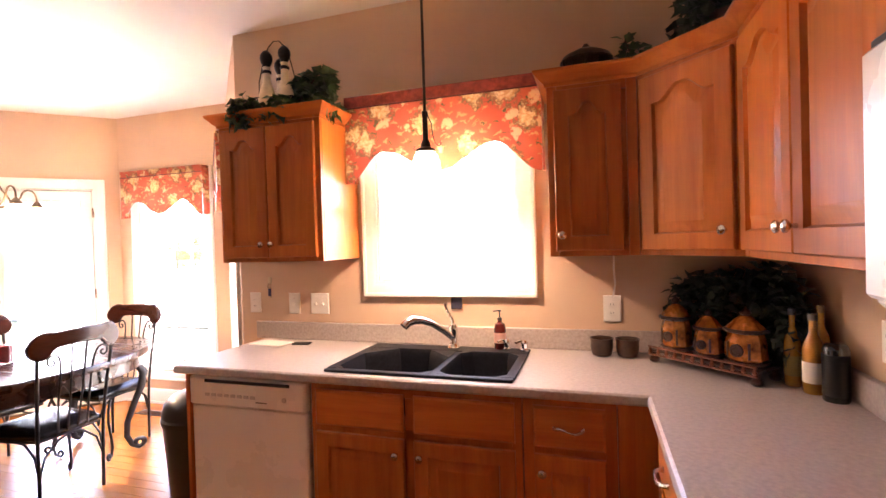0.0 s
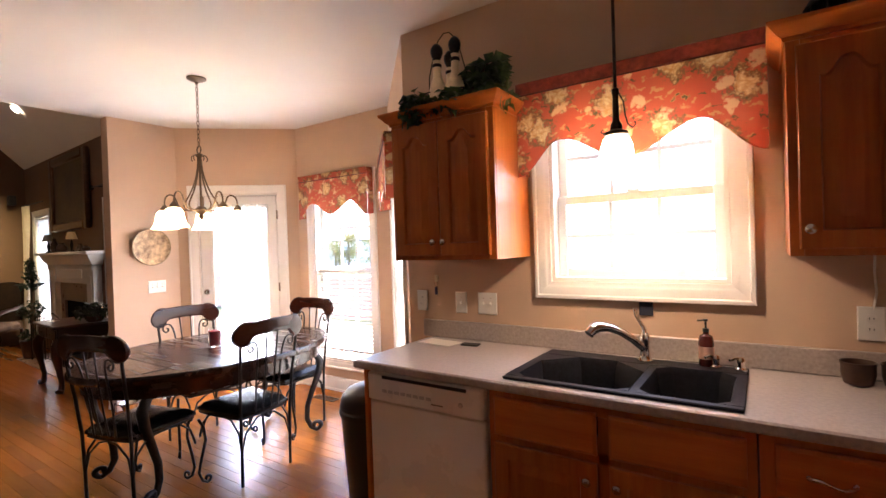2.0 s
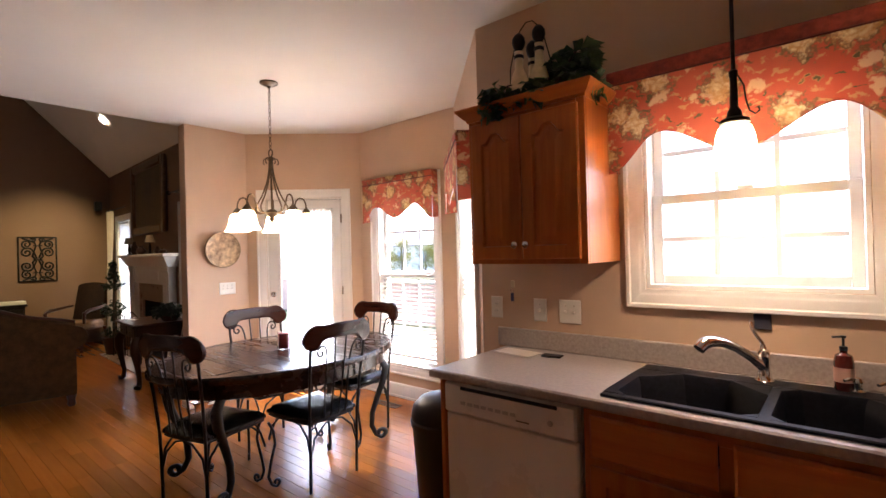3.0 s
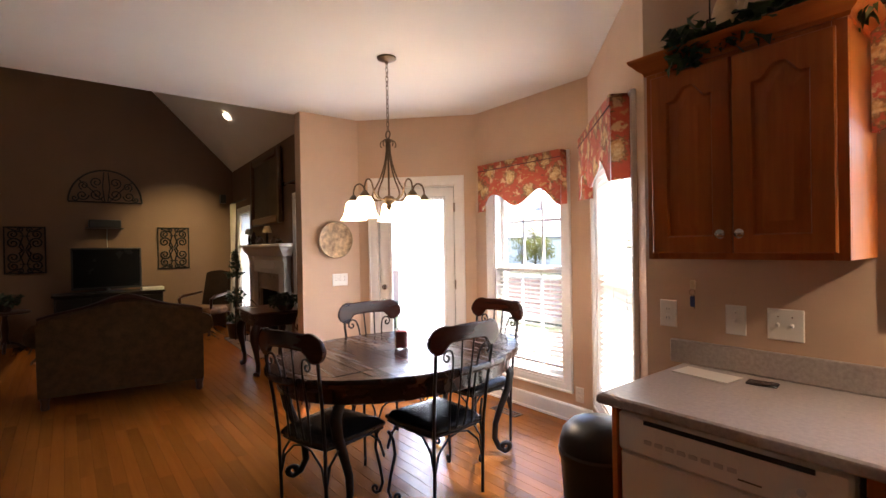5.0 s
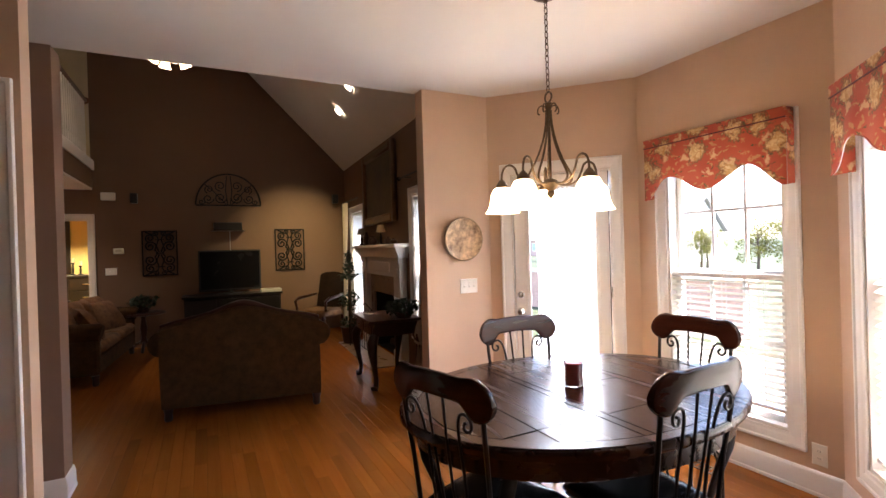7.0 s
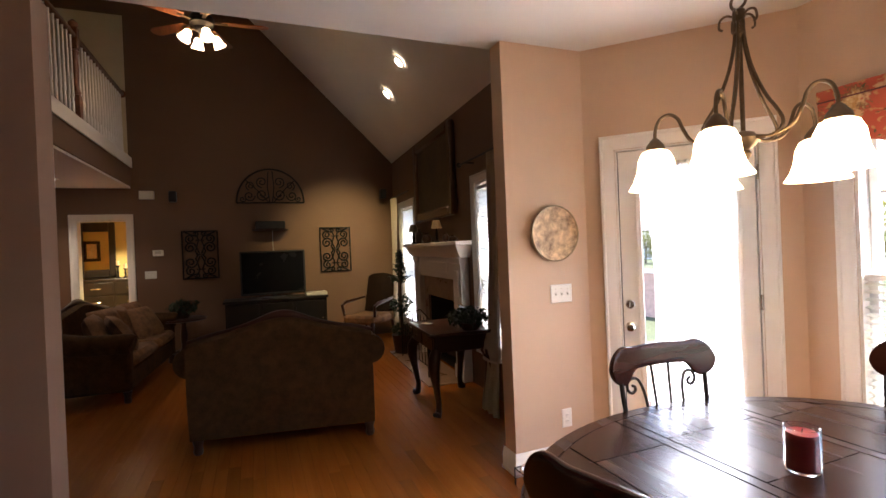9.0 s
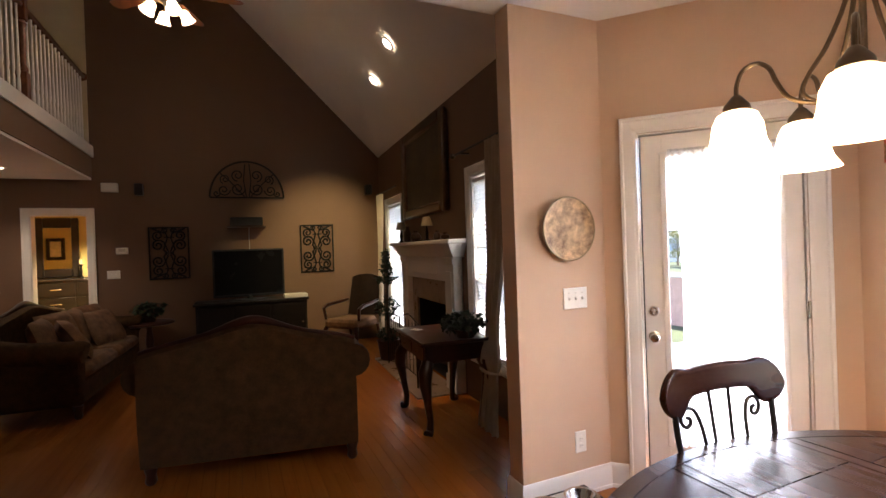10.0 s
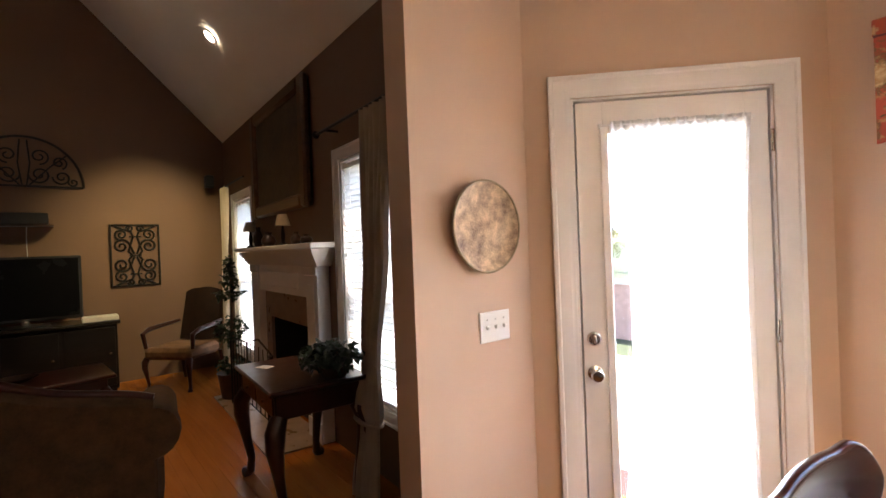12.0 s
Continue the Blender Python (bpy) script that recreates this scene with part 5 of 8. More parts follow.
def valance(label, m, u0, u1, top, depth, deep=0.43, name="valance", band=None):
    """A box valance: a covered board with a wavy skirt, on the room side of a wall."""
    w = u1 - u0
    t = thing(name, label, "valance", m @ pose(u0, -0.001, top))
    knots = [(0, 1.0), (0.22, 0.66), (0.5, 0.93), (0.78, 0.66), (1.0, 1.0)]

    def drop(s):
        for (a, fa), (b, fb) in zip(knots, knots[1:]):
            if s <= b:
                q = (s - a) / (b - a)
                return deep * (fa + (fb - fa) * (0.5 - 0.5 * math.cos(math.pi * q)))
        return deep

    def front(a, b):
        z = -0.055 - (drop(a) - 0.055) * b
        return (w * a, -depth - 0.003 - 0.010 * b * math.sin(a * 9.4) ** 2 - 0.004 * math.sin(a * 31 + 2 * b) * b, z)

    g = Geo().sheet(front, 44, 10)
    part("skirt", g, FABRIC, t)
    for x in (0.0, w):
        part("return", Geo().sheet(lambda a, b: (x, -depth * a - 0.002, -(deep * (0.97 + 0.03 * a)) * b), 4, 8), FABRIC, t)
    part("lining", Geo().sheet(lambda a, b: tuple(Vector(front(a, b)) + Vector((0, 0.006, 0))), 44, 8), SHEER, t, "white lining")
    part("band", Geo().box((-0.004, -depth - 0.008, -0.058), (w + 0.004, -depth, 0.004), 0.004), band or BANDRED, t, "floral band")
    part("board", Geo().box((0.0, -depth, -0.018), (w, -0.002, 0.002), 0.002), PIPING, t)
    part("hem", Geo().tube([(w * i / 60, front(i / 60, 1)[1] - 0.002, front(i / 60, 1)[2]) for i in range(61)], 0.003, 6), FABRIC, t)
    part("welt", Geo().tube([(0, -depth - 0.007, -0.058), (w, -depth - 0.007, -0.058)], 0.004, 6), PIPING, t)
    return t


valance("red floral box valance with a wavy hem", mS, 0.822, 1.842, 2.224, 0.135, 0.45)
valance("red floral box valance with a wavy hem", mW1, 0.150, 1.115, 2.200, 0.10, 0.44, band=FABRIC)
valance("red floral box valance with a wavy hem", mW2, 0.245, 1.305, 2.200, 0.11, 0.44, band=FABRIC)

# glazed door
mD, _ = along(B, C)
dr = thing("door_1", "white glazed patio door with brushed hardware, closed", "door", mD, kind="structure")
casing(dr, 0.195, 0.995, 0.0, 2.055, 0.092, False)
part("frame", ring_geo(0.207, 0.983, 0.01, 2.043, 0.010, 0.010, 0.0, 0.010, 0.0, 0.15, 0.0), TRIM, dr, smooth=0)
gl0, gl1, gz0, gz1 = 0.325, 0.885, 0.285, 1.915
leaf = part("leaf", ring_geo(gl0, gl1, gz0, gz1, gl0 - 0.2145, 0.9755 - gl1, gz0 - 0.014, 2.0355 - gz1, 0.006, 0.050, 0.002), TRIM, dr, smooth=30)
part("glazing_bead", ring_geo(gl0 + 0.02, gl1 - 0.02, gz0 + 0.02, gz1 - 0.02, 0.034, 0.034, 0.034, 0.034, -0.004, 0.0055, 0.004), TRIM, leaf)
p = part("pane", Geo().box((gl0 + 0.002, 0.022, gz0 + 0.002), (gl1 - 0.002, 0.028, gz1 - 0.002)), PANE, leaf, "clear door glass", smooth=0)
p.visible_shadow = False
kb = part("door_knob", Geo(pose(0.258, 0.006, 0.893, 90)).lathe([(0.031, 0), (0.031, 0.006), (0.014, 0.012), (0.011, 0.03), (0.022, 0.042), (0.027, 0.055), (0.022, 0.066), (0, 0.069)], 20), NICKEL, leaf, "brushed nickel knob")
part("deadbolt", Geo().lathe([(0.030, 0), (0.030, 0.010), (0.024, 0.016), (0, 0.017)], 20, pose(0.258, 0.006, 1.038, 90)).box((0.253, -0.03, 1.024), (0.263, -0.010, 1.052), 0.003), NICKEL, leaf, "brushed nickel deadbolt")
for z in (0.25, 1.06, 1.83):
    part("hinge", Geo().tube([(0.984, -0.004, z - 0.045), (0.984, -0.004, z + 0.045)], 0.007, 10).box((0.984, -0.001, z - 0.045), (0.996, 0.0, z + 0.045)), NICKEL, dr, "nickel hinge")
part("weather_strip", ring_geo(0.222, 0.968, 0.014, 2.028, 0.014, 0.014, 0.0, 0.014, 0.0505, 0.07, 0.0), SOOT_SHADOW, dr, "dark weather strip", smooth=0)
part("threshold", Geo().box((0.20, -0.02, 0.0), (0.99, 0.15, 0.013), 0.004), BRONZE, dr)
sc = thing("door_curtain", "sheer white gathered curtain on the door glass", "curtain", mD)
CW0, CW1 = gl0 - 0.005, gl1 + 0.015


def sheer_fn(a, b):
    pinch = 0.12 * math.sin(math.pi * b) ** 0.8
    u = CW0 + 0.03 + pinch * 0.5 + (CW1 - CW0 - 0.03 - pinch * 0.8) * a
    return (u, -0.013 - 0.0065 * math.sin(a * 95) - 0.003 * math.sin(a * 41 + 5 * b), 1.945 - 1.66 * b)


part("cloth", Geo().sheet(sheer_fn, 200, 12), SHEER, sc)
part("rod", Geo().tube([(CW0 - 0.01, -0.012, 1.93), (CW1 + 0.01, -0.012, 1.93)], 0.004, 8).box((CW0 - 0.014, -0.016, 1.922), (CW0 - 0.008, 0.0055, 1.938)).box((CW1 + 0.008, -0.016, 1.922), (CW1 + 0.014, 0.0055, 1.938)), VINYL, sc)

# pantry door, barely seen
pdr = thing("door_2", "white panelled pantry door with nickel hinges, closed", "door", along((-4.02, -3.4), (-4.02, -0.04))[0], kind="structure")
casing(pdr, 2.435, 3.25, 0.0, 2.055, 0.098, False)
lf = part("leaf", Geo().box((2.439, 0.03, 0.012), (3.246, 0.065, 2.048), 0.002), TRIM, pdr)
for z0_, z1_ in ((0.22, 0.92), (1.04, 1.90)):
    for x0_, x1_ in ((2.535, 2.795), (2.885, 3.145)):
        part("panel", loops_geo([[(x0_ + i, y_, z0_ + i), (x0_ + i, y_, z1_ - i), (x1_ - i, y_, z1_ - i), (x1_ - i, y_, z0_ + i)] for i, y_ in ((0, 0.0305), (0.006, 0.024), (0.03, 0.027), (0.05, 0.022))]), TRIM, lf, smooth=25)
for z in (0.25, 0.95, 1.83):
    part("hinge", Geo().tube([(3.248, 0.0, z - 0.045), (3.248, 0.0, z + 0.045)], 0.007, 10).box((3.225, 0.02, z - 0.04), (3.247, 0.0295, z + 0.04)), NICKEL, pdr, "nickel hinge")
part("door_stop", Geo().tube([(3.248, -0.006, 1.88), (3.275, -0.03, 1.885), (3.315, -0.045, 1.885)], 0.004, 6), NICKEL, pdr)

# baseboards
BASE = [(0.0, 0.0), (0.018, 0.0), (0.018, 0.018), (0.014, 0.022), (0.014, 0.105), (0.010, 0.118), (0.008, 0.134), (0.003, 0.140), (0.0, 0.140)]
dD = (Vector(C) - Vector(B)).normalized()
pB = tuple(Vector(B) + dD * 0.10)
pC = tuple(Vector(B) + dD * 1.09)
single("baseboard", Geo().sweep(BASE, [(-5.29, FIRE_Y - 0.3), (-5.29, 2.189), (-5.149, 2.189), B, pB]), TRIM, "white moulded baseboard round the pier", "baseboard", kind="structure")
single("baseboard", Geo().sweep(BASE, [pC, C, D, (E[0], SINK_Y), (-1.77, SINK_Y)]), TRIM, "white moulded baseboard round the bay", "baseboard", kind="structure")
single("baseboard", Geo().sweep(BASE, [(-5.25, -3.0), (-5.25, -0.205), (-5.45, -0.205), (-5.45, -1.9)]), TRIM, "white moulded baseboard round the passage wall", "baseboard", kind="structure")
mC, _ = along(C, D)
wall_plate("outlet", "white wall outlet low beside the bay window", mC @ pose(1.19, 0, 0.235), 0.075, 0.12, 1, True)
mAB, _ = along(A, B)
wall_plate("light_switch", "white triple wall switch plate", mAB @ pose(0.385, 0, 1.127), 0.165, 0.12, 3)
wall_plate("outlet", "white wall outlet low on the pier", mAB @ pose(0.39, 0, 0.305), 0.075, 0.12, 1, True)

# woven tray on the pier
WICKER = mat("mottled_tan_basket", (0.54, 0.37, 0.20), 0.6, vary=0.5, scale=24, fine=150, bump=0.25, tint=(0.30, 0.165, 0.09))
RIMW = mat("tan_rim", (0.34, 0.25, 0.13), 0.55, vary=0.2, scale=30, bump=0.1)
tr = thing("wall_tray", "round mottled tan woven tray hung on the wall", "wall tray", mAB @ pose(0.335, 0, 1.522, 90))
part("dish", Geo().lathe([(0.0, 0.014), (0.10, 0.013), (0.150, 0.018), (0.172, 0.036), (0.178, 0.038), (0.172, 0.022), (0.150, 0.004), (0.0, 0.002)], 40), WICKER, tr)
part("rim", Geo().tube([(0.177 * math.cos(i * math.pi / 24), 0.177 * math.sin(i * math.pi / 24), 0.036) for i in range(48)], 0.005, 8, closed=True), RIMW, tr)

# ---- breakfast table ----
TX, TY, TR, TZ = -3.405, 2.155, 0.64, 0.775
tb = thing("oval_table", "oval dark walnut table with inlaid top and iron legs", "table", pose(TX, TY, 0))
OV = Matrix.Diagonal((1.0, 1.36, 1.0, 1.0))
part("tabletop", Geo(OV).lathe([(TR - 0.03, TZ - 0.05), (TR - 0.006, TZ - 0.046), (TR, TZ - 0.036), (TR, TZ - 0.012), (TR - 0.004, TZ - 0.005), (TR - 0.03, TZ - 0.003), (0, TZ - 0.003)], 72), TABLEWOOD, tb)
part("rim_band", Geo(OV).lathe([(TR - 0.055, TZ - 0.0032), (TR - 0.055, TZ), (TR - 0.008, TZ), (TR - 0.006, TZ - 0.0032)], 72), TABLEWOOD, tb)
part("apron", Geo(OV).lathe([(TR - 0.06, TZ - 0.05), (TR - 0.05, TZ - 0.055), (TR - 0.05, TZ - 0.135), (TR - 0.065, TZ - 0.145), (TR - 0.09, TZ - 0.145), (TR - 0.09, TZ - 0.05)], 72), TABLEWOOD, tb)
# inlaid panels with joints between them
ys = [-0.62, -0.36, -0.145, -0.112, 0.205, 0.238, 0.44, 0.62]
RP = TR - 0.060
for r in range(len(ys) - 1):
    y0_, y1_ = ys[r] + 0.0025, ys[r + 1] - 0.0025
    narrow = y1_ - y0_ < 0.06
    cuts = [-0.8, 0.8] if narrow else ([-0.8, -0.33, 0.33, 0.8] if r != 3 else [-0.8, -0.36, -0.02, 0.34, 0.8])
    for x0_, x1_ in zip(cuts, cuts[1:]):
        x0_, x1_ = x0_ + 0.0025, x1_ - 0.0025
        # clip the panel to the round field
        poly = []
        K = 14
        for i in range(K + 1):
            yy = y0_ + (y1_ - y0_) * i / K
            if abs(yy) < RP:
                poly.append((min(x1_, math.sqrt(RP * RP - yy * yy)), yy))
        left = []
        for i in range(K + 1):
            yy = y1_ - (y1_ - y0_) * i / K
            if abs(yy) < RP:
                left.append((max(x0_, -math.sqrt(RP * RP - yy * yy)), yy))
        ok = len(poly) > 2 and all(a[0] > b[0] + 0.002 for a, b in zip(poly, left[::-1]))
        if ok:
            part("panel", Geo(OV).prism(poly + left, TZ - 0.003, TZ, 2), TABLEWOOD, tb, smooth=0)


def scroll(cx, cz, r0, a0, turns, n=14, y=0.0, shrink=0.75):
    """Points of a flat spiral in the x-z plane."""
    return [(cx + r0 * (1 - shrink * i / n) * math.cos(a0 + turns * 2 * math.pi * i / n), y, cz + r0 * (1 - shrink * i / n) * math.sin(a0 + turns * 2 * math.pi * i / n)) for i in range(n + 1)]


for ang in (57, 124, -124, -54):
    g = Geo(OV @ pose(0, 0, 0, 0, 0, ang))
    pts = [(0.50, 0, 0.66), (0.555, 0, 0.63), (0.590, 0, 0.56), (0.575, 0, 0.46), (0.535, 0, 0.34), (0.500, 0, 0.22), (0.495, 0, 0.12), (0.520, 0, 0.05), (0.550, 0, 0.027)] + scroll(0.552, 0.060, 0.036, -1.6, 0.9)
    g.tube(pts, [0.020, 0.022, 0.024, 0.022, 0.019, 0.017, 0.016] + [0.015] * (len(pts) - 7), 10)
    part("leg", g, IRON, tb)

cd = thing("candle", "red pillar candle in a clear glass holder", "candle", pose(-3.43, 2.165, TZ + 0.0005))
part("wax", Geo().lathe([(0.038, 0.006), (0.039, 0.008), (0.039, 0.110), (0.033, 0.113), (0.0, 0.108)], 24), WAXRED, cd)
part("glass", Geo().lathe([(0.044, 0.0), (0.046, 0.003), (0.046, 0.125), (0.044, 0.126), (0.0425, 0.125), (0.0425, 0.005), (0.0, 0.005)], 24), CLEAR, cd)
part("wick", Geo().tube([(0, 0, 0.105), (0.002, 0, 0.12)], 0.0015, 5), SOOT_SHADOW, cd)

# ---- chairs ----


def rounded(pts, n=5):
    """A smooth run of points through the given ones."""
    v = [Vector(p) for p in pts]
    v = [v[0] * 2 - v[1]] + v + [v[-1] * 2 - v[-2]]
    out = []
    for a, b, c, d in zip(v, v[1:], v[2:], v[3:]):
        for k in range(n):
            t = k / n
            out.append(tuple(0.5 * (2 * b + (c - a) * t + (2 * a - 5 * b + 4 * c - d) * t * t + (3 * b - a - 3 * c + d) * t ** 3)))
    return out + [tuple(v[-2])]


ch = thing("dining_chair", "iron dining chair with dark wood crest and black seat", "chair", group="chairs round the table")
# x across, y towards the back, z up; the seat's middle at the origin
SW, SD, SH = 0.225, 0.215, 0.455


def cushion(a, b):
    x, y = (a * 2 - 1), (b * 2 - 1)
    sq = 1 - max(abs(x), abs(y)) ** 5
    wfac = 0.93 + 0.07 * (-y)
    return (x * SW * wfac * (1 - 0.06 * y * y), y * SD * (1 - 0.05 * x * x), SH - 0.012 + 0.036 * max(0, sq) ** 0.5 + 0.004 * x * x)


g = Geo().sheet(cushion, 14, 14)
g.sheet(lambda a, b: (cushion(a, b)[0], cushion(a, b)[1], SH - 0.030 - 0.004 * (1 - max(abs(2 * a - 1), abs(2 * b - 1)) ** 4)), 14, 14)
edge = [(i / 14, 0) for i in range(14)] + [(1, i / 14) for i in range(14)] + [(1 - i / 14, 1) for i in range(14)] + [(0, 1 - i / 14) for i in range(14)]
g.put([cushion(a, b) for a, b in edge] + [(cushion(a, b)[0] * 1.012, cushion(a, b)[1] * 1.012, SH - 0.022) for a, b in edge] + [(cushion(a, b)[0], cushion(a, b)[1], SH - 0.030) for a, b in edge],
      [(i, (i + 1) % 56, 56 + (i + 1) % 56, 56 + i) for i in range(56)] + [(56 + i, 56 + (i + 1) % 56, 112 + (i + 1) % 56, 112 + i) for i in range(56)])
part("seat", g, LEATHER, ch, "black leather seat pad", smooth=50)
part("seat_frame", Geo().tube([(cushion(a, b)[0] * 0.94, cushion(a, b)[1] * 0.94, SH - 0.042) for a, b in edge[::2]], 0.009, 8, closed=True), IRON, ch)


def crest(a, b):
    """a: across; b: round the section."""
    s = -math.cos(math.pi * a)
    k = max(0.0, (abs(s) - 0.70) / 0.30)
    w = min(1.0, max(0.0, (abs(s) - 0.46) / 0.26))
    w = w * w * (3 - 2 * w)
    half = (0.044 + 0.032 * w) * math.sqrt(max(0.0, 1 - k * k)) + 0.001
    zc = 0.957 + 0.022 * (1 - s * s) - 0.020 * w
    x = 0.262 * s
    yb = SD + 0.055 + 0.030 * (1 - s * s)
    th = 0.014
    ang = 2 * math.pi * b
    c, q = math.cos(ang), math.sin(ang)
    sg = lambda v: (1 if v > 0 else -1) * abs(v) ** 0.42
    return (x, yb + th * sg(c) + 0.09 * (zc + half * sg(q) - 0.95), zc + half * sg(q))


part("crest_rail", Geo().sheet(crest, 64, 28), CREST, ch, "dark cherry crest rail with rounded ends", smooth=60)
for s in (-1, 1):
    part("back_post", Geo().tube([(s * 0.185, SD - 0.01, 0.0), (s * 0.185, SD - 0.005, 0.22), (s * 0.19, SD, SH - 0.03), (s * 0.20, SD + 0.022, 0.64), (s * 0.212, SD + 0.05, 0.83), (s * 0.214, SD + 0.060, 0.922)], 0.0095, 8), IRON, ch)
    # front leg with a curled foot
    g = Geo(pose(s * 0.19, 0, 0, 0, 0, -90 + s * 25))
    g.tube([(SD - 0.03, 0, SH - 0.04), (SD + 0.0, 0, SH - 0.10), (SD + 0.01, 0, SH - 0.18), (SD - 0.02, 0, 0.16), (SD - 0.035, 0, 0.08), (SD - 0.015, 0, 0.025), (SD + 0.012, 0, 0.010)] + scroll(SD + 0.014, 0.034, 0.024, -1.5, 0.85), 0.0088, 8)
    part("front_leg", g, IRON, ch)
    # arched brace on the side
    part("brace", Geo().tube([(s * 0.187, SD - 0.005, 0.22), (s * 0.187, SD - 0.03, 0.33), (s * 0.187, SD - 0.10, 0.40), (s * 0.187, 0, SH - 0.045)], 0.0065, 6), IRON, ch)
    part("brace", Geo().tube([(s * 0.20, -SD + 0.01, 0.25), (s * 0.195, -SD + 0.04, 0.34), (s * 0.19, -SD + 0.11, 0.40), (s * 0.187, -0.01, SH - 0.045)], 0.0065, 6), IRON, ch)
    # inner curl below the crest
    pts = [(s * 0.085, SD + 0.006, SH - 0.02), (s * 0.09, SD + 0.025, 0.62), (s * 0.092, SD + 0.050, 0.77), (s * 0.100, SD + 0.064, 0.84), (s * 0.118, SD + 0.072, 0.882), (s * 0.146, SD + 0.074, 0.892), (s * 0.170, SD + 0.073, 0.876), (s * 0.172, SD + 0.071, 0.848), (s * 0.153, SD + 0.070, 0.832), (s * 0.136, SD + 0.070, 0.842), (s * 0.138, SD + 0.070, 0.858), (s * 0.150, SD + 0.070, 0.862)]
    part("back_scroll", Geo().tube(rounded(pts, 4), 0.0062, 7), IRON, ch)
for x in (-0.033, 0.033):
    part("spindle", Geo().tube([(x * 0.9, SD + 0.002, SH - 0.02), (x, SD + 0.035, 0.60), (x * 1.15, SD + 0.064, 0.79), (x * 1.35, SD + 0.083, 0.947)], 0.0056, 7), IRON, ch)
part("brace_arch", Geo().tube([(-0.185, SD - 0.005, 0.20), (-0.15, SD - 0.01, 0.32), (-0.07, SD - 0.01, 0.39), (0, SD - 0.01, 0.405), (0.07, SD - 0.01, 0.39), (0.15, SD - 0.01, 0.32), (0.185, SD - 0.005, 0.20)], 0.006, 6), IRON, ch)
part("brace_arch", Geo().tube([(-0.20, -SD + 0.01, 0.24), (-0.15, -SD + 0.015, 0.36), (-0.07, -SD + 0.02, 0.405), (0, -SD + 0.02, 0.412), (0.07, -SD + 0.02, 0.405), (0.15, -SD + 0.015, 0.36), (0.20, -SD + 0.01, 0.24)], 0.006, 6), IRON, ch)
CHAIRS = [(-3.035, 2.13, -87), (-3.285, 1.595, 196), (-3.765, 2.26, 86), (-3.42, 2.775, 2)]
ch.matrix_basis = pose(CHAIRS[0][0], CHAIRS[0][1], 0, 0, 0, CHAIRS[0][2])
for x, y, a in CHAIRS[1:]:
    copy_thing(ch, pose(x, y, 0, 0, 0, a))

# ---- chandelier ----
CX, CY = -3.585, 2.185
cl = thing("chandelier", "aged bronze five-arm chandelier with lit bell shades", "chandelier", pose(CX, CY, 0))
part("canopy", Geo().lathe([(0.066, H - 0.0005), (0.066, H - 0.010), (0.045, H - 0.022), (0.012, H - 0.030), (0.010, H - 0.045), (0, H - 0.045)], 24), BRONZE, cl)
link = mesh_of("link", Geo().tube([(0.009 * math.cos(a * math.pi / 6), 0, 0.019 * math.sin(a * math.pi / 6)) for a in range(12)], 0.0026, 6, closed=True), BRONZE)
zt = H - 0.055
i = 0
while zt - i * 0.031 > 2.245:
    part("link", link, BRONZE, cl, m=pose(0, 0, zt - i * 0.031, 0, 0, 90 * (i % 2)))
    i += 1
part("loop", Geo(pose(0, 0, 2.215, 90)).tube([(0.026 * math.cos(a * math.pi / 8), 0.026 * math.sin(a * math.pi / 8), 0) for a in range(16)], 0.005, 8, closed=True), BRONZE, cl)
part("hub", Geo().lathe([(0.010, 2.19), (0.018, 2.185), (0.020, 2.165), (0.013, 2.15), (0.013, 2.12), (0.018, 2.11), (0.010, 2.10), (0, 2.10)], 16), BRONZE, cl)
part("finial", Geo().lathe([(0.0, 1.80), (0.030, 1.79), (0.044, 1.772), (0.034, 1.750), (0.016, 1.735), (0.022, 1.722), (0.014, 1.708), (0.004, 1.695), (0, 1.693)], 18), BRONZE, cl)
part("stem", Geo().tube([(0, 0, 2.11), (0, 0, 1.79)], 0.007, 8), BRONZE, cl)
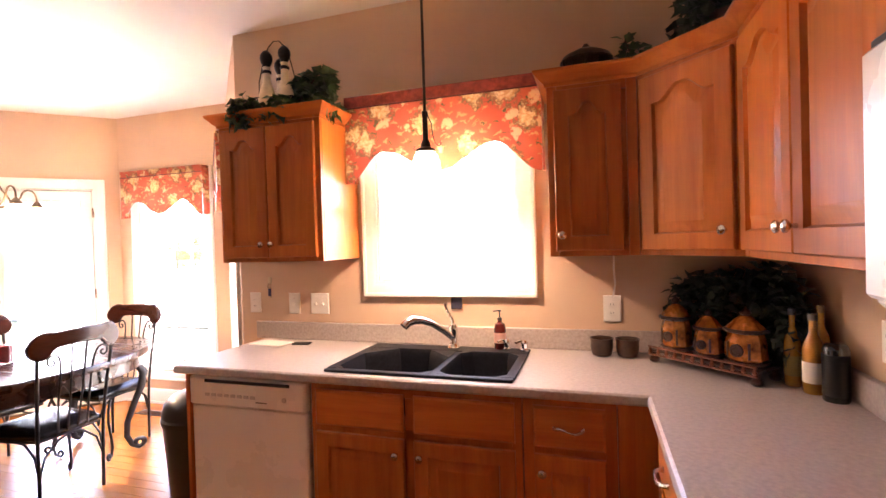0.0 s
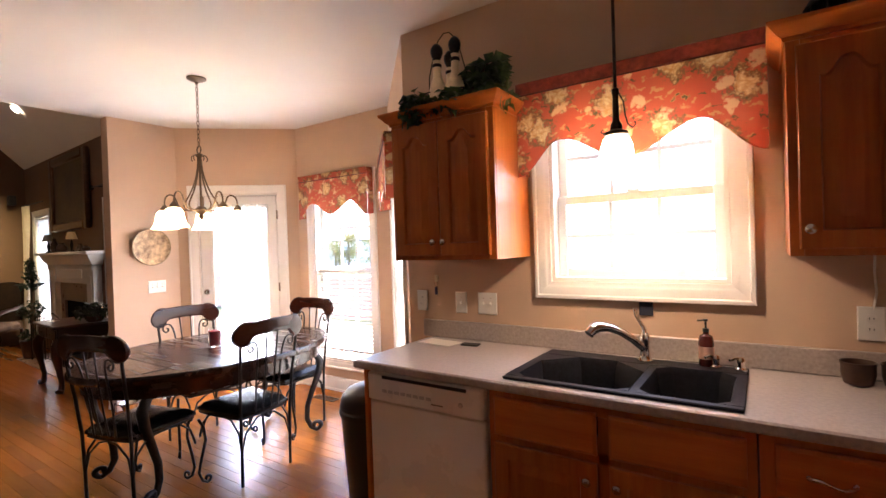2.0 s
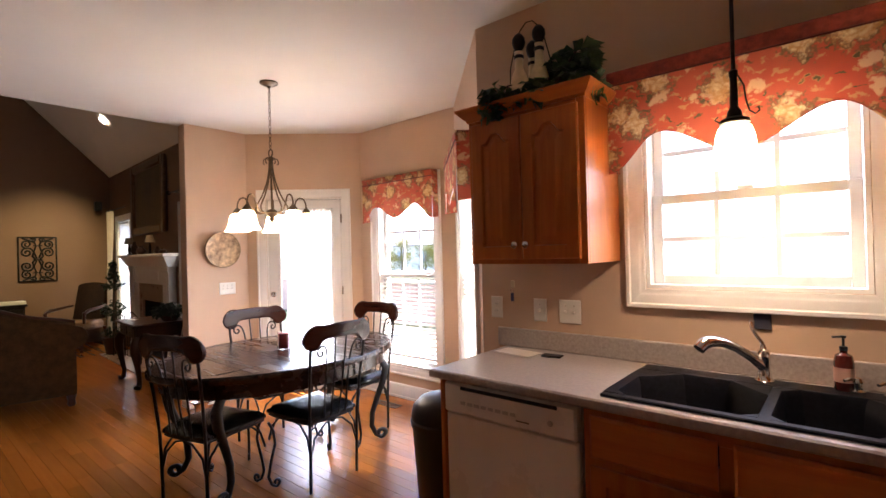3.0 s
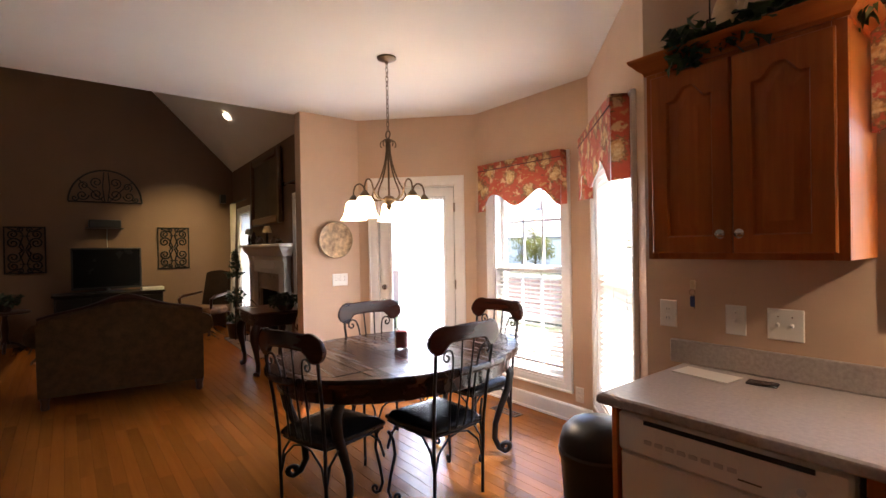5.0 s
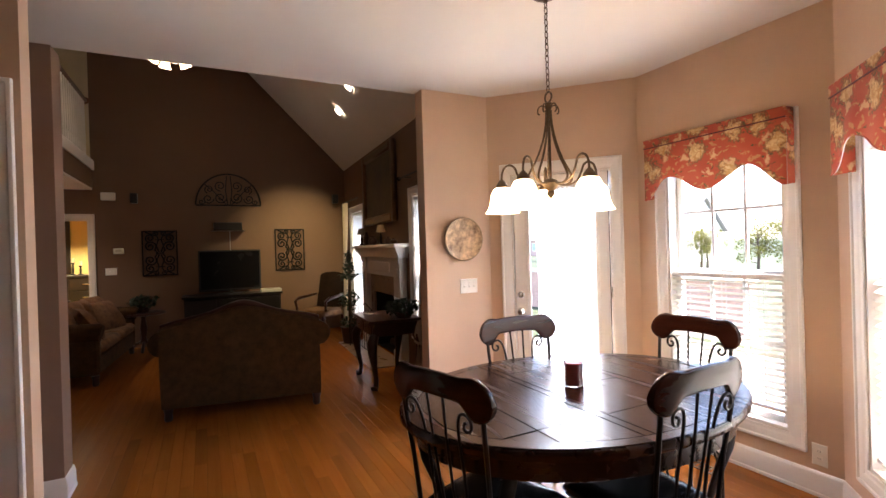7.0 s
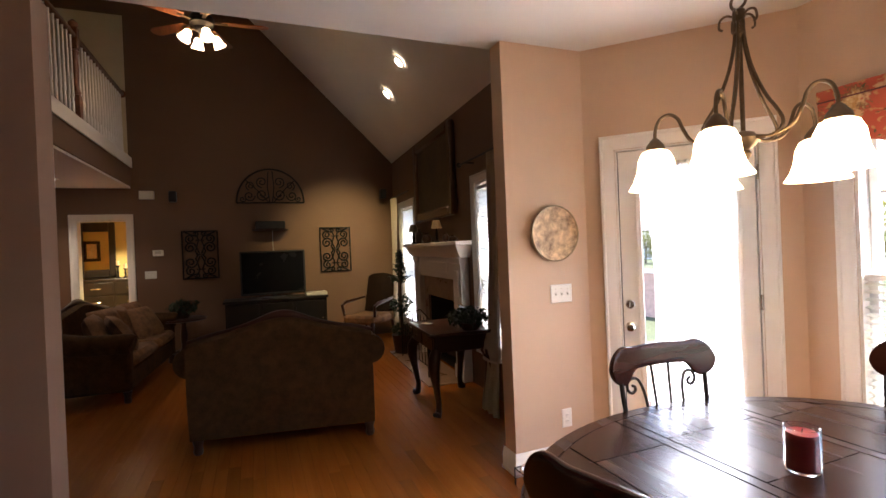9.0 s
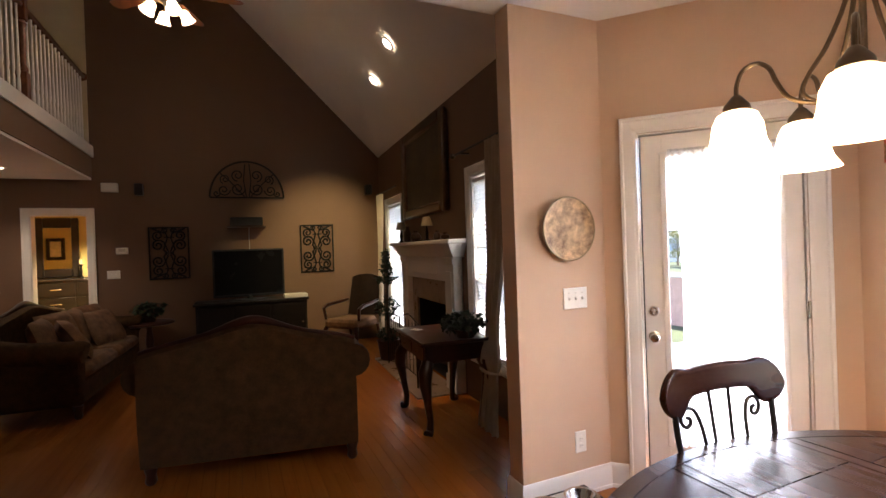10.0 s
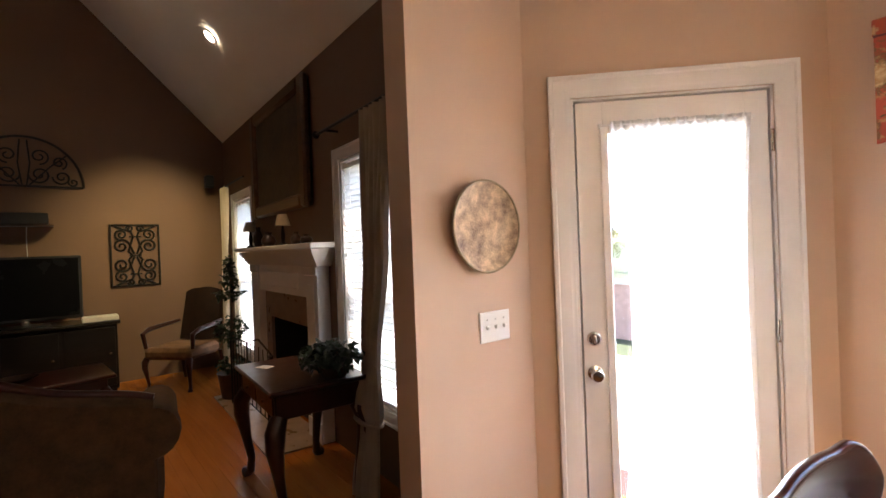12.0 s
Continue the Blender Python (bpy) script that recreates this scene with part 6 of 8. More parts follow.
for k in range(5):
    ang = 72 * k + 3.4
    m5 = pose(0, 0, 0, 0, 0, ang)
    g = Geo(m5)
    g.tube(rounded([(0.012, 0, 2.165), (0.034, 0, 2.175), (0.052, 0, 2.165), (0.056, 0, 2.14), (0.046, 0, 2.13)]), 0.004, 6)
    part("top_curl", g, BRONZE, cl)
    part("stay", Geo(m5).tube(rounded([(0.012, 0, 2.15), (0.016, 0, 2.08), (0.035, 0, 1.99), (0.070, 0, 1.90), (0.105, 0, 1.84), (0.12, 0, 1.80), (0.105, 0, 1.775), (0.07, 0, 1.765), (0.03, 0, 1.772)]), 0.0055, 7), BRONZE, cl)
    arm = part("arm", Geo(m5).tube(rounded([(0.03, 0, 1.775), (0.09, 0, 1.765), (0.145, 0, 1.785), (0.172, 0, 1.830), (0.187, 0, 1.868), (0.213, 0, 1.886), (0.243, 0, 1.874), (0.258, 0, 1.838), (0.26, 0, 1.795)]), 0.0058, 8), BRONZE, cl)
    ms = m5 @ pose(0.26, 0, 0)
    part("socket_cup", Geo(ms).lathe([(0.008, 1.812), (0.014, 1.806), (0.030, 1.785), (0.034, 1.770), (0.0, 1.770)], 16), BRONZE, arm)
    part("shade", Geo(ms).lathe([(0.030, 1.769), (0.045, 1.762), (0.058, 1.735), (0.063, 1.695), (0.074, 1.662), (0.092, 1.634), (0.089, 1.633), (0.071, 1.661), (0.060, 1.694), (0.054, 1.733), (0.042, 1.758), (0.026, 1.765)], 26), SHADE, arm, "lit alabaster glass shade")
    q = Matrix.Translation((CX, CY, 0)) @ ms @ Vector((0, 0, 1.665))
    bulb("chandelier_bulb", q, 0.6)

# ---- by the wall ----
tc = thing("trash_can", "black plastic swing-lid trash can beside the cabinets", "trash can", pose(-2.0, 2.24, 0))
part("bin", Geo().lathe([(0.125, 0.0), (0.13, 0.008), (0.165, 0.52), (0.168, 0.53), (0.160, 0.53), (0.125, 0.012), (0, 0.012)], 28), BLACKP, tc)
part("collar", Geo().lathe([(0.172, 0.520), (0.174, 0.545), (0.166, 0.556), (0.158, 0.548), (0.160, 0.520)], 28, closed=True), BLACKP, tc)
part("lid", Geo().lathe([(0.166, 0.550), (0.168, 0.575), (0.155, 0.625), (0.120, 0.662), (0.065, 0.682), (0.0, 0.688)], 28), BLACKP, tc, "domed black lid")
vt = thing("floor_vent", "brown metal floor register before the bay window", "vent", pose(-3.69, 3.40, 0.0005))
part("frame", ring_geo(-0.135, 0.135, -0.035, 0.035, 0.015, 0.015, 0.015, 0.015, 0, 0.005, 0.001), BRONZE, vt, m=pose(0, 0, 0.005, -90))
for i in range(9):
    part("louvre", Geo().box((-0.13 + i * 0.031, -0.035, 0.0), (-0.116 + i * 0.031, 0.035, 0.004), 0.001), BRONZE, vt)
bs_ = thing("pet_bowl_stand", "black wire stand with two steel pet bowls", "pet bowls", pose(-4.98, 2.33, 0, 0, 0, 90))
g = Geo()
for x in (-0.11, 0.11):
    g.tube([(x + 0.085 * math.cos(a * math.pi / 10), 0.085 * math.sin(a * math.pi / 10), 0.10) for a in range(20)], 0.004, 6, closed=True)
for x in (-0.2, 0.2):
    g.tube([(x, -0.09, 0.0), (x, -0.09, 0.1), (x, 0.09, 0.1), (x, 0.09, 0.0)], 0.004, 6)
for y in (-0.09, 0.09):
    g.tube([(-0.2, y, 0.1), (0.2, y, 0.1)], 0.004, 6)
part("stand", g, IRON, bs_)
for x in (-0.11, 0.11):
    part("bowl", Geo(pose(x, 0, 0)).lathe([(0.055, 0.045), (0.075, 0.085), (0.082, 0.106), (0.094, 0.108), (0.094, 0.104), (0.08, 0.102), (0.072, 0.085), (0.05, 0.05), (0, 0.05)], 24), CHROME, bs_, "polished steel bowl")

# ---- great room: windows, curtains, fireplace ----
window("window_4", "tall white window beside the fireplace", mF, 0.53, 1.30, 0.30, 2.13, 1.20, 0.16)
window("window_5", "tall white window beside the fireplace, partly curtained", mF, 3.70, 4.60, 0.45, 2.10, 1.20, 0.16)
blind("white slatted blind, closed", mF, 0.552, 1.278, 0.345, 2.06, -70)
blind("white slatted blind, closed", mF, 3.722, 4.578, 0.492, 2.03, -70)


def drape(label, m, top, pts, width, seed):
    """A gathered curtain panel: pts are (z, shift along the wall, gather, off the wall)."""
    t = thing("curtain", label, "curtain", m)

    def fn(a, b):
        z = top * (1 - b) + 0.01 * b
        for (za, ua, ga, oa), (zb, ub, gb, ob) in zip(pts, pts[1:]):
            if zb <= z <= za:
                q = (za - z) / (za - zb)
                q = 0.5 - 0.5 * math.cos(math.pi * q)
                u, gth, off = ua + (ub - ua) * q, ga + (gb - ga) * q, oa + (ob - oa) * q
                break
        else:
            u, gth, off = pts[-1][1:]
        return (u + (a - 0.5) * width * gth, -off - 0.022 * math.sin(a * 38 + seed) * gth ** 0.5 - 0.008 * math.sin(a * 17 + 6 * b), z)

    part("cloth", Geo().sheet(fn, 70, 26), DRAPE, t, smooth=60)
    return t


dr1 = drape("taupe drape tied back beside the window", mF, 2.30, [(2.30, 4.45, 1.0, 0.10), (1.5, 4.42, 0.72, 0.12), (0.75, 4.40, 0.62, 0.17), (0.55, 4.44, 1.05, 0.22), (0.48, 4.42, 0.62, 0.20), (0.02, 4.42, 0.85, 0.24)], 0.36, 1)
part("rod", Geo().tube([(3.55, -0.10, 2.31), (4.75, -0.10, 2.31)], 0.011, 8).lathe([(0.011, 0), (0.028, 0.02), (0.02, 0.045), (0, 0.05)], 12, pose(3.55, -0.10, 2.31, 0, -90)).box((3.68, -0.10, 2.30), (3.70, -0.001, 2.315)), IRON, dr1)
part("tieback", Geo().tube([(4.40 + 0.14 * math.cos(a * math.pi / 8), -0.20 + 0.05 * math.sin(a * math.pi / 8), 0.47) for a in range(16)], 0.012, 8, closed=True), DRAPE, dr1)
dr2 = drape("taupe drape beside the far window", mF, 2.30, [(2.30, 0.45, 1.0, 0.10), (1.0, 0.43, 0.8, 0.12), (0.02, 0.43, 0.9, 0.13)], 0.26, 4)
part("rod", Geo().tube([(0.28, -0.10, 2.31), (1.42, -0.10, 2.31)], 0.011, 8), IRON, dr2)

fp = thing("fireplace", "white painted mantel with tan marble surround", "fireplace", mF)
for u0, u1 in ((1.60, 1.84), (3.20, 3.44)):
    p = part("pilaster", Geo().box((u0, -0.10, 0.0), (u1, -0.001, 1.34), 0.004), TRIM, fp)
    part("plinth", Geo().box((u0 - 0.012, -0.115, 0.0), (u1 + 0.012, -0.1005, 0.16), 0.004), TRIM, p)
    part("fluting", Geo().box((u0 + 0.05, -0.108, 0.24), (u1 - 0.05, -0.1005, 1.20), 0.006), TRIM, p)
    part("capital", Geo().box((u0 - 0.015, -0.118, 1.27), (u1 + 0.015, -0.1005, 1.34), 0.008), TRIM, p)
part("frieze", Geo().box((1.845, -0.085, 1.09), (3.195, -0.001, 1.34), 0.004), TRIM, fp)
part("frieze_panel", Geo().box((2.05, -0.093, 1.15), (2.99, -0.0855, 1.28), 0.005), TRIM, fp)
part("shelf", Geo().box((1.42, -0.215, 1.475), (3.62, -0.001, 1.52), 0.008), TRIM, fp)
part("shelf_moulding", Geo().sweep([(0, 1.341), (0.012, 1.341), (0.020, 1.365), (0.035, 1.385), (0.060, 1.43), (0.072, 1.455), (0.078, 1.4745), (0, 1.4745)], [(1.56, -0.002), (1.56, -0.105), (3.48, -0.105), (3.48, -0.002)]), TRIM, fp)
for x0, x1, z0_, z1_ in ((1.845, 2.02, 0.0, 1.088), (3.02, 3.195, 0.0, 1.088), (2.0205, 3.0195, 0.83, 1.088)):
    part("marble_slab", Geo().box((x0, -0.03, z0_), (x1, -0.001, z1_), 0.002), MARBLE, fp, "tan marble slab")
fb = Geo()
fb.sheet(lambda a, b: (2.02 + a * 1.0, 0.45, 0.83 * b), 1, 1).sheet(lambda a, b: (2.02 + 0.12 * a, 0.45 * a, 0.83 * b), 1, 1).sheet(lambda a, b: (3.02 - 0.12 * a, 0.45 * a, 0.83 * b), 1, 1).sheet(lambda a, b: (2.0 + 1.02 * a, 0.45 * b, 0.83), 1, 1).sheet(lambda a, b: (2.0 + 1.02 * a, 0.45 * b, 0.012), 1, 1)
part("firebox", fb, SOOT_SHADOW, fp, "sooty black firebox")
lg = Geo()
for i, (x, z) in enumerate(((2.3, 0.09), (2.45, 0.10), (2.38, 0.19))):
    lg.tube([(x, 0.15 + 0.03 * i, z), (x + 0.45, 0.18, z + 0.02)], 0.05, 8)
part("logs", lg, BARK, fp)
single("hearth", Geo(mF).box((1.55, -0.50, 0.002), (3.42, -0.032, 0.016), 0.003), MARBLE, "flush tan marble hearth", "hearth")
fs = thing("fire_screen", "black iron folding fire screen on the hearth", "fire screen", mF)
for x0, y0, x1, y1 in ((1.92, -0.40, 2.12, -0.30), (2.12, -0.30, 2.92, -0.30), (2.92, -0.30, 3.12, -0.40)):
    g = Geo().tube([(x0, y0, 0.02), (x0, y0, 0.62), ((x0 + x1) / 2, (y0 + y1) / 2, 0.70 if x1 - x0 > 0.5 else 0.64), (x1, y1, 0.62), (x1, y1, 0.02)], 0.009, 6)
    g.tube([(x0, y0, 0.05), (x1, y1, 0.05)], 0.006, 6)
    for k in range(1, 6):
        q = k / 6
        g.tube([(x0 + (x1 - x0) * q, y0 + (y1 - y0) * q, 0.05), (x0 + (x1 - x0) * q, y0 + (y1 - y0) * q, 0.63)], 0.004, 5)
    part("panel", g, IRON, fs)

CANVAS = mat("dark_canvas", (0.075, 0.05, 0.026), 0.5, vary=0.6, scale=2.2, fine=20, bump=0.05, tint=(0.035, 0.026, 0.015))
GILT = wood("dark_gilt_wood", (0.045, 0.02, 0.008), (0.12, 0.055, 0.02), 0.4, axis=0, grain=12)
pc = thing("framed_picture", "large dark landscape picture in a wide wooden frame", "picture", mF @ pose(2.40, -0.004, 1.82))
part("canvas", Geo().box((-0.66, -0.03, 0.12), (0.66, -0.012, 0.96), 0.0), CANVAS, pc)
for nm, lo, hi in (("frame_bar", (-0.79, -0.07, 0.0), (-0.66, 0, 1.08)), ("frame_bar", (0.66, -0.07, 0.0), (0.79, 0, 1.08)), ("frame_bar", (-0.6595, -0.07, 0.96), (0.6595, 0, 1.08)), ("frame_bar", (-0.6595, -0.07, 0.0), (0.6595, 0, 0.12))):
    part(nm, Geo().box(lo, hi, 0.022), GILT, pc)

# things on the mantel
SHADEC = mat("cream_shade", (0.42, 0.34, 0.22), 0.8, vary=0.1, scale=20)
for u, s in ((1.66, 1.0), (2.72, 0.9)):
    lm = thing("mantel_lamp", "small unlit lamp with a cream shade on the mantel", "lamp", mF @ pose(u, -0.11, 1.521), group="mantel lamps")
    part("base", Geo().lathe([(0.04 * s, 0), (0.042 * s, 0.01), (0.016 * s, 0.03), (0.022 * s, 0.09), (0.012 * s, 0.15), (0.008 * s, 0.19)], 14), IRON, lm)
    part("shade", Geo().lathe([(0.075 * s, 0.17), (0.045 * s, 0.27), (0.043 * s, 0.27), (0.073 * s, 0.17)], 18), SHADEC, lm)
for u, r, h in ((1.95, 0.05, 0.20), (2.30, 0.07, 0.13), (3.05, 0.045, 0.10), (3.28, 0.05, 0.07)):
    single("mantel_jar", Geo(mF @ pose(u, -0.11, 1.521)).lathe([(r * 0.6, 0), (r, h * 0.3), (r * 0.9, h * 0.6), (r * 0.4, h * 0.85), (r * 0.5, h), (0, h)], 16), DARKCER, "small dark ceramic jar on the mantel", "jar")

# ---- great room: the gable wall ----
mG = pose(FAR_X, 0, 0, 0, 0, 90)    # x along world y, room towards -y


def spiral(cx, cz, r, a0, turns, y=-0.012, n=20):
    return [(cx + r * (1 - 0.82 * i / n) * math.cos(a0 + turns * 6.2832 * i / n), y, cz + r * (1 - 0.82 * i / n) * math.sin(a0 + turns * 6.2832 * i / n)) for i in range(n + 1)]


def grille_rect(label, y0, y1, z0, z1):
    w, h = y1 - y0, z1 - z0
    t = thing("iron_wall_grille", label, "wall decor", mG @ pose((y0 + y1) / 2, 0, (z0 + z1) / 2), group="wall grilles")
    for lo, hi in (((-w / 2, -0.022, -h / 2), (-w / 2 + 0.022, -0.004, h / 2)), ((w / 2 - 0.022, -0.022, -h / 2), (w / 2, -0.004, h / 2)), ((-w / 2 + 0.022, -0.022, h / 2 - 0.022), (w / 2 - 0.022, -0.004, h / 2)), ((-w / 2 + 0.022, -0.022, -h / 2), (w / 2 - 0.022, -0.004, -h / 2 + 0.022))):
        part("frame_bar", Geo().box(lo, hi, 0.004), IRON, t)
    for sx in (-1, 1):
        for sz in (-1, 1):
            g = Geo().tube([(sx * 0.03, -0.012, 0.0), (sx * 0.07, -0.012, sz * 0.05)] + spiral(sx * w * 0.27, sz * h * 0.15, w * 0.17, math.pi if sx > 0 else 0, sx * -sz * 1.6), 0.013, 6)
            part("scroll", g, IRON, t)
            part("scroll", Geo().tube(spiral(sx * w * 0.27, sz * h * 0.335, w * 0.14, math.pi / 2 * -sz, sx * sz * 1.5), 0.012, 6), IRON, t)
            part("scroll", Geo().tube(spiral(sx * w * 0.10, sz * h * 0.43, w * 0.075, 0 if sx > 0 else math.pi, sx * sz * 1.3), 0.011, 6), IRON, t)
            part("scroll", Geo().tube([(sx * 0.012, -0.012, sz * h * 0.02), (sx * 0.05, -0.012, sz * h * 0.16), (sx * 0.02, -0.012, sz * h * 0.30), (sx * 0.04, -0.012, sz * h * 0.38), (sx * 0.12, -0.012, sz * h * 0.42), (sx * 0.20, -0.012, sz * h * 0.47)], 0.012, 6), IRON, t)
    for z in (-0.30, 0.0, 0.30):
        part("bar", Geo().tube([(-w * 0.12, -0.012, h * z), (w * 0.12, -0.012, h * z)], 0.008, 6), IRON, t)
    return t


grille_rect("black scrolled iron wall grille in the lamplight", 1.715, 2.229, 1.123, 1.870)
grille_rect("black scrolled iron wall grille in the shade", -0.306, 0.197, 1.130, 1.863)
ar = thing("iron_wall_arch", "half-round black scrolled iron wall decoration", "wall decor", mG @ pose(0.988, 0, 2.283))
AR, AH = 0.508, 0.535
part("arch_bar", Geo().tube([(AR * math.cos(math.pi * i / 30), -0.014, AH * math.sin(math.pi * i / 30)) for i in range(31)], 0.014, 6), IRON, ar)
part("base_bar", Geo().box((-AR, -0.024, -0.012), (AR, -0.006, 0.012), 0.003), IRON, ar)
for sx in (-1, 1):
    for cx, cz, r, a, tn in ((0.13, 0.13, 0.10, 3.14, 1.6), (0.13, 0.33, 0.09, -1.57, 1.5), (0.32, 0.11, 0.085, 3.14, 1.5), (0.30, 0.27, 0.075, -1.2, 1.4), (0.42, 0.06, 0.05, 2.6, 1.3)):
        part("scroll", Geo().tube([(sx * q[0], q[1], q[2]) for q in spiral(cx, cz, r, a, tn)], 0.010, 6), IRON, ar)
    part("ray", Geo().tube([(sx * 0.02, -0.012, 0.01), (sx * 0.05, -0.012, 0.25), (sx * 0.03, -0.012, 0.50)], 0.009, 6), IRON, ar)
    part("ray", Geo().tube([(sx * 0.04, -0.012, 0.01), (sx * 0.22, -0.012, 0.22), (sx * 0.37, -0.012, 0.36)], 0.009, 6), IRON, ar)

wall_plate("light_switch", "white double switch plate on the brown wall", mG @ pose(-0.72, 0, 1.228), 0.15, 0.11, 2)
th = thing("thermostat", "white thermostat on the brown wall", "thermostat", mG @ pose(-0.613, 0, 1.545))
part("case", Geo().box((-0.07, -0.03, -0.045), (0.07, -0.0005, 0.045), 0.006), SWITCH, th)
part("display", Geo().box((-0.04, -0.032, -0.01), (0.04, -0.0302, 0.028), 0.001), GREYP, th, "grey display")
single("door_chime", Geo(mG).box((-0.82, -0.06, 2.34), (-0.63, -0.0005, 2.46), 0.008), SWITCH, "white door chime box high on the wall", "door chime")
for y, z in ((-0.38, 2.37), (2.80, 2.42)):
    sp_ = thing("wall_speaker", "small black speaker on a wall bracket", "speaker", mG @ pose(y, 0, z), group="wall speakers")
    part("case", Geo().box((-0.05, -0.16, -0.08), (0.05, -0.05, 0.08), 0.012), BLACKP, sp_)
    part("bracket", Geo().tube([(0, -0.001, 0), (0, -0.06, 0)], 0.012, 8), BLACKP, sp_)
cs = thing("centre_speaker", "long black speaker on a small wall shelf", "speaker", mG @ pose(0.956, 0, 1.842))
part("case", Geo().box((-0.22, -0.20, 0.012), (0.22, -0.02, 0.14), 0.012), BLACKP, cs)
part("shelf", Geo().box((-0.26, -0.22, 0.0), (0.26, -0.0005, 0.011), 0.003), MAHOG, cs)
single("speaker_cord", Geo(mG).tube([(0.99, -0.012, 1.84), (0.985, -0.010, 1.70), (0.99, -0.010, 1.5)], 0.004, 5), GREYP, "pale cord hanging below the wall shelf", "cord")

mc = thing("media_console", "low black wooden television console", "console", mG @ pose(1.0, -0.30, 0))
part("body", Geo().box((-0.72, -0.24, 0.06), (0.72, 0.26, 0.76), 0.006), BLACKWOOD, mc)
part("top", Geo().box((-0.75, -0.27, 0.7605), (0.75, 0.28, 0.795), 0.008), BLACKWOOD, mc)
for x in (-0.48, 0.0, 0.48):
    d = part("door", Geo().box((x - 0.22, -0.258, 0.10), (x + 0.22, -0.241, 0.73), 0.006), BLACKWOOD, mc)
    part("knob", Geo(pose(x + 0.17, -0.258, 0.45, 90)).lathe([(0.008, 0), (0.014, 0.012), (0, 0.02)], 10), BRONZE, d)
part("plinth", Geo().box((-0.70, -0.22, 0.0), (0.70, 0.24, 0.0595)), BLACKWOOD, mc)
tv = thing("television", "large black flat television, switched off", "television", mG @ pose(0.965, -0.34, 0.7955))
part("panel", Geo().box((-0.472, -0.02, 0.05), (0.472, 0.04, 0.72), 0.012), BLACKP, tv)
part("screen", Geo().box((-0.445, -0.024, 0.085), (0.445, -0.0205, 0.695), 0.001), SCREEN, tv, "dark glossy screen")
part("stand", Geo().lathe([(0.20, 0.0), (0.20, 0.012), (0.04, 0.025), (0.03, 0.06)], 24), BLACKP, tv)
single("set_top_box", Geo(mG @ pose(1.58, -0.40, 0.7955)).box((-0.16, -0.12, 0), (0.16, 0.12, 0.05), 0.005), GREYP, "grey box on the console", "set-top box")

# ---- great room: furniture ----


def sofa(label, m, w, back=True):
    """A camel-back sofa: x across, y towards its back, z up, middle of the footprint at the origin."""
    t = thing("sofa", label, "sofa", m)
    d = 0.92

    def shell(a, b):
        s = a * 2 - 1
        top = 0.86 + 0.10 * math.exp(-(s / 0.42) ** 2) - 0.06 * s ** 4
        z = 0.12 + (top - 0.12) * b
        return (s * (w / 2 - 0.06), d / 2 - 0.02 + 0.03 * math.sin(b * 2.6) - 0.05 * (1 - b) * 0.0 + 0.010 * math.sin(s * 9) * b, z)

    g = Geo().sheet(shell, 40, 12)
    g.sheet(lambda a, b: (shell(a, b)[0] * 0.98, shell(a, b)[1] - 0.20 + 0.05 * b, shell(a, b)[2]), 40, 12)
    g.sheet(lambda a, b: (shell(a, 1)[0], shell(a, 1)[1] * (1 - b) + (shell(a, 1)[1] - 0.15) * b, shell(a, 1)[2] + 0.03 * math.sin(math.pi * b)), 40, 6)
    part("back", g, SOFA, t, smooth=50)
    part("crest_trim", Geo().tube([(shell(i / 40, 1)[0], shell(i / 40, 1)[1] - 0.07, shell(i / 40, 1)[2] + 0.030 + 0.012 * math.exp(-((i - 20) / 4) ** 2)) for i in range(41)], [0.020 + 0.016 * math.exp(-((i - 20) / 5) ** 2) for i in range(41)], 10), CHERRY, t, "carved cherry crest trim")
    part("base", Geo().box((-w / 2 + 0.10, -d / 2 + 0.06, 0.12), (w / 2 - 0.10, d / 2 - 0.10, 0.34), 0.02), SOFA, t)
    for s in (-1, 1):
        arm = Geo().box((s * (w / 2 - 0.17), -d / 2 + 0.05, 0.12), (s * (w / 2 - 0.055), d / 2 - 0.03, 0.58), 0.03)
        part("arm", arm, SOFA, t)
        part("arm_roll", Geo().tube([(s * (w / 2 - 0.08), -d / 2 + 0.02, 0.60), (s * (w / 2 - 0.08), -d / 2 + 0.04, 0.605), (s * (w / 2 - 0.075), 0, 0.62), (s * (w / 2 - 0.07), d / 2 - 0.10, 0.68), (s * (w / 2 - 0.07), d / 2 - 0.04, 0.685)], [0.085, 0.10, 0.105, 0.115, 0.11], 18), SOFA, t)
        part("seat_cushion", Geo().box((s * 0.01, -d / 2 + 0.02, 0.345), (s * (w / 2 - 0.18), d / 2 - 0.24, 0.48), 0.045), CUSHION, t)
        for y in (-d / 2 + 0.10, d / 2 - 0.08):
            part("foot", Geo(pose(s * (w / 2 - 0.10), y, 0)).lathe([(0.025, 0), (0.036, 0.02), (0.03, 0.06), (0.045, 0.12)], 12), MAHOG, t)
    return t


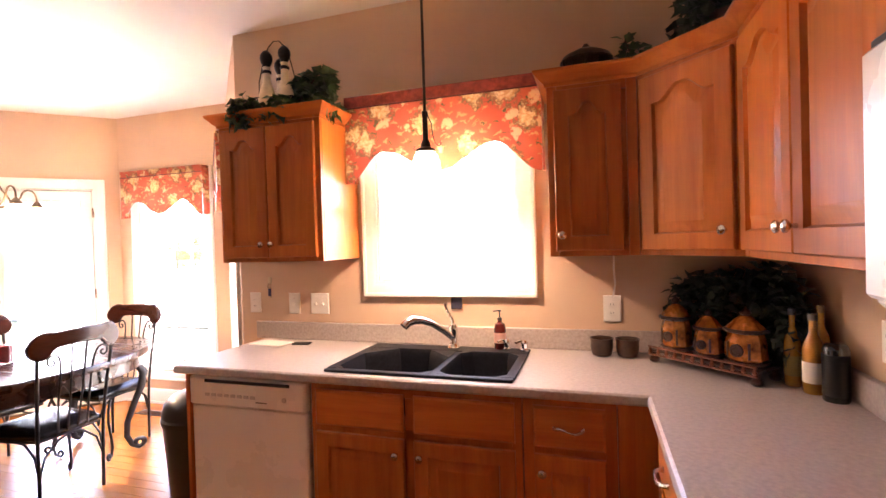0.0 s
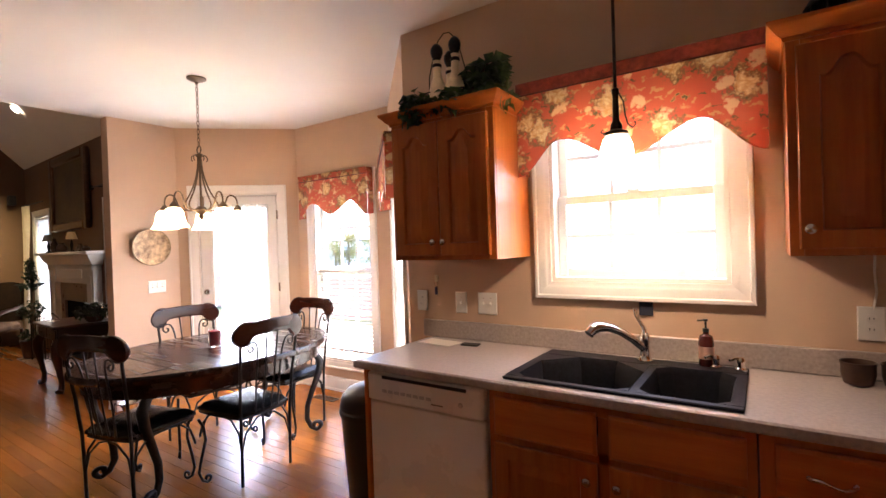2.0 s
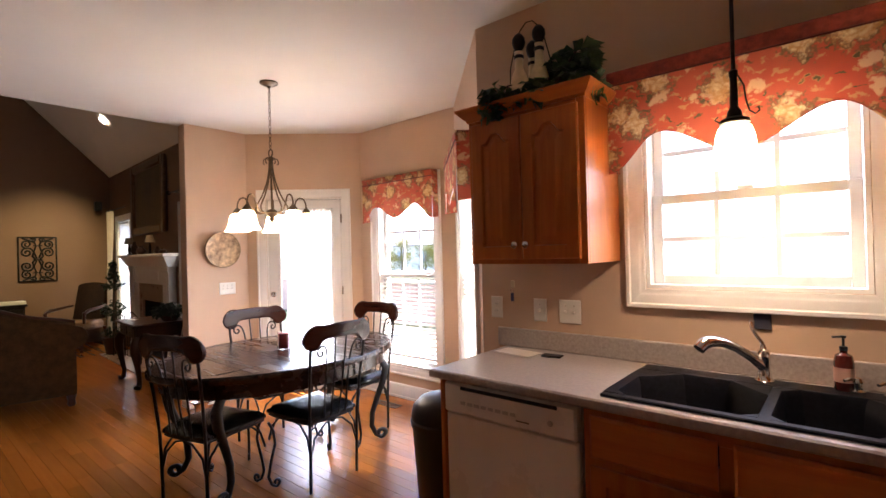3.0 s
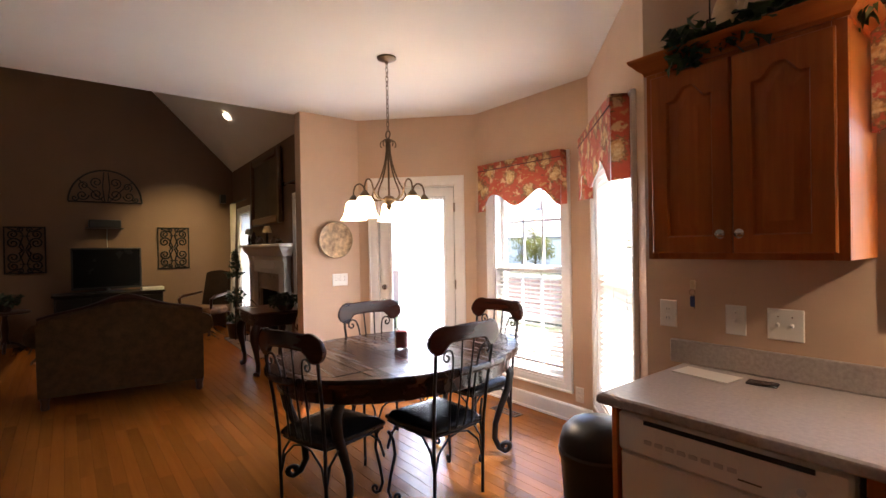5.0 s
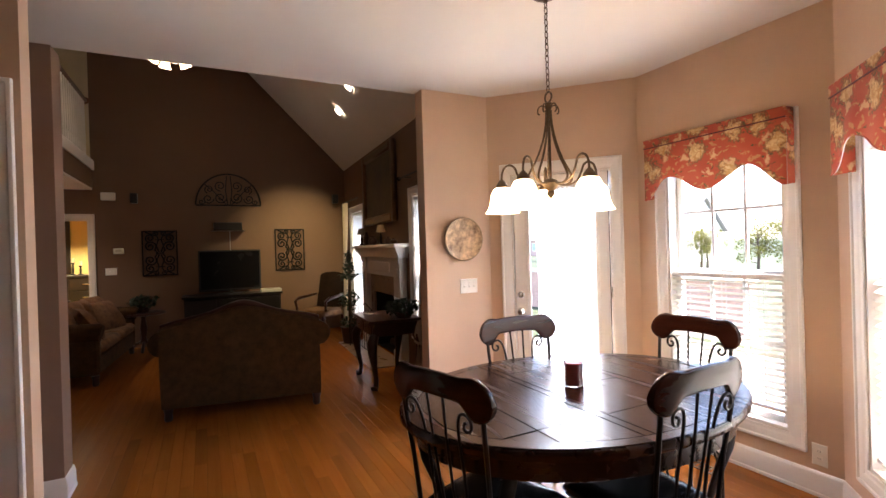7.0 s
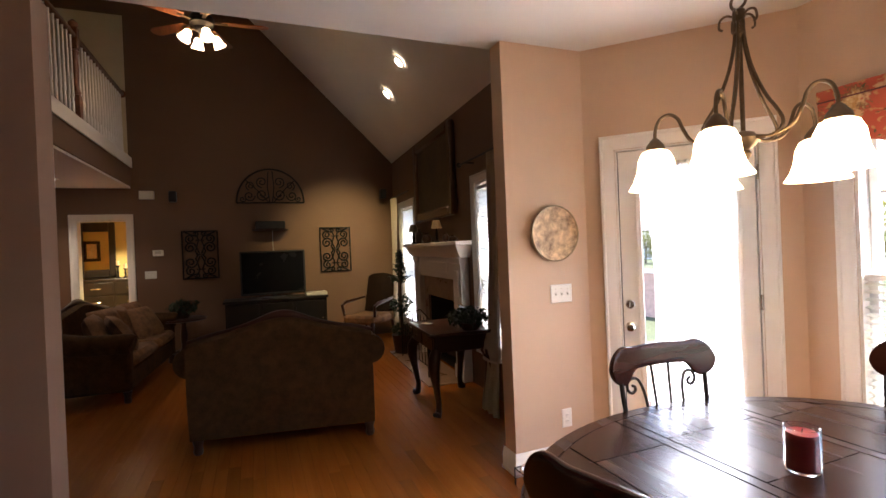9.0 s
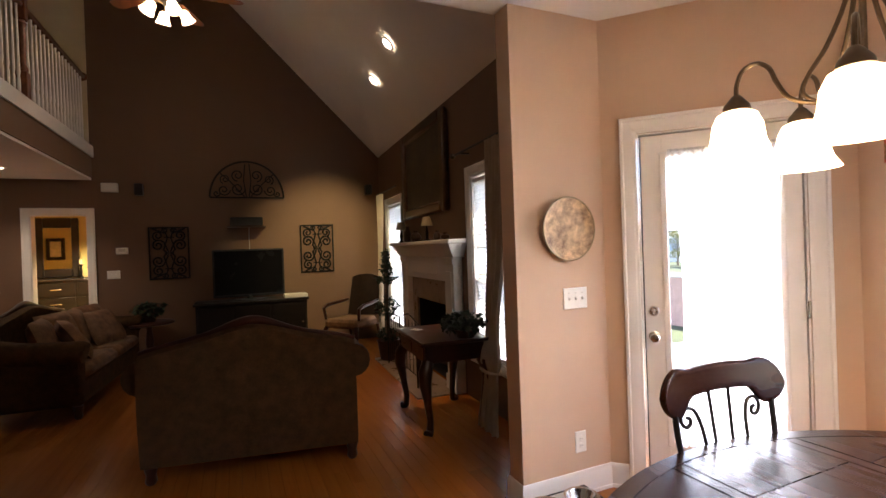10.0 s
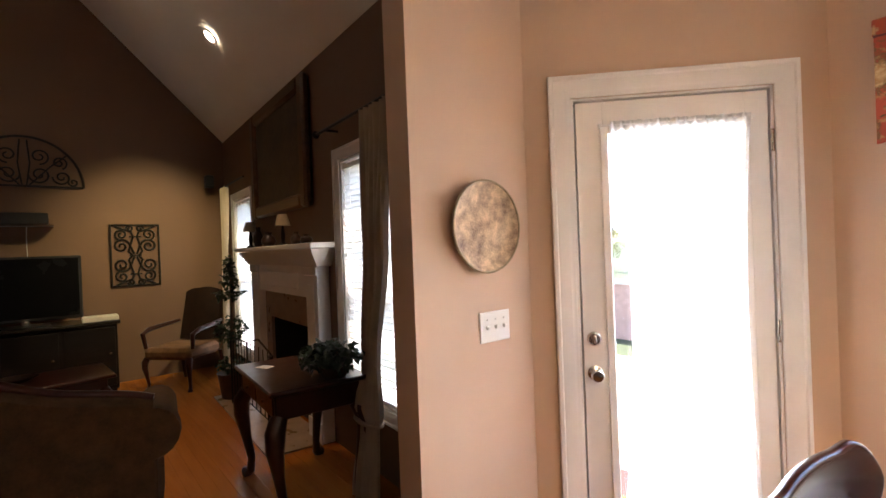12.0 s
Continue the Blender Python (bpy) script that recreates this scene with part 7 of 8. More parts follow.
sofa("olive tapestry camel-back sofa with carved wooden crest", pose(-6.75, 0.951, 0, 0, 0, -100), 1.46)
s2 = sofa("brown tapestry sofa with heaped cushions and carved crest", pose(-9.2, -0.85, 0, 0, 0, 176), 2.05)
for x, y, z, a, b in ((-0.62, -0.02, 0.68, -20, 10), (-0.2, 0.02, 0.70, -22, -12), (0.22, 0.0, 0.69, -18, 8), (0.62, -0.02, 0.70, -24, -10), (-0.42, -0.17, 0.655, -32, 24), (0.44, -0.17, 0.655, -34, -20)):
    cu = Geo()
    cu.sheet(lambda p, q: ((p - 0.5) * 0.50, 0.085 * (1 - (2 * p - 1) ** 4) ** 0.6 * (1 - (2 * q - 1) ** 4) ** 0.6, (q - 0.5) * 0.44), 10, 10)
    cu.sheet(lambda p, q: ((p - 0.5) * 0.50, -0.085 * (1 - (2 * p - 1) ** 4) ** 0.6 * (1 - (2 * q - 1) ** 4) ** 0.6, (q - 0.5) * 0.44), 10, 10)
    single("throw_cushion", cu, CUSHION, "plump tan brocade cushion on the sofa", "cushion", pose(-9.2, -0.85, 0, 0, 0, 176) @ pose(x, y, z, a, 0, b), "sofa cushions", smooth=60)


def cabriole(h, r=0.03, out=0.035):
    return [(0, 0, h), (out * 0.9, 0, h * 0.88), (out, 0, h * 0.72), (out * 0.4, 0, h * 0.45), (-out * 0.2, 0, h * 0.2), (0.0, 0, h * 0.06), (out * 0.7, 0, 0.015)], [r * 1.2, r * 1.35, r * 1.2, r * 0.75, r * 0.6, r * 0.7, r * 1.0]


dk = thing("writing_desk", "dark mahogany writing desk with curved legs", "desk", pose(-6.70, 2.38, 0, 0, 0, -4))
part("top", Geo().box((-0.42, -0.29, 0.69), (0.42, 0.29, 0.72), 0.010), MAHOG, dk)
part("apron", Geo().box((-0.37, -0.245, 0.55), (0.37, 0.245, 0.6895), 0.006), MAHOG, dk)
for x in (-0.18, 0.18):
    d = part("drawer", Geo().box((x - 0.165, -0.256, 0.575), (x + 0.165, -0.2455, 0.67), 0.004), MAHOG, dk)
    part("knob", Geo(pose(x, -0.256, 0.62, 90)).lathe([(0.006, 0), (0.012, 0.012), (0, 0.018)], 10), BRONZE, d)
for sx in (-1, 1):
    for sy in (-1, 1):
        p, r = cabriole(0.56, 0.040, 0.05)
        part("leg", Geo(pose(sx * 0.35, sy * 0.225, 0, 0, 0, math.degrees(math.atan2(sy, sx)))).tube(p, r, 10), MAHOG, dk)
single("note_paper", Geo(pose(-6.92, 2.25, 0.7205, 0, 0, 25)).box((-0.05, -0.035, 0), (0.05, 0.035, 0.002)), PAPER, "small white paper on the desk", "paper")
dp = plant("desk_plant", "dark green low plant on the desk", [(0, 0, 0.13, 0.20, 0.16, 0.09), (-0.10, -0.05, 0.11, 0.12, 0.1, 0.08)], 380, 0.055, 21, pose(-6.38, 2.47, 0.7205), LEAFDARK)
part("pot", Geo().lathe([(0.07, 0), (0.09, 0.06), (0.085, 0.06), (0, 0.05)], 16), POT, dp)

ac = thing("armchair", "carved wooden armchair with dark back and tan seat", "chair", pose(-9.86, 2.32, 0, 0, 0, 40))
part("seat", Geo().box((-0.29, -0.28, 0.34), (0.29, 0.25, 0.47), 0.04), CUSHION, ac)
part("backrest", Geo().sheet(lambda a, b: ((a - 0.5) * 0.52 * (1 - 0.12 * b), 0.25 + 0.10 * b - 0.05 * math.sin(math.pi * a), 0.48 + 0.60 * b - 0.05 * (2 * a - 1) ** 2 * b), 12, 10).sheet(lambda a, b: ((a - 0.5) * 0.52 * (1 - 0.12 * b), 0.31 + 0.10 * b, 0.48 + 0.60 * b - 0.05 * (2 * a - 1) ** 2 * b), 12, 10), HIDE, ac)
for s in (-1, 1):
    part("arm", Geo().tube([(s * 0.28, 0.28, 0.70), (s * 0.31, 0.1, 0.68), (s * 0.32, -0.14, 0.66), (s * 0.31, -0.24, 0.62), (s * 0.29, -0.22, 0.46)], [0.02, 0.024, 0.028, 0.026, 0.02], 10), CHERRY, ac)
    part("back_leg", Geo().tube([(s * 0.26, 0.27, 0.35), (s * 0.27, 0.34, 0.0)], 0.022, 8), CHERRY, ac)
    p, r = cabriole(0.36, 0.026, 0.03)
    part("front_leg", Geo(pose(s * 0.26, -0.24, 0, 0, 0, -90 + s * 30)).tube(p, r, 10), CHERRY, ac)

ct = thing("coffee_table", "low cherry coffee table with a glossy top", "table", pose(-9.1, 1.0, 0, 0, 0, -85))
part("top", Geo().box((-0.58, -0.34, 0.43), (0.58, 0.34, 0.46), 0.010), CHERRY, ct)
part("apron", Geo().box((-0.52, -0.29, 0.34), (0.52, 0.29, 0.4295), 0.006), CHERRY, ct)
for sx in (-1, 1):
    for sy in (-1, 1):
        p, r = cabriole(0.35, 0.028)
        part("leg", Geo(pose(sx * 0.49, sy * 0.26, 0, 0, 0, math.degrees(math.atan2(sy, sx)))).tube(p, r, 10), CHERRY, ct)
single("glass_dish", Geo(pose(-9.1, 0.95, 0.4605)).lathe([(0.05, 0), (0.13, 0.04), (0.135, 0.042), (0.05, 0.012), (0, 0.012)], 20), CLEAR, "shallow clear glass dish on the coffee table", "dish")
et = thing("end_table", "dark round end table beside the sofa", "table", pose(-10.25, -0.28, 0))
part("top", Geo().lathe([(0.28, 0.56), (0.30, 0.57), (0.30, 0.585), (0.28, 0.595), (0, 0.595)], 28), MAHOG, et)
part("column", Geo().lathe([(0.06, 0.12), (0.035, 0.2), (0.05, 0.35), (0.03, 0.5), (0.06, 0.56)], 16), MAHOG, et)
for k in range(3):
    part("foot", Geo(pose(0, 0, 0, 0, 0, 120 * k)).tube([(0.03, 0, 0.14), (0.14, 0, 0.10), (0.24, 0, 0.02)], 0.022, 8), MAHOG, et)
ep = plant("end_table_plant", "dark green leafy plant on the end table", [(0, 0, 0.17, 0.19, 0.19, 0.09)], 260, 0.07, 31, pose(-10.25, -0.28, 0.5955), LEAFDARK)
part("pot", Geo().lathe([(0.07, 0), (0.10, 0.12), (0.09, 0.12), (0, 0.1)], 16), POT, ep)

tp = thing("topiary", "potted green topiary tree with two leafy tiers", "plant", Matrix.Translation((-8.9, 2.58, 0.017)) @ Matrix.Diagonal((1.1, 1.1, 1.12, 1)))
part("trunk", Geo().tube([(0, 0, 0.2), (0.01, 0, 0.7), (0, 0.01, 1.2)], [0.015, 0.012, 0.006], 8), BARK, tp)
part("leaves", leaves_geo([(0, 0, 0.60, 0.155, 0.155, 0.14), (0, 0, 0.60, 0.13, 0.13, 0.12), (0, 0, 0.93, 0.13, 0.13, 0.04), (0, 0, 1.06, 0.07, 0.07, 0.08), (0, 0, 1.19, 0.035, 0.035, 0.08), (0, 0, 0.30, 0.14, 0.14, 0.08)], 620, 0.05, 41), LEAFDARK, tp, smooth=0, fix=False)
part("pot", Geo().lathe([(0.08, 0), (0.10, 0.01), (0.13, 0.22), (0.14, 0.23), (0.12, 0.22), (0, 0.20)], 18), POT, tp)

# ---- great room: lamps above ----


def slope_point(x, y):
    """A point on the underside of the sloped ceiling."""
    q = (x - FAR_X) / (-5.2 - FAR_X)
    y_e = 3.01 + (2.743 - 3.01) * q
    return Vector((x, y, EAVE + (PEAK - EAVE) * (y_e - y) / y_e))


for x, y in ((-7.63, 2.30), (-8.54, 2.40)):
    q = slope_point(x, y)
    cn = thing("recessed_light", "round recessed ceiling light, lit", "ceiling light", Matrix.Translation(q) @ pose(0, 0, 0, -45), group="recessed lights")
    part("trim_ring", Geo().lathe([(0.059, -0.012), (0.078, -0.010), (0.082, -0.001), (0.059, -0.001)], 24, closed=True), CEIL, cn)
    part("lens", Geo().lathe([(0.058, -0.006), (0.05, -0.004), (0, -0.004)], 24), CANGLOW, cn, "glowing lens")
can_spot("recessed_spot", slope_point(-8.54, 2.40) + Vector((0, 0, -0.06)), (-10.75, 2.0, 1.02), 46, 58, 1.0, (1.0, 0.82, 0.36))
can_spot("recessed_spot", slope_point(-7.63, 2.30) + Vector((0, 0, -0.06)), (-7.85, 1.75, 0), 15, 62, 0.9, (1.0, 0.66, 0.32))
hc = thing("recessed_light", "round recessed hall light, lit", "ceiling light", pose(-9.70, -1.60, 2.50), group="recessed lights")
part("trim_ring", Geo().lathe([(0.075, -0.012), (0.098, -0.010), (0.102, -0.001), (0.075, -0.001)], 24, closed=True), TRIM, hc)
part("lens", Geo().lathe([(0.074, -0.006), (0.06, -0.004), (0, -0.004)], 24), CANGLOW, hc, "glowing lens")
can_spot("hall_spot", (-9.70, -1.60, 2.48), (-9.75, -1.62, 0), 6, 125, 0.8, (1.0, 0.82, 0.58))

FX, FYc, FZ = -8.20, 0.28, 3.98
fn = thing("ceiling_fan", "brown-bladed ceiling fan with four lit glass shades", "ceiling fan", pose(FX, FYc, 0))
part("downrod", Geo().tube([(0, 0, FZ + 0.10), (0, 0, PEAK - FYc * (PEAK - EAVE) / 3.0 + 0.02)], 0.014, 10), IRON, fn)
part("motor", Geo().lathe([(0.03, FZ + 0.13), (0.09, FZ + 0.10), (0.125, FZ + 0.04), (0.12, FZ - 0.02), (0.07, FZ - 0.05), (0.06, FZ - 0.09), (0.03, FZ - 0.12), (0, FZ - 0.12)], 24), IRON, fn)
BLADE = wood("fan_blade_wood", (0.22, 0.060, 0.018), (0.36, 0.115, 0.035), 0.3, axis=0, grain=14)
for k in range(5):
    m5 = pose(0, 0, FZ + 0.01, 0, 0, 72 * k + 15)
    bl = part("blade", Geo(m5 @ pose(0, 0, 0, 10)).prism([(0.20, -0.05), (0.60, -0.072), (0.66, -0.05), (0.68, 0), (0.66, 0.05), (0.60, 0.072), (0.20, 0.05)], -0.004, 0.004), BLADE, fn)
    part("blade_iron", Geo(m5).box((0.10, -0.02, -0.012), (0.26, 0.02, -0.006), 0.002), BRONZE, bl)
for k in range(4):
    a = math.radians(90 * k + 20)
    q = Vector((0.13 * math.cos(a), 0.13 * math.sin(a), FZ - 0.12))
    am = part("lamp_arm", Geo().tube([(0.03 * math.cos(a), 0.03 * math.sin(a), FZ - 0.10), (0.09 * math.cos(a), 0.09 * math.sin(a), FZ - 0.09), tuple(q)], 0.010, 8), BRONZE, fn)
    part("shade", Geo(Matrix.Translation(q) @ pose(0, 0, 0, 0, -28, math.degrees(a))).lathe([(0.028, 0.0), (0.042, -0.02), (0.050, -0.07), (0.068, -0.115), (0.064, -0.115), (0.046, -0.07), (0.036, -0.02), (0.022, -0.004)], 20), SHADE, am, "lit frosted glass shade")
    bulb("fan_bulb", Vector((FX, FYc, 0)) + q + Vector((0.03 * math.cos(a), 0.03 * math.sin(a), -0.075)), 0.5)

# ---- loft rail and hall ----
RAILW = wood("stained_rail", (0.11, 0.035, 0.012), (0.22, 0.075, 0.026), 0.35, axis=0, grain=14)
lr = thing("loft_railing", "wooden loft railing with white balusters", "railing", pose(0, LOFT_Y - 0.06, 2.932))
part("handrail", Geo().box((FAR_X + 0.03, -0.03, 0.90), (-5.42, 0.03, 0.955), 0.014), RAILW, lr)
part("base_rail", Geo().box((FAR_X + 0.03, -0.035, 0.0), (-5.42, 0.035, 0.03), 0.006), RAILW, lr)
part("rosette", Geo(pose(FAR_X + 0.021, 0, 0.93, 0, 90)).lathe([(0.055, 0), (0.055, 0.008), (0.04, 0.014), (0, 0.014)], 18), RAILW, lr)
bal = mesh_of("baluster", Geo().lathe([(0.016, 0.03), (0.016, 0.20), (0.011, 0.22), (0.017, 0.26), (0.014, 0.45), (0.010, 0.85), (0.012, 0.90)], 8), TRIM)
x = FAR_X + 0.13
while x < -5.5:
    if abs(x + 8.62) > 0.07:
        part("baluster", bal, TRIM, lr, m=pose(x, 0, 0))
    x += 0.115
part("newel_post", Geo(pose(-8.62, 0, 0)).box((-0.045, -0.045, 0), (0.045, 0.045, 0.30), 0.006).lathe([(0.038, 0.30), (0.045, 0.33), (0.028, 0.38), (0.036, 0.60), (0.030, 0.72), (0.044, 0.76), (0.030, 0.79)], 14).box((-0.042, -0.042, 0.79), (0.042, 0.042, 1.02), 0.006).lathe([(0.03, 1.02), (0.045, 1.04), (0.045, 1.07), (0.02, 1.10), (0, 1.11)], 14), RAILW, lr)

hd = thing("door_3", "white panelled hall door, closed", "door", along((-5.6, -1.95), (FAR_X, -1.95))[0], kind="structure")
casing(hd, 4.12, 4.90, 0.0, 2.055, 0.08, False)
lf = part("leaf", Geo().box((4.124, -0.008, 0.012), (4.896, -0.001, 2.048), 0.002), TRIM, hd)
for z0_, z1_ in ((0.22, 0.92), (1.04, 1.90)):
    for x0_, x1_ in ((4.22, 4.46), (4.56, 4.80)):
        part("panel", Geo().box((x0_, -0.014, z0_), (x1_, -0.0085, z1_), 0.005), TRIM, lf)
dw2 = thing("doorway_trim", "white casing round the bedroom doorway", "door", m_far, kind="structure")
casing(dw2, DOOR_Y0 + 5.6, DOOR_Y1 + 5.6, 0.0, 2.04, 0.085, False)
part("jamb", ring_geo(DOOR_Y0 + 5.6 + 0.012, DOOR_Y1 + 5.6 - 0.012, 0.0, 2.028, 0.011, 0.011, 0.0, 0.011, -0.0005, 0.145, 0.0), TRIM, dw2, smooth=0)

# bedroom seen through the doorway
ESPRESSO = wood("espresso_wood", (0.012, 0.007, 0.005), (0.022, 0.013, 0.008), 0.35, axis=0, grain=8, coat=0.1)
ds = thing("dresser", "dark wooden dresser with rows of bright pulls", "dresser", Matrix.Translation((-13.12, -2.0, 0)) @ Matrix.Diagonal((1, 1, 1.18, 1)) @ pose(0, 0, 0, 0, 0, 90))
part("body", Geo().box((-0.85, -0.22, 0.05), (0.85, 0.26, 0.92), 0.006), ESPRESSO, ds)
part("top", Geo().box((-0.88, -0.25, 0.9205), (0.88, 0.27, 0.955), 0.008), ESPRESSO, ds)
for i in range(4):
    for x in (-0.56, 0.0, 0.56):
        d = part("drawer", Geo().box((x - 0.265, -0.236, 0.08 + i * 0.21), (x + 0.265, -0.2205, 0.27 + i * 0.21), 0.005), ESPRESSO, ds)
        part("pull", Geo().box((x - 0.08, -0.248, 0.165 + i * 0.21), (x + 0.08, -0.2365, 0.185 + i * 0.21), 0.004), NICKEL, d)
mirror = bpy.data.materials.new("mirror_silver")
mirror.use_nodes = True
mirror.node_tree.nodes["Principled BSDF"].inputs["Metallic"].default_value = 1.0
mirror.node_tree.nodes["Principled BSDF"].inputs["Roughness"].default_value = 0.03
mirror.node_tree.nodes["Principled BSDF"].inputs["Base Color"].default_value = (0.85, 0.85, 0.83, 1)
mr_ = thing("dresser_mirror", "mirror in a wide dark frame above the dresser", "mirror", Matrix.Translation((-13.39, -2.09, 1.14)) @ Matrix.Diagonal((1, 0.6, 0.98, 1)) @ pose(0, 0, 0, 0, 0, 90))
part("glass", Geo().box((-0.34, -0.03, 0.16), (0.34, -0.02, 0.90)), mirror, mr_, smooth=0)
for lo, hi in (((-0.52, -0.06, 0.0), (-0.34, 0, 1.08)), ((0.34, -0.06, 0.0), (0.52, 0, 1.08)), ((-0.3395, -0.06, 0.90), (0.3395, 0, 1.08)), ((-0.3395, -0.06, 0.0), (0.3395, 0, 0.16))):
    part("frame_bar", Geo().box(lo, hi, 0.02), ESPRESSO, mr_)
for y, h in ((-1.70, 0.24), (-1.58, 0.18)):
    cs2 = thing("candlestick", "dark candlestick with a cream candle on the dresser", "candlestick", pose(-13.12, y, 1.1275), group="candlesticks")
    part("stick", Geo().lathe([(0.045, 0), (0.045, 0.01), (0.014, 0.03), (0.02, h * 0.5), (0.012, h * 0.8), (0.035, h)], 14), IRON, cs2)
    part("wax", Geo(pose(0, 0, h)).lathe([(0.028, 0), (0.028, 0.09), (0, 0.09)], 14), CREAMCER, cs2, "cream candle")
# No fixture is in view; this one is added to brighten the bedroom.
bl_ = thing("bedroom_ceiling_light", "unseen round glass ceiling light added to brighten the bedroom", "ceiling light", pose(-12.0, -1.3, 2.50))
part("bowl", Geo().lathe([(0.17, -0.001), (0.17, -0.02), (0.13, -0.07), (0.05, -0.09), (0, -0.092)], 24), SHADE, bl_)
# Added spot for the bedroom, aimed down so little spills through the doorway.
can_spot("bedroom_fill_spot", (-12.0, -1.3, 2.40), (-12.15, -1.45, 0), 66, 122, 0.35, (1.0, 0.86, 0.5))
pf = thing("picture_frame", "small picture in a dark frame on the bedroom wall", "picture", pose(FAR_X - 0.151, -2.85, 1.70, 0, 0, 90))
for lo, hi in (((-0.17, 0.0, -0.24), (-0.10, 0.03, 0.24)), ((0.10, 0.0, -0.24), (0.17, 0.03, 0.24)), ((-0.0995, 0.0, 0.17), (0.0995, 0.03, 0.24)), ((-0.0995, 0.0, -0.24), (0.0995, 0.03, -0.17))):
    part("frame_bar", Geo().box(lo, hi, 0.006), ESPRESSO, pf)
part("print", Geo().box((-0.0995, 0.0, -0.1695), (0.0995, 0.012, 0.1695)), CREAMCER, pf, "pale print")

# ---- outside ----
dk2 = thing("deck", "weathered wooden deck outside the patio door", "deck", pose(0, 0, 0), kind="structure")
board = mesh_of("deck_board", Geo().box((0, 0, -0.03), (5.2, 0.136, 0.0), 0.004), DECKWOOD)
for i in range(24):
    yb = 3.85 + i * 0.142
    part("deck_board", board, DECKWOOD, dk2, m=pose(-9.4 if yb < 3.95 else -8.2, yb, -0.14))
part("deck_frame", Geo().box((-8.15, 3.86, -0.62), (-3.05, 7.2, -0.171)), DECKWOOD, dk2)
pcx = thing("patio_chair", "black wrought iron patio chair on the deck", "chair", pose(-5.05, 4.75, -0.14, 0, 0, 150))
part("seat", Geo().tube([(0.22 * math.cos(a * math.pi / 10), 0.22 * math.sin(a * math.pi / 10), 0.44) for a in range(20)], 0.012, 6, closed=True), IRON, pcx)
part("seat_mesh", Geo().lathe([(0.21, 0.436), (0.21, 0.444), (0, 0.444)], 20), IRON, pcx)
for k in range(4):
    part("leg", Geo(pose(0, 0, 0, 0, 0, 45 + 90 * k)).tube([(0.20, 0, 0.44), (0.21, 0, 0.2), (0.25, 0, 0.0)], 0.010, 6), IRON, pcx)
g = Geo().tube([(-0.19, 0.15, 0.44), (-0.20, 0.20, 0.70), (-0.12, 0.24, 0.86), (0, 0.25, 0.90), (0.12, 0.24, 0.86), (0.20, 0.20, 0.70), (0.19, 0.15, 0.44)], 0.011, 6)
for x in (-0.1, 0, 0.1):
    g.tube([(x, 0.18, 0.44), (x, 0.245, 0.87)], 0.006, 5)
part("backrest", g, IRON, pcx)


GLASSY = mat("hazy_house_glass", (0.35, 0.40, 0.46), 0.15, vary=0.1, bump=0.0)


def far_house(label, m, w, d, h, rise, wallmat):
    t = thing("house", label, "house", m)
    part("wall", Geo().box((0, 0, 0), (w, d, h)), wallmat, t, smooth=0)
    rf = part("roof", Geo().prism([(-0.5, h - 0.2), (d / 2, h + rise), (d + 0.5, h - 0.2), (d + 0.5, h - 0.05), (d / 2, h + rise + 0.2), (-0.5, h - 0.05)], -0.4, w + 0.4, axis=0), ROOFING, t, smooth=0)
    part("gable", Geo().prism([(0, h), (d, h), (d / 2, h + rise - 0.1)], 0.0, w, axis=0), wallmat, t, smooth=0)
    n = int(w / 3)
    for i in range(n):
        x = (i + 0.5) * w / n
        for z in ([0.9] if h < 4 else [0.9, 3.7]):
            wi = part("window", Geo().box((x - 0.5, -0.06, z), (x + 0.5, -0.002, z + 1.4), 0.01), VINYL, t)
            part("pane", Geo().box((x - 0.42, -0.07, z + 0.08), (x + 0.42, -0.061, z + 1.32)), GLASSY, wi, smooth=0)
    part("chimney", Geo().box((w * 0.7, d / 2 - 0.4, h + rise - 1.2), (w * 0.7 + 0.9, d / 2 + 0.4, h + rise + 0.9), 0.02), BRICKS, rf)
    return t


far_house("pale neighbouring house with grey roof", pose(-46, 36, -0.66, 0, 0, 12), 16, 9, 3.0, 3.2, SIDING)
far_house("red brick neighbouring house with grey roof", pose(-70, 52, -0.66, 0, 0, 4), 18, 9, 2.9, 3.0, BRICKS)
gw = thing("garden_wall", "low red brick garden wall with a stone coping", "garden wall", pose(-22, 10.5, -0.66))
part("brickwork", Geo().box((0, 0, 0), (14.5, 0.24, 1.18)), BRICKS, gw, smooth=0)
part("coping", Geo().box((-0.03, -0.04, 1.181), (14.53, 0.28, 1.26), 0.01), SIDING, gw)


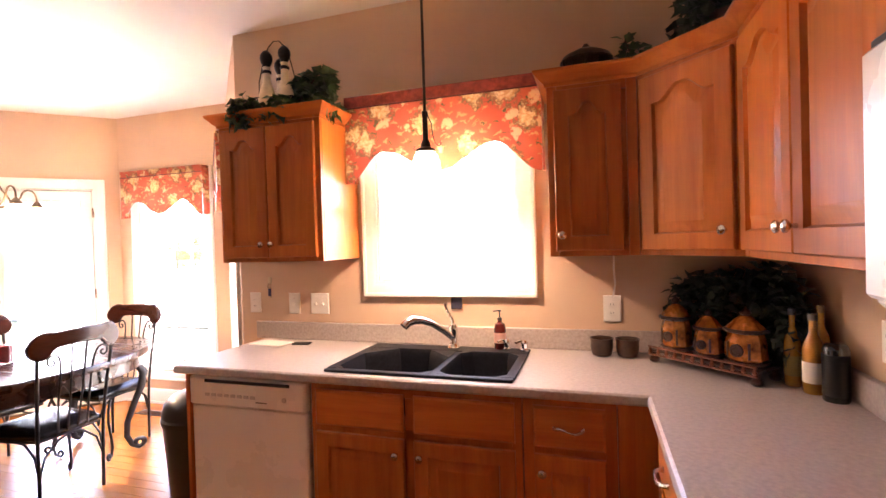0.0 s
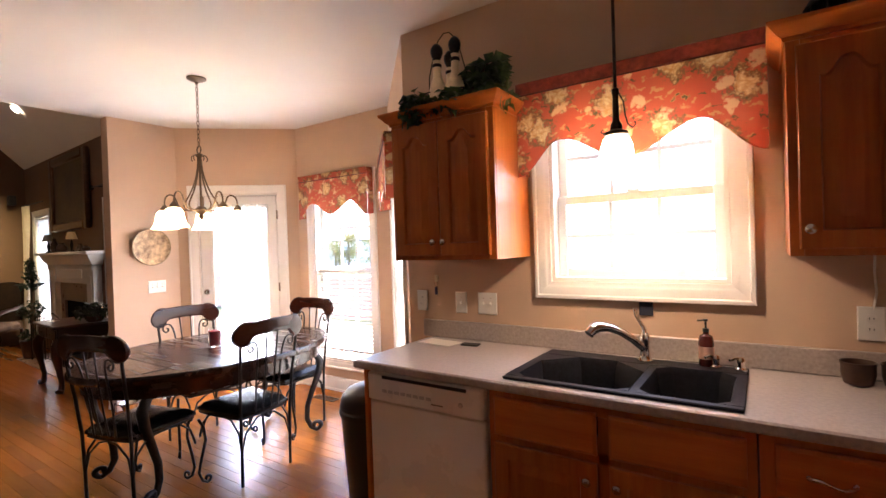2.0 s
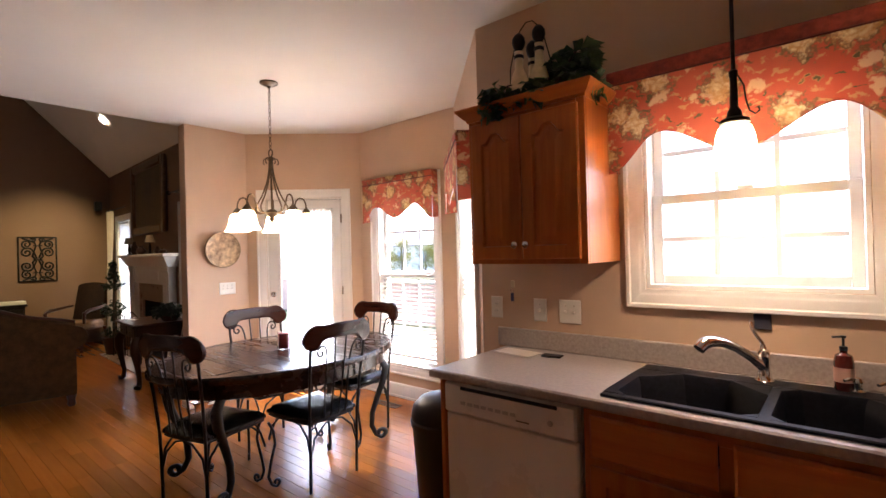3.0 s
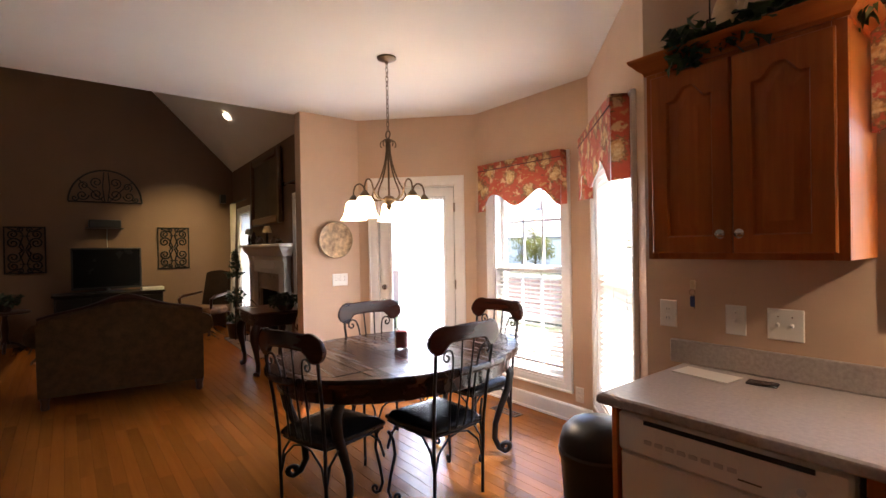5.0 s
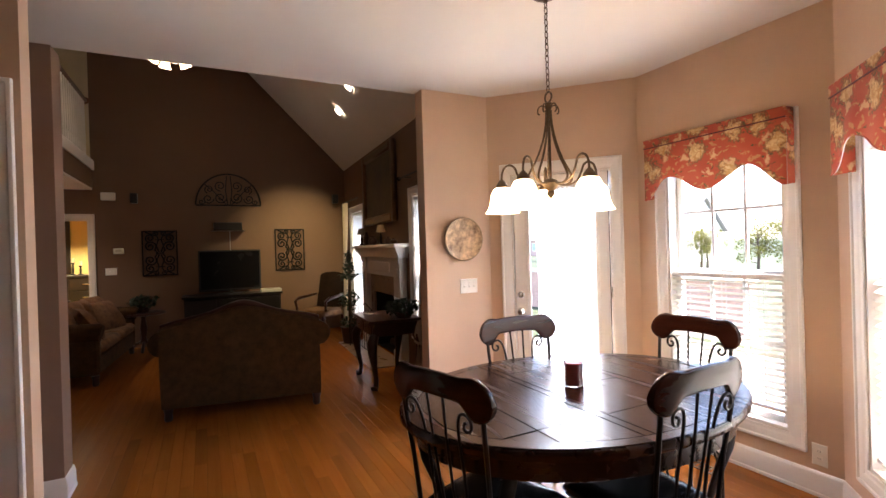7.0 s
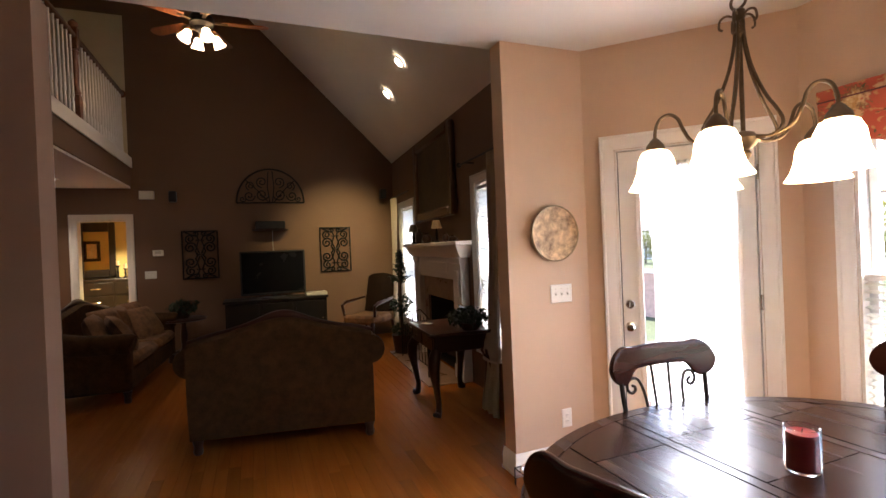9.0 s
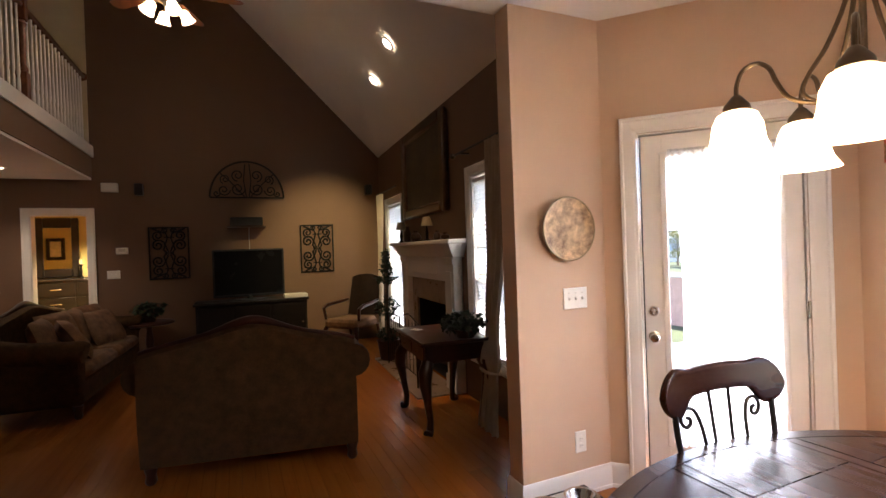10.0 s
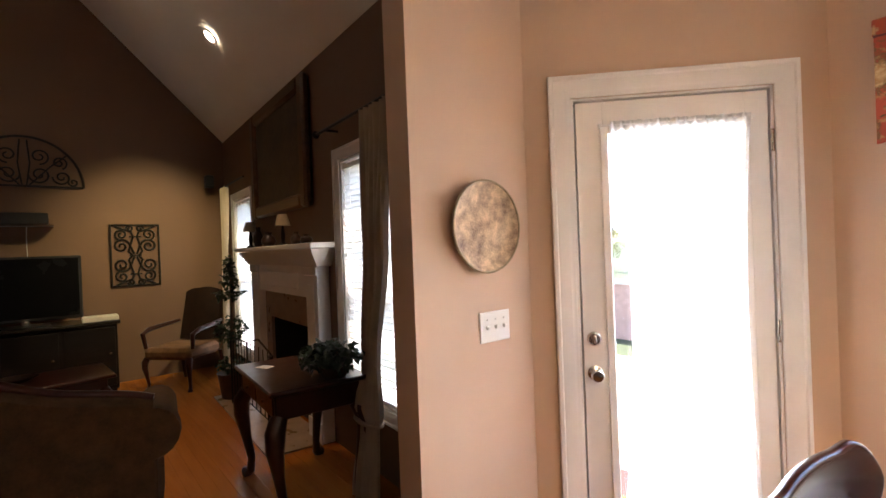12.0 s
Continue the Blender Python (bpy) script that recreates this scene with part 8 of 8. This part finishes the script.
def tree(label, x, y, h, seed):
    rng = random.Random(seed)
    t = thing("tree", label, "tree", pose(x, y, -0.66), group="garden trees")
    g = Geo().tube([(0, 0, 0), (0.05, 0.02, h * 0.3), (-0.05, 0.05, h * 0.6), (0.02, 0, h * 0.85)], [h * 0.03, h * 0.022, h * 0.014, h * 0.005], 9)
    blobs = []
    for i in range(14):
        a, zz = rng.uniform(0, 6.28), rng.uniform(0.16, 0.82)
        r = h * rng.uniform(0.15, 0.28)
        e = (r * math.cos(a), r * math.sin(a), h * zz + r * 0.4)
        g.tube([(0, 0, h * zz * 0.85), (e[0] * 0.5, e[1] * 0.5, h * zz), e], [h * 0.010, h * 0.006, h * 0.003], 6)
        s = h * rng.uniform(0.13, 0.20)
        blobs.append((*e, s, s, s * 0.8))
    blobs.append((0, 0, h * 0.88, h * 0.15, h * 0.15, h * 0.13))
    part("trunk", g, BARK, t)
    part("crown", leaves_geo(blobs, 2600, h * 0.035, seed + 1), FOLIAGE, t, smooth=0, fix=False)
    return t


rng_trees = random.Random(77)
for k in range(11):
    tree("leafy garden tree in a loose row on the lawn", -38.0 + 2.1 * k + rng_trees.uniform(-0.5, 0.5), 31.0 + rng_trees.uniform(-1.5, 2.0), rng_trees.uniform(2.7, 3.8), 51 + k)
# Unseen eave, added to keep the high sun out of the sink window.
single("sun_block_eave", Geo().box((-1.35, 2.74, 2.66), (1.6, 3.42, 2.72)).box((-1.35, 3.421, 2.60), (1.6, 3.45, 2.78)), SIDING, "unseen pale eave added to keep the sun off the kitchen window", "eave", kind="structure", smooth=0)

# ---- floor boards, last ----
floor = single("floor", Geo().box((-13.5, -5.7, -0.20), (1.1, 4.0, -0.018)), SUBFLOOR, "glossy oak strip floor", "floor", kind="structure", smooth=0)
BW = 0.078
rest = Geo()
board_meshes = {}
random.seed(5)
count = 0
near_boards = []
y = -5.6
while y < 3.9:
    x = -13.4 - random.random() * 1.2
    while x < 0.9:
        length = random.choice((0.75, 0.9, 1.05, 1.2, 1.5))
        yc = y + BW / 2
        inside = x < -5.2 and yc < FIRE_Y or x >= -6.0 and yc < 3.7
        if inside:
            if -6.2 < x < -2.6 and -0.1 < yc < 3.55 and count < 300:
                near_boards.append((x, y, length))
                count += 1
            else:
                rest.box((x, y + 0.0003, -0.018), (x + length - 0.0006, y + BW - 0.0003, 0.0), 0.0007)
        x += length
    y += BW
part("boards", rest, PLANK, floor, "oak strip boards", smooth=0, fix=False)["kind"] = "stuff"
for x, y, length in near_boards:
    if length not in board_meshes:
        board_meshes[length] = mesh_of("board", Geo().box((0, 0.0003, -0.018), (length - 0.0006, BW - 0.0003, 0.0), 0.0007), PLANK, 0, False)
    part("board", board_meshes[length], PLANK, floor, m=Matrix.Translation((x, y, 0)))
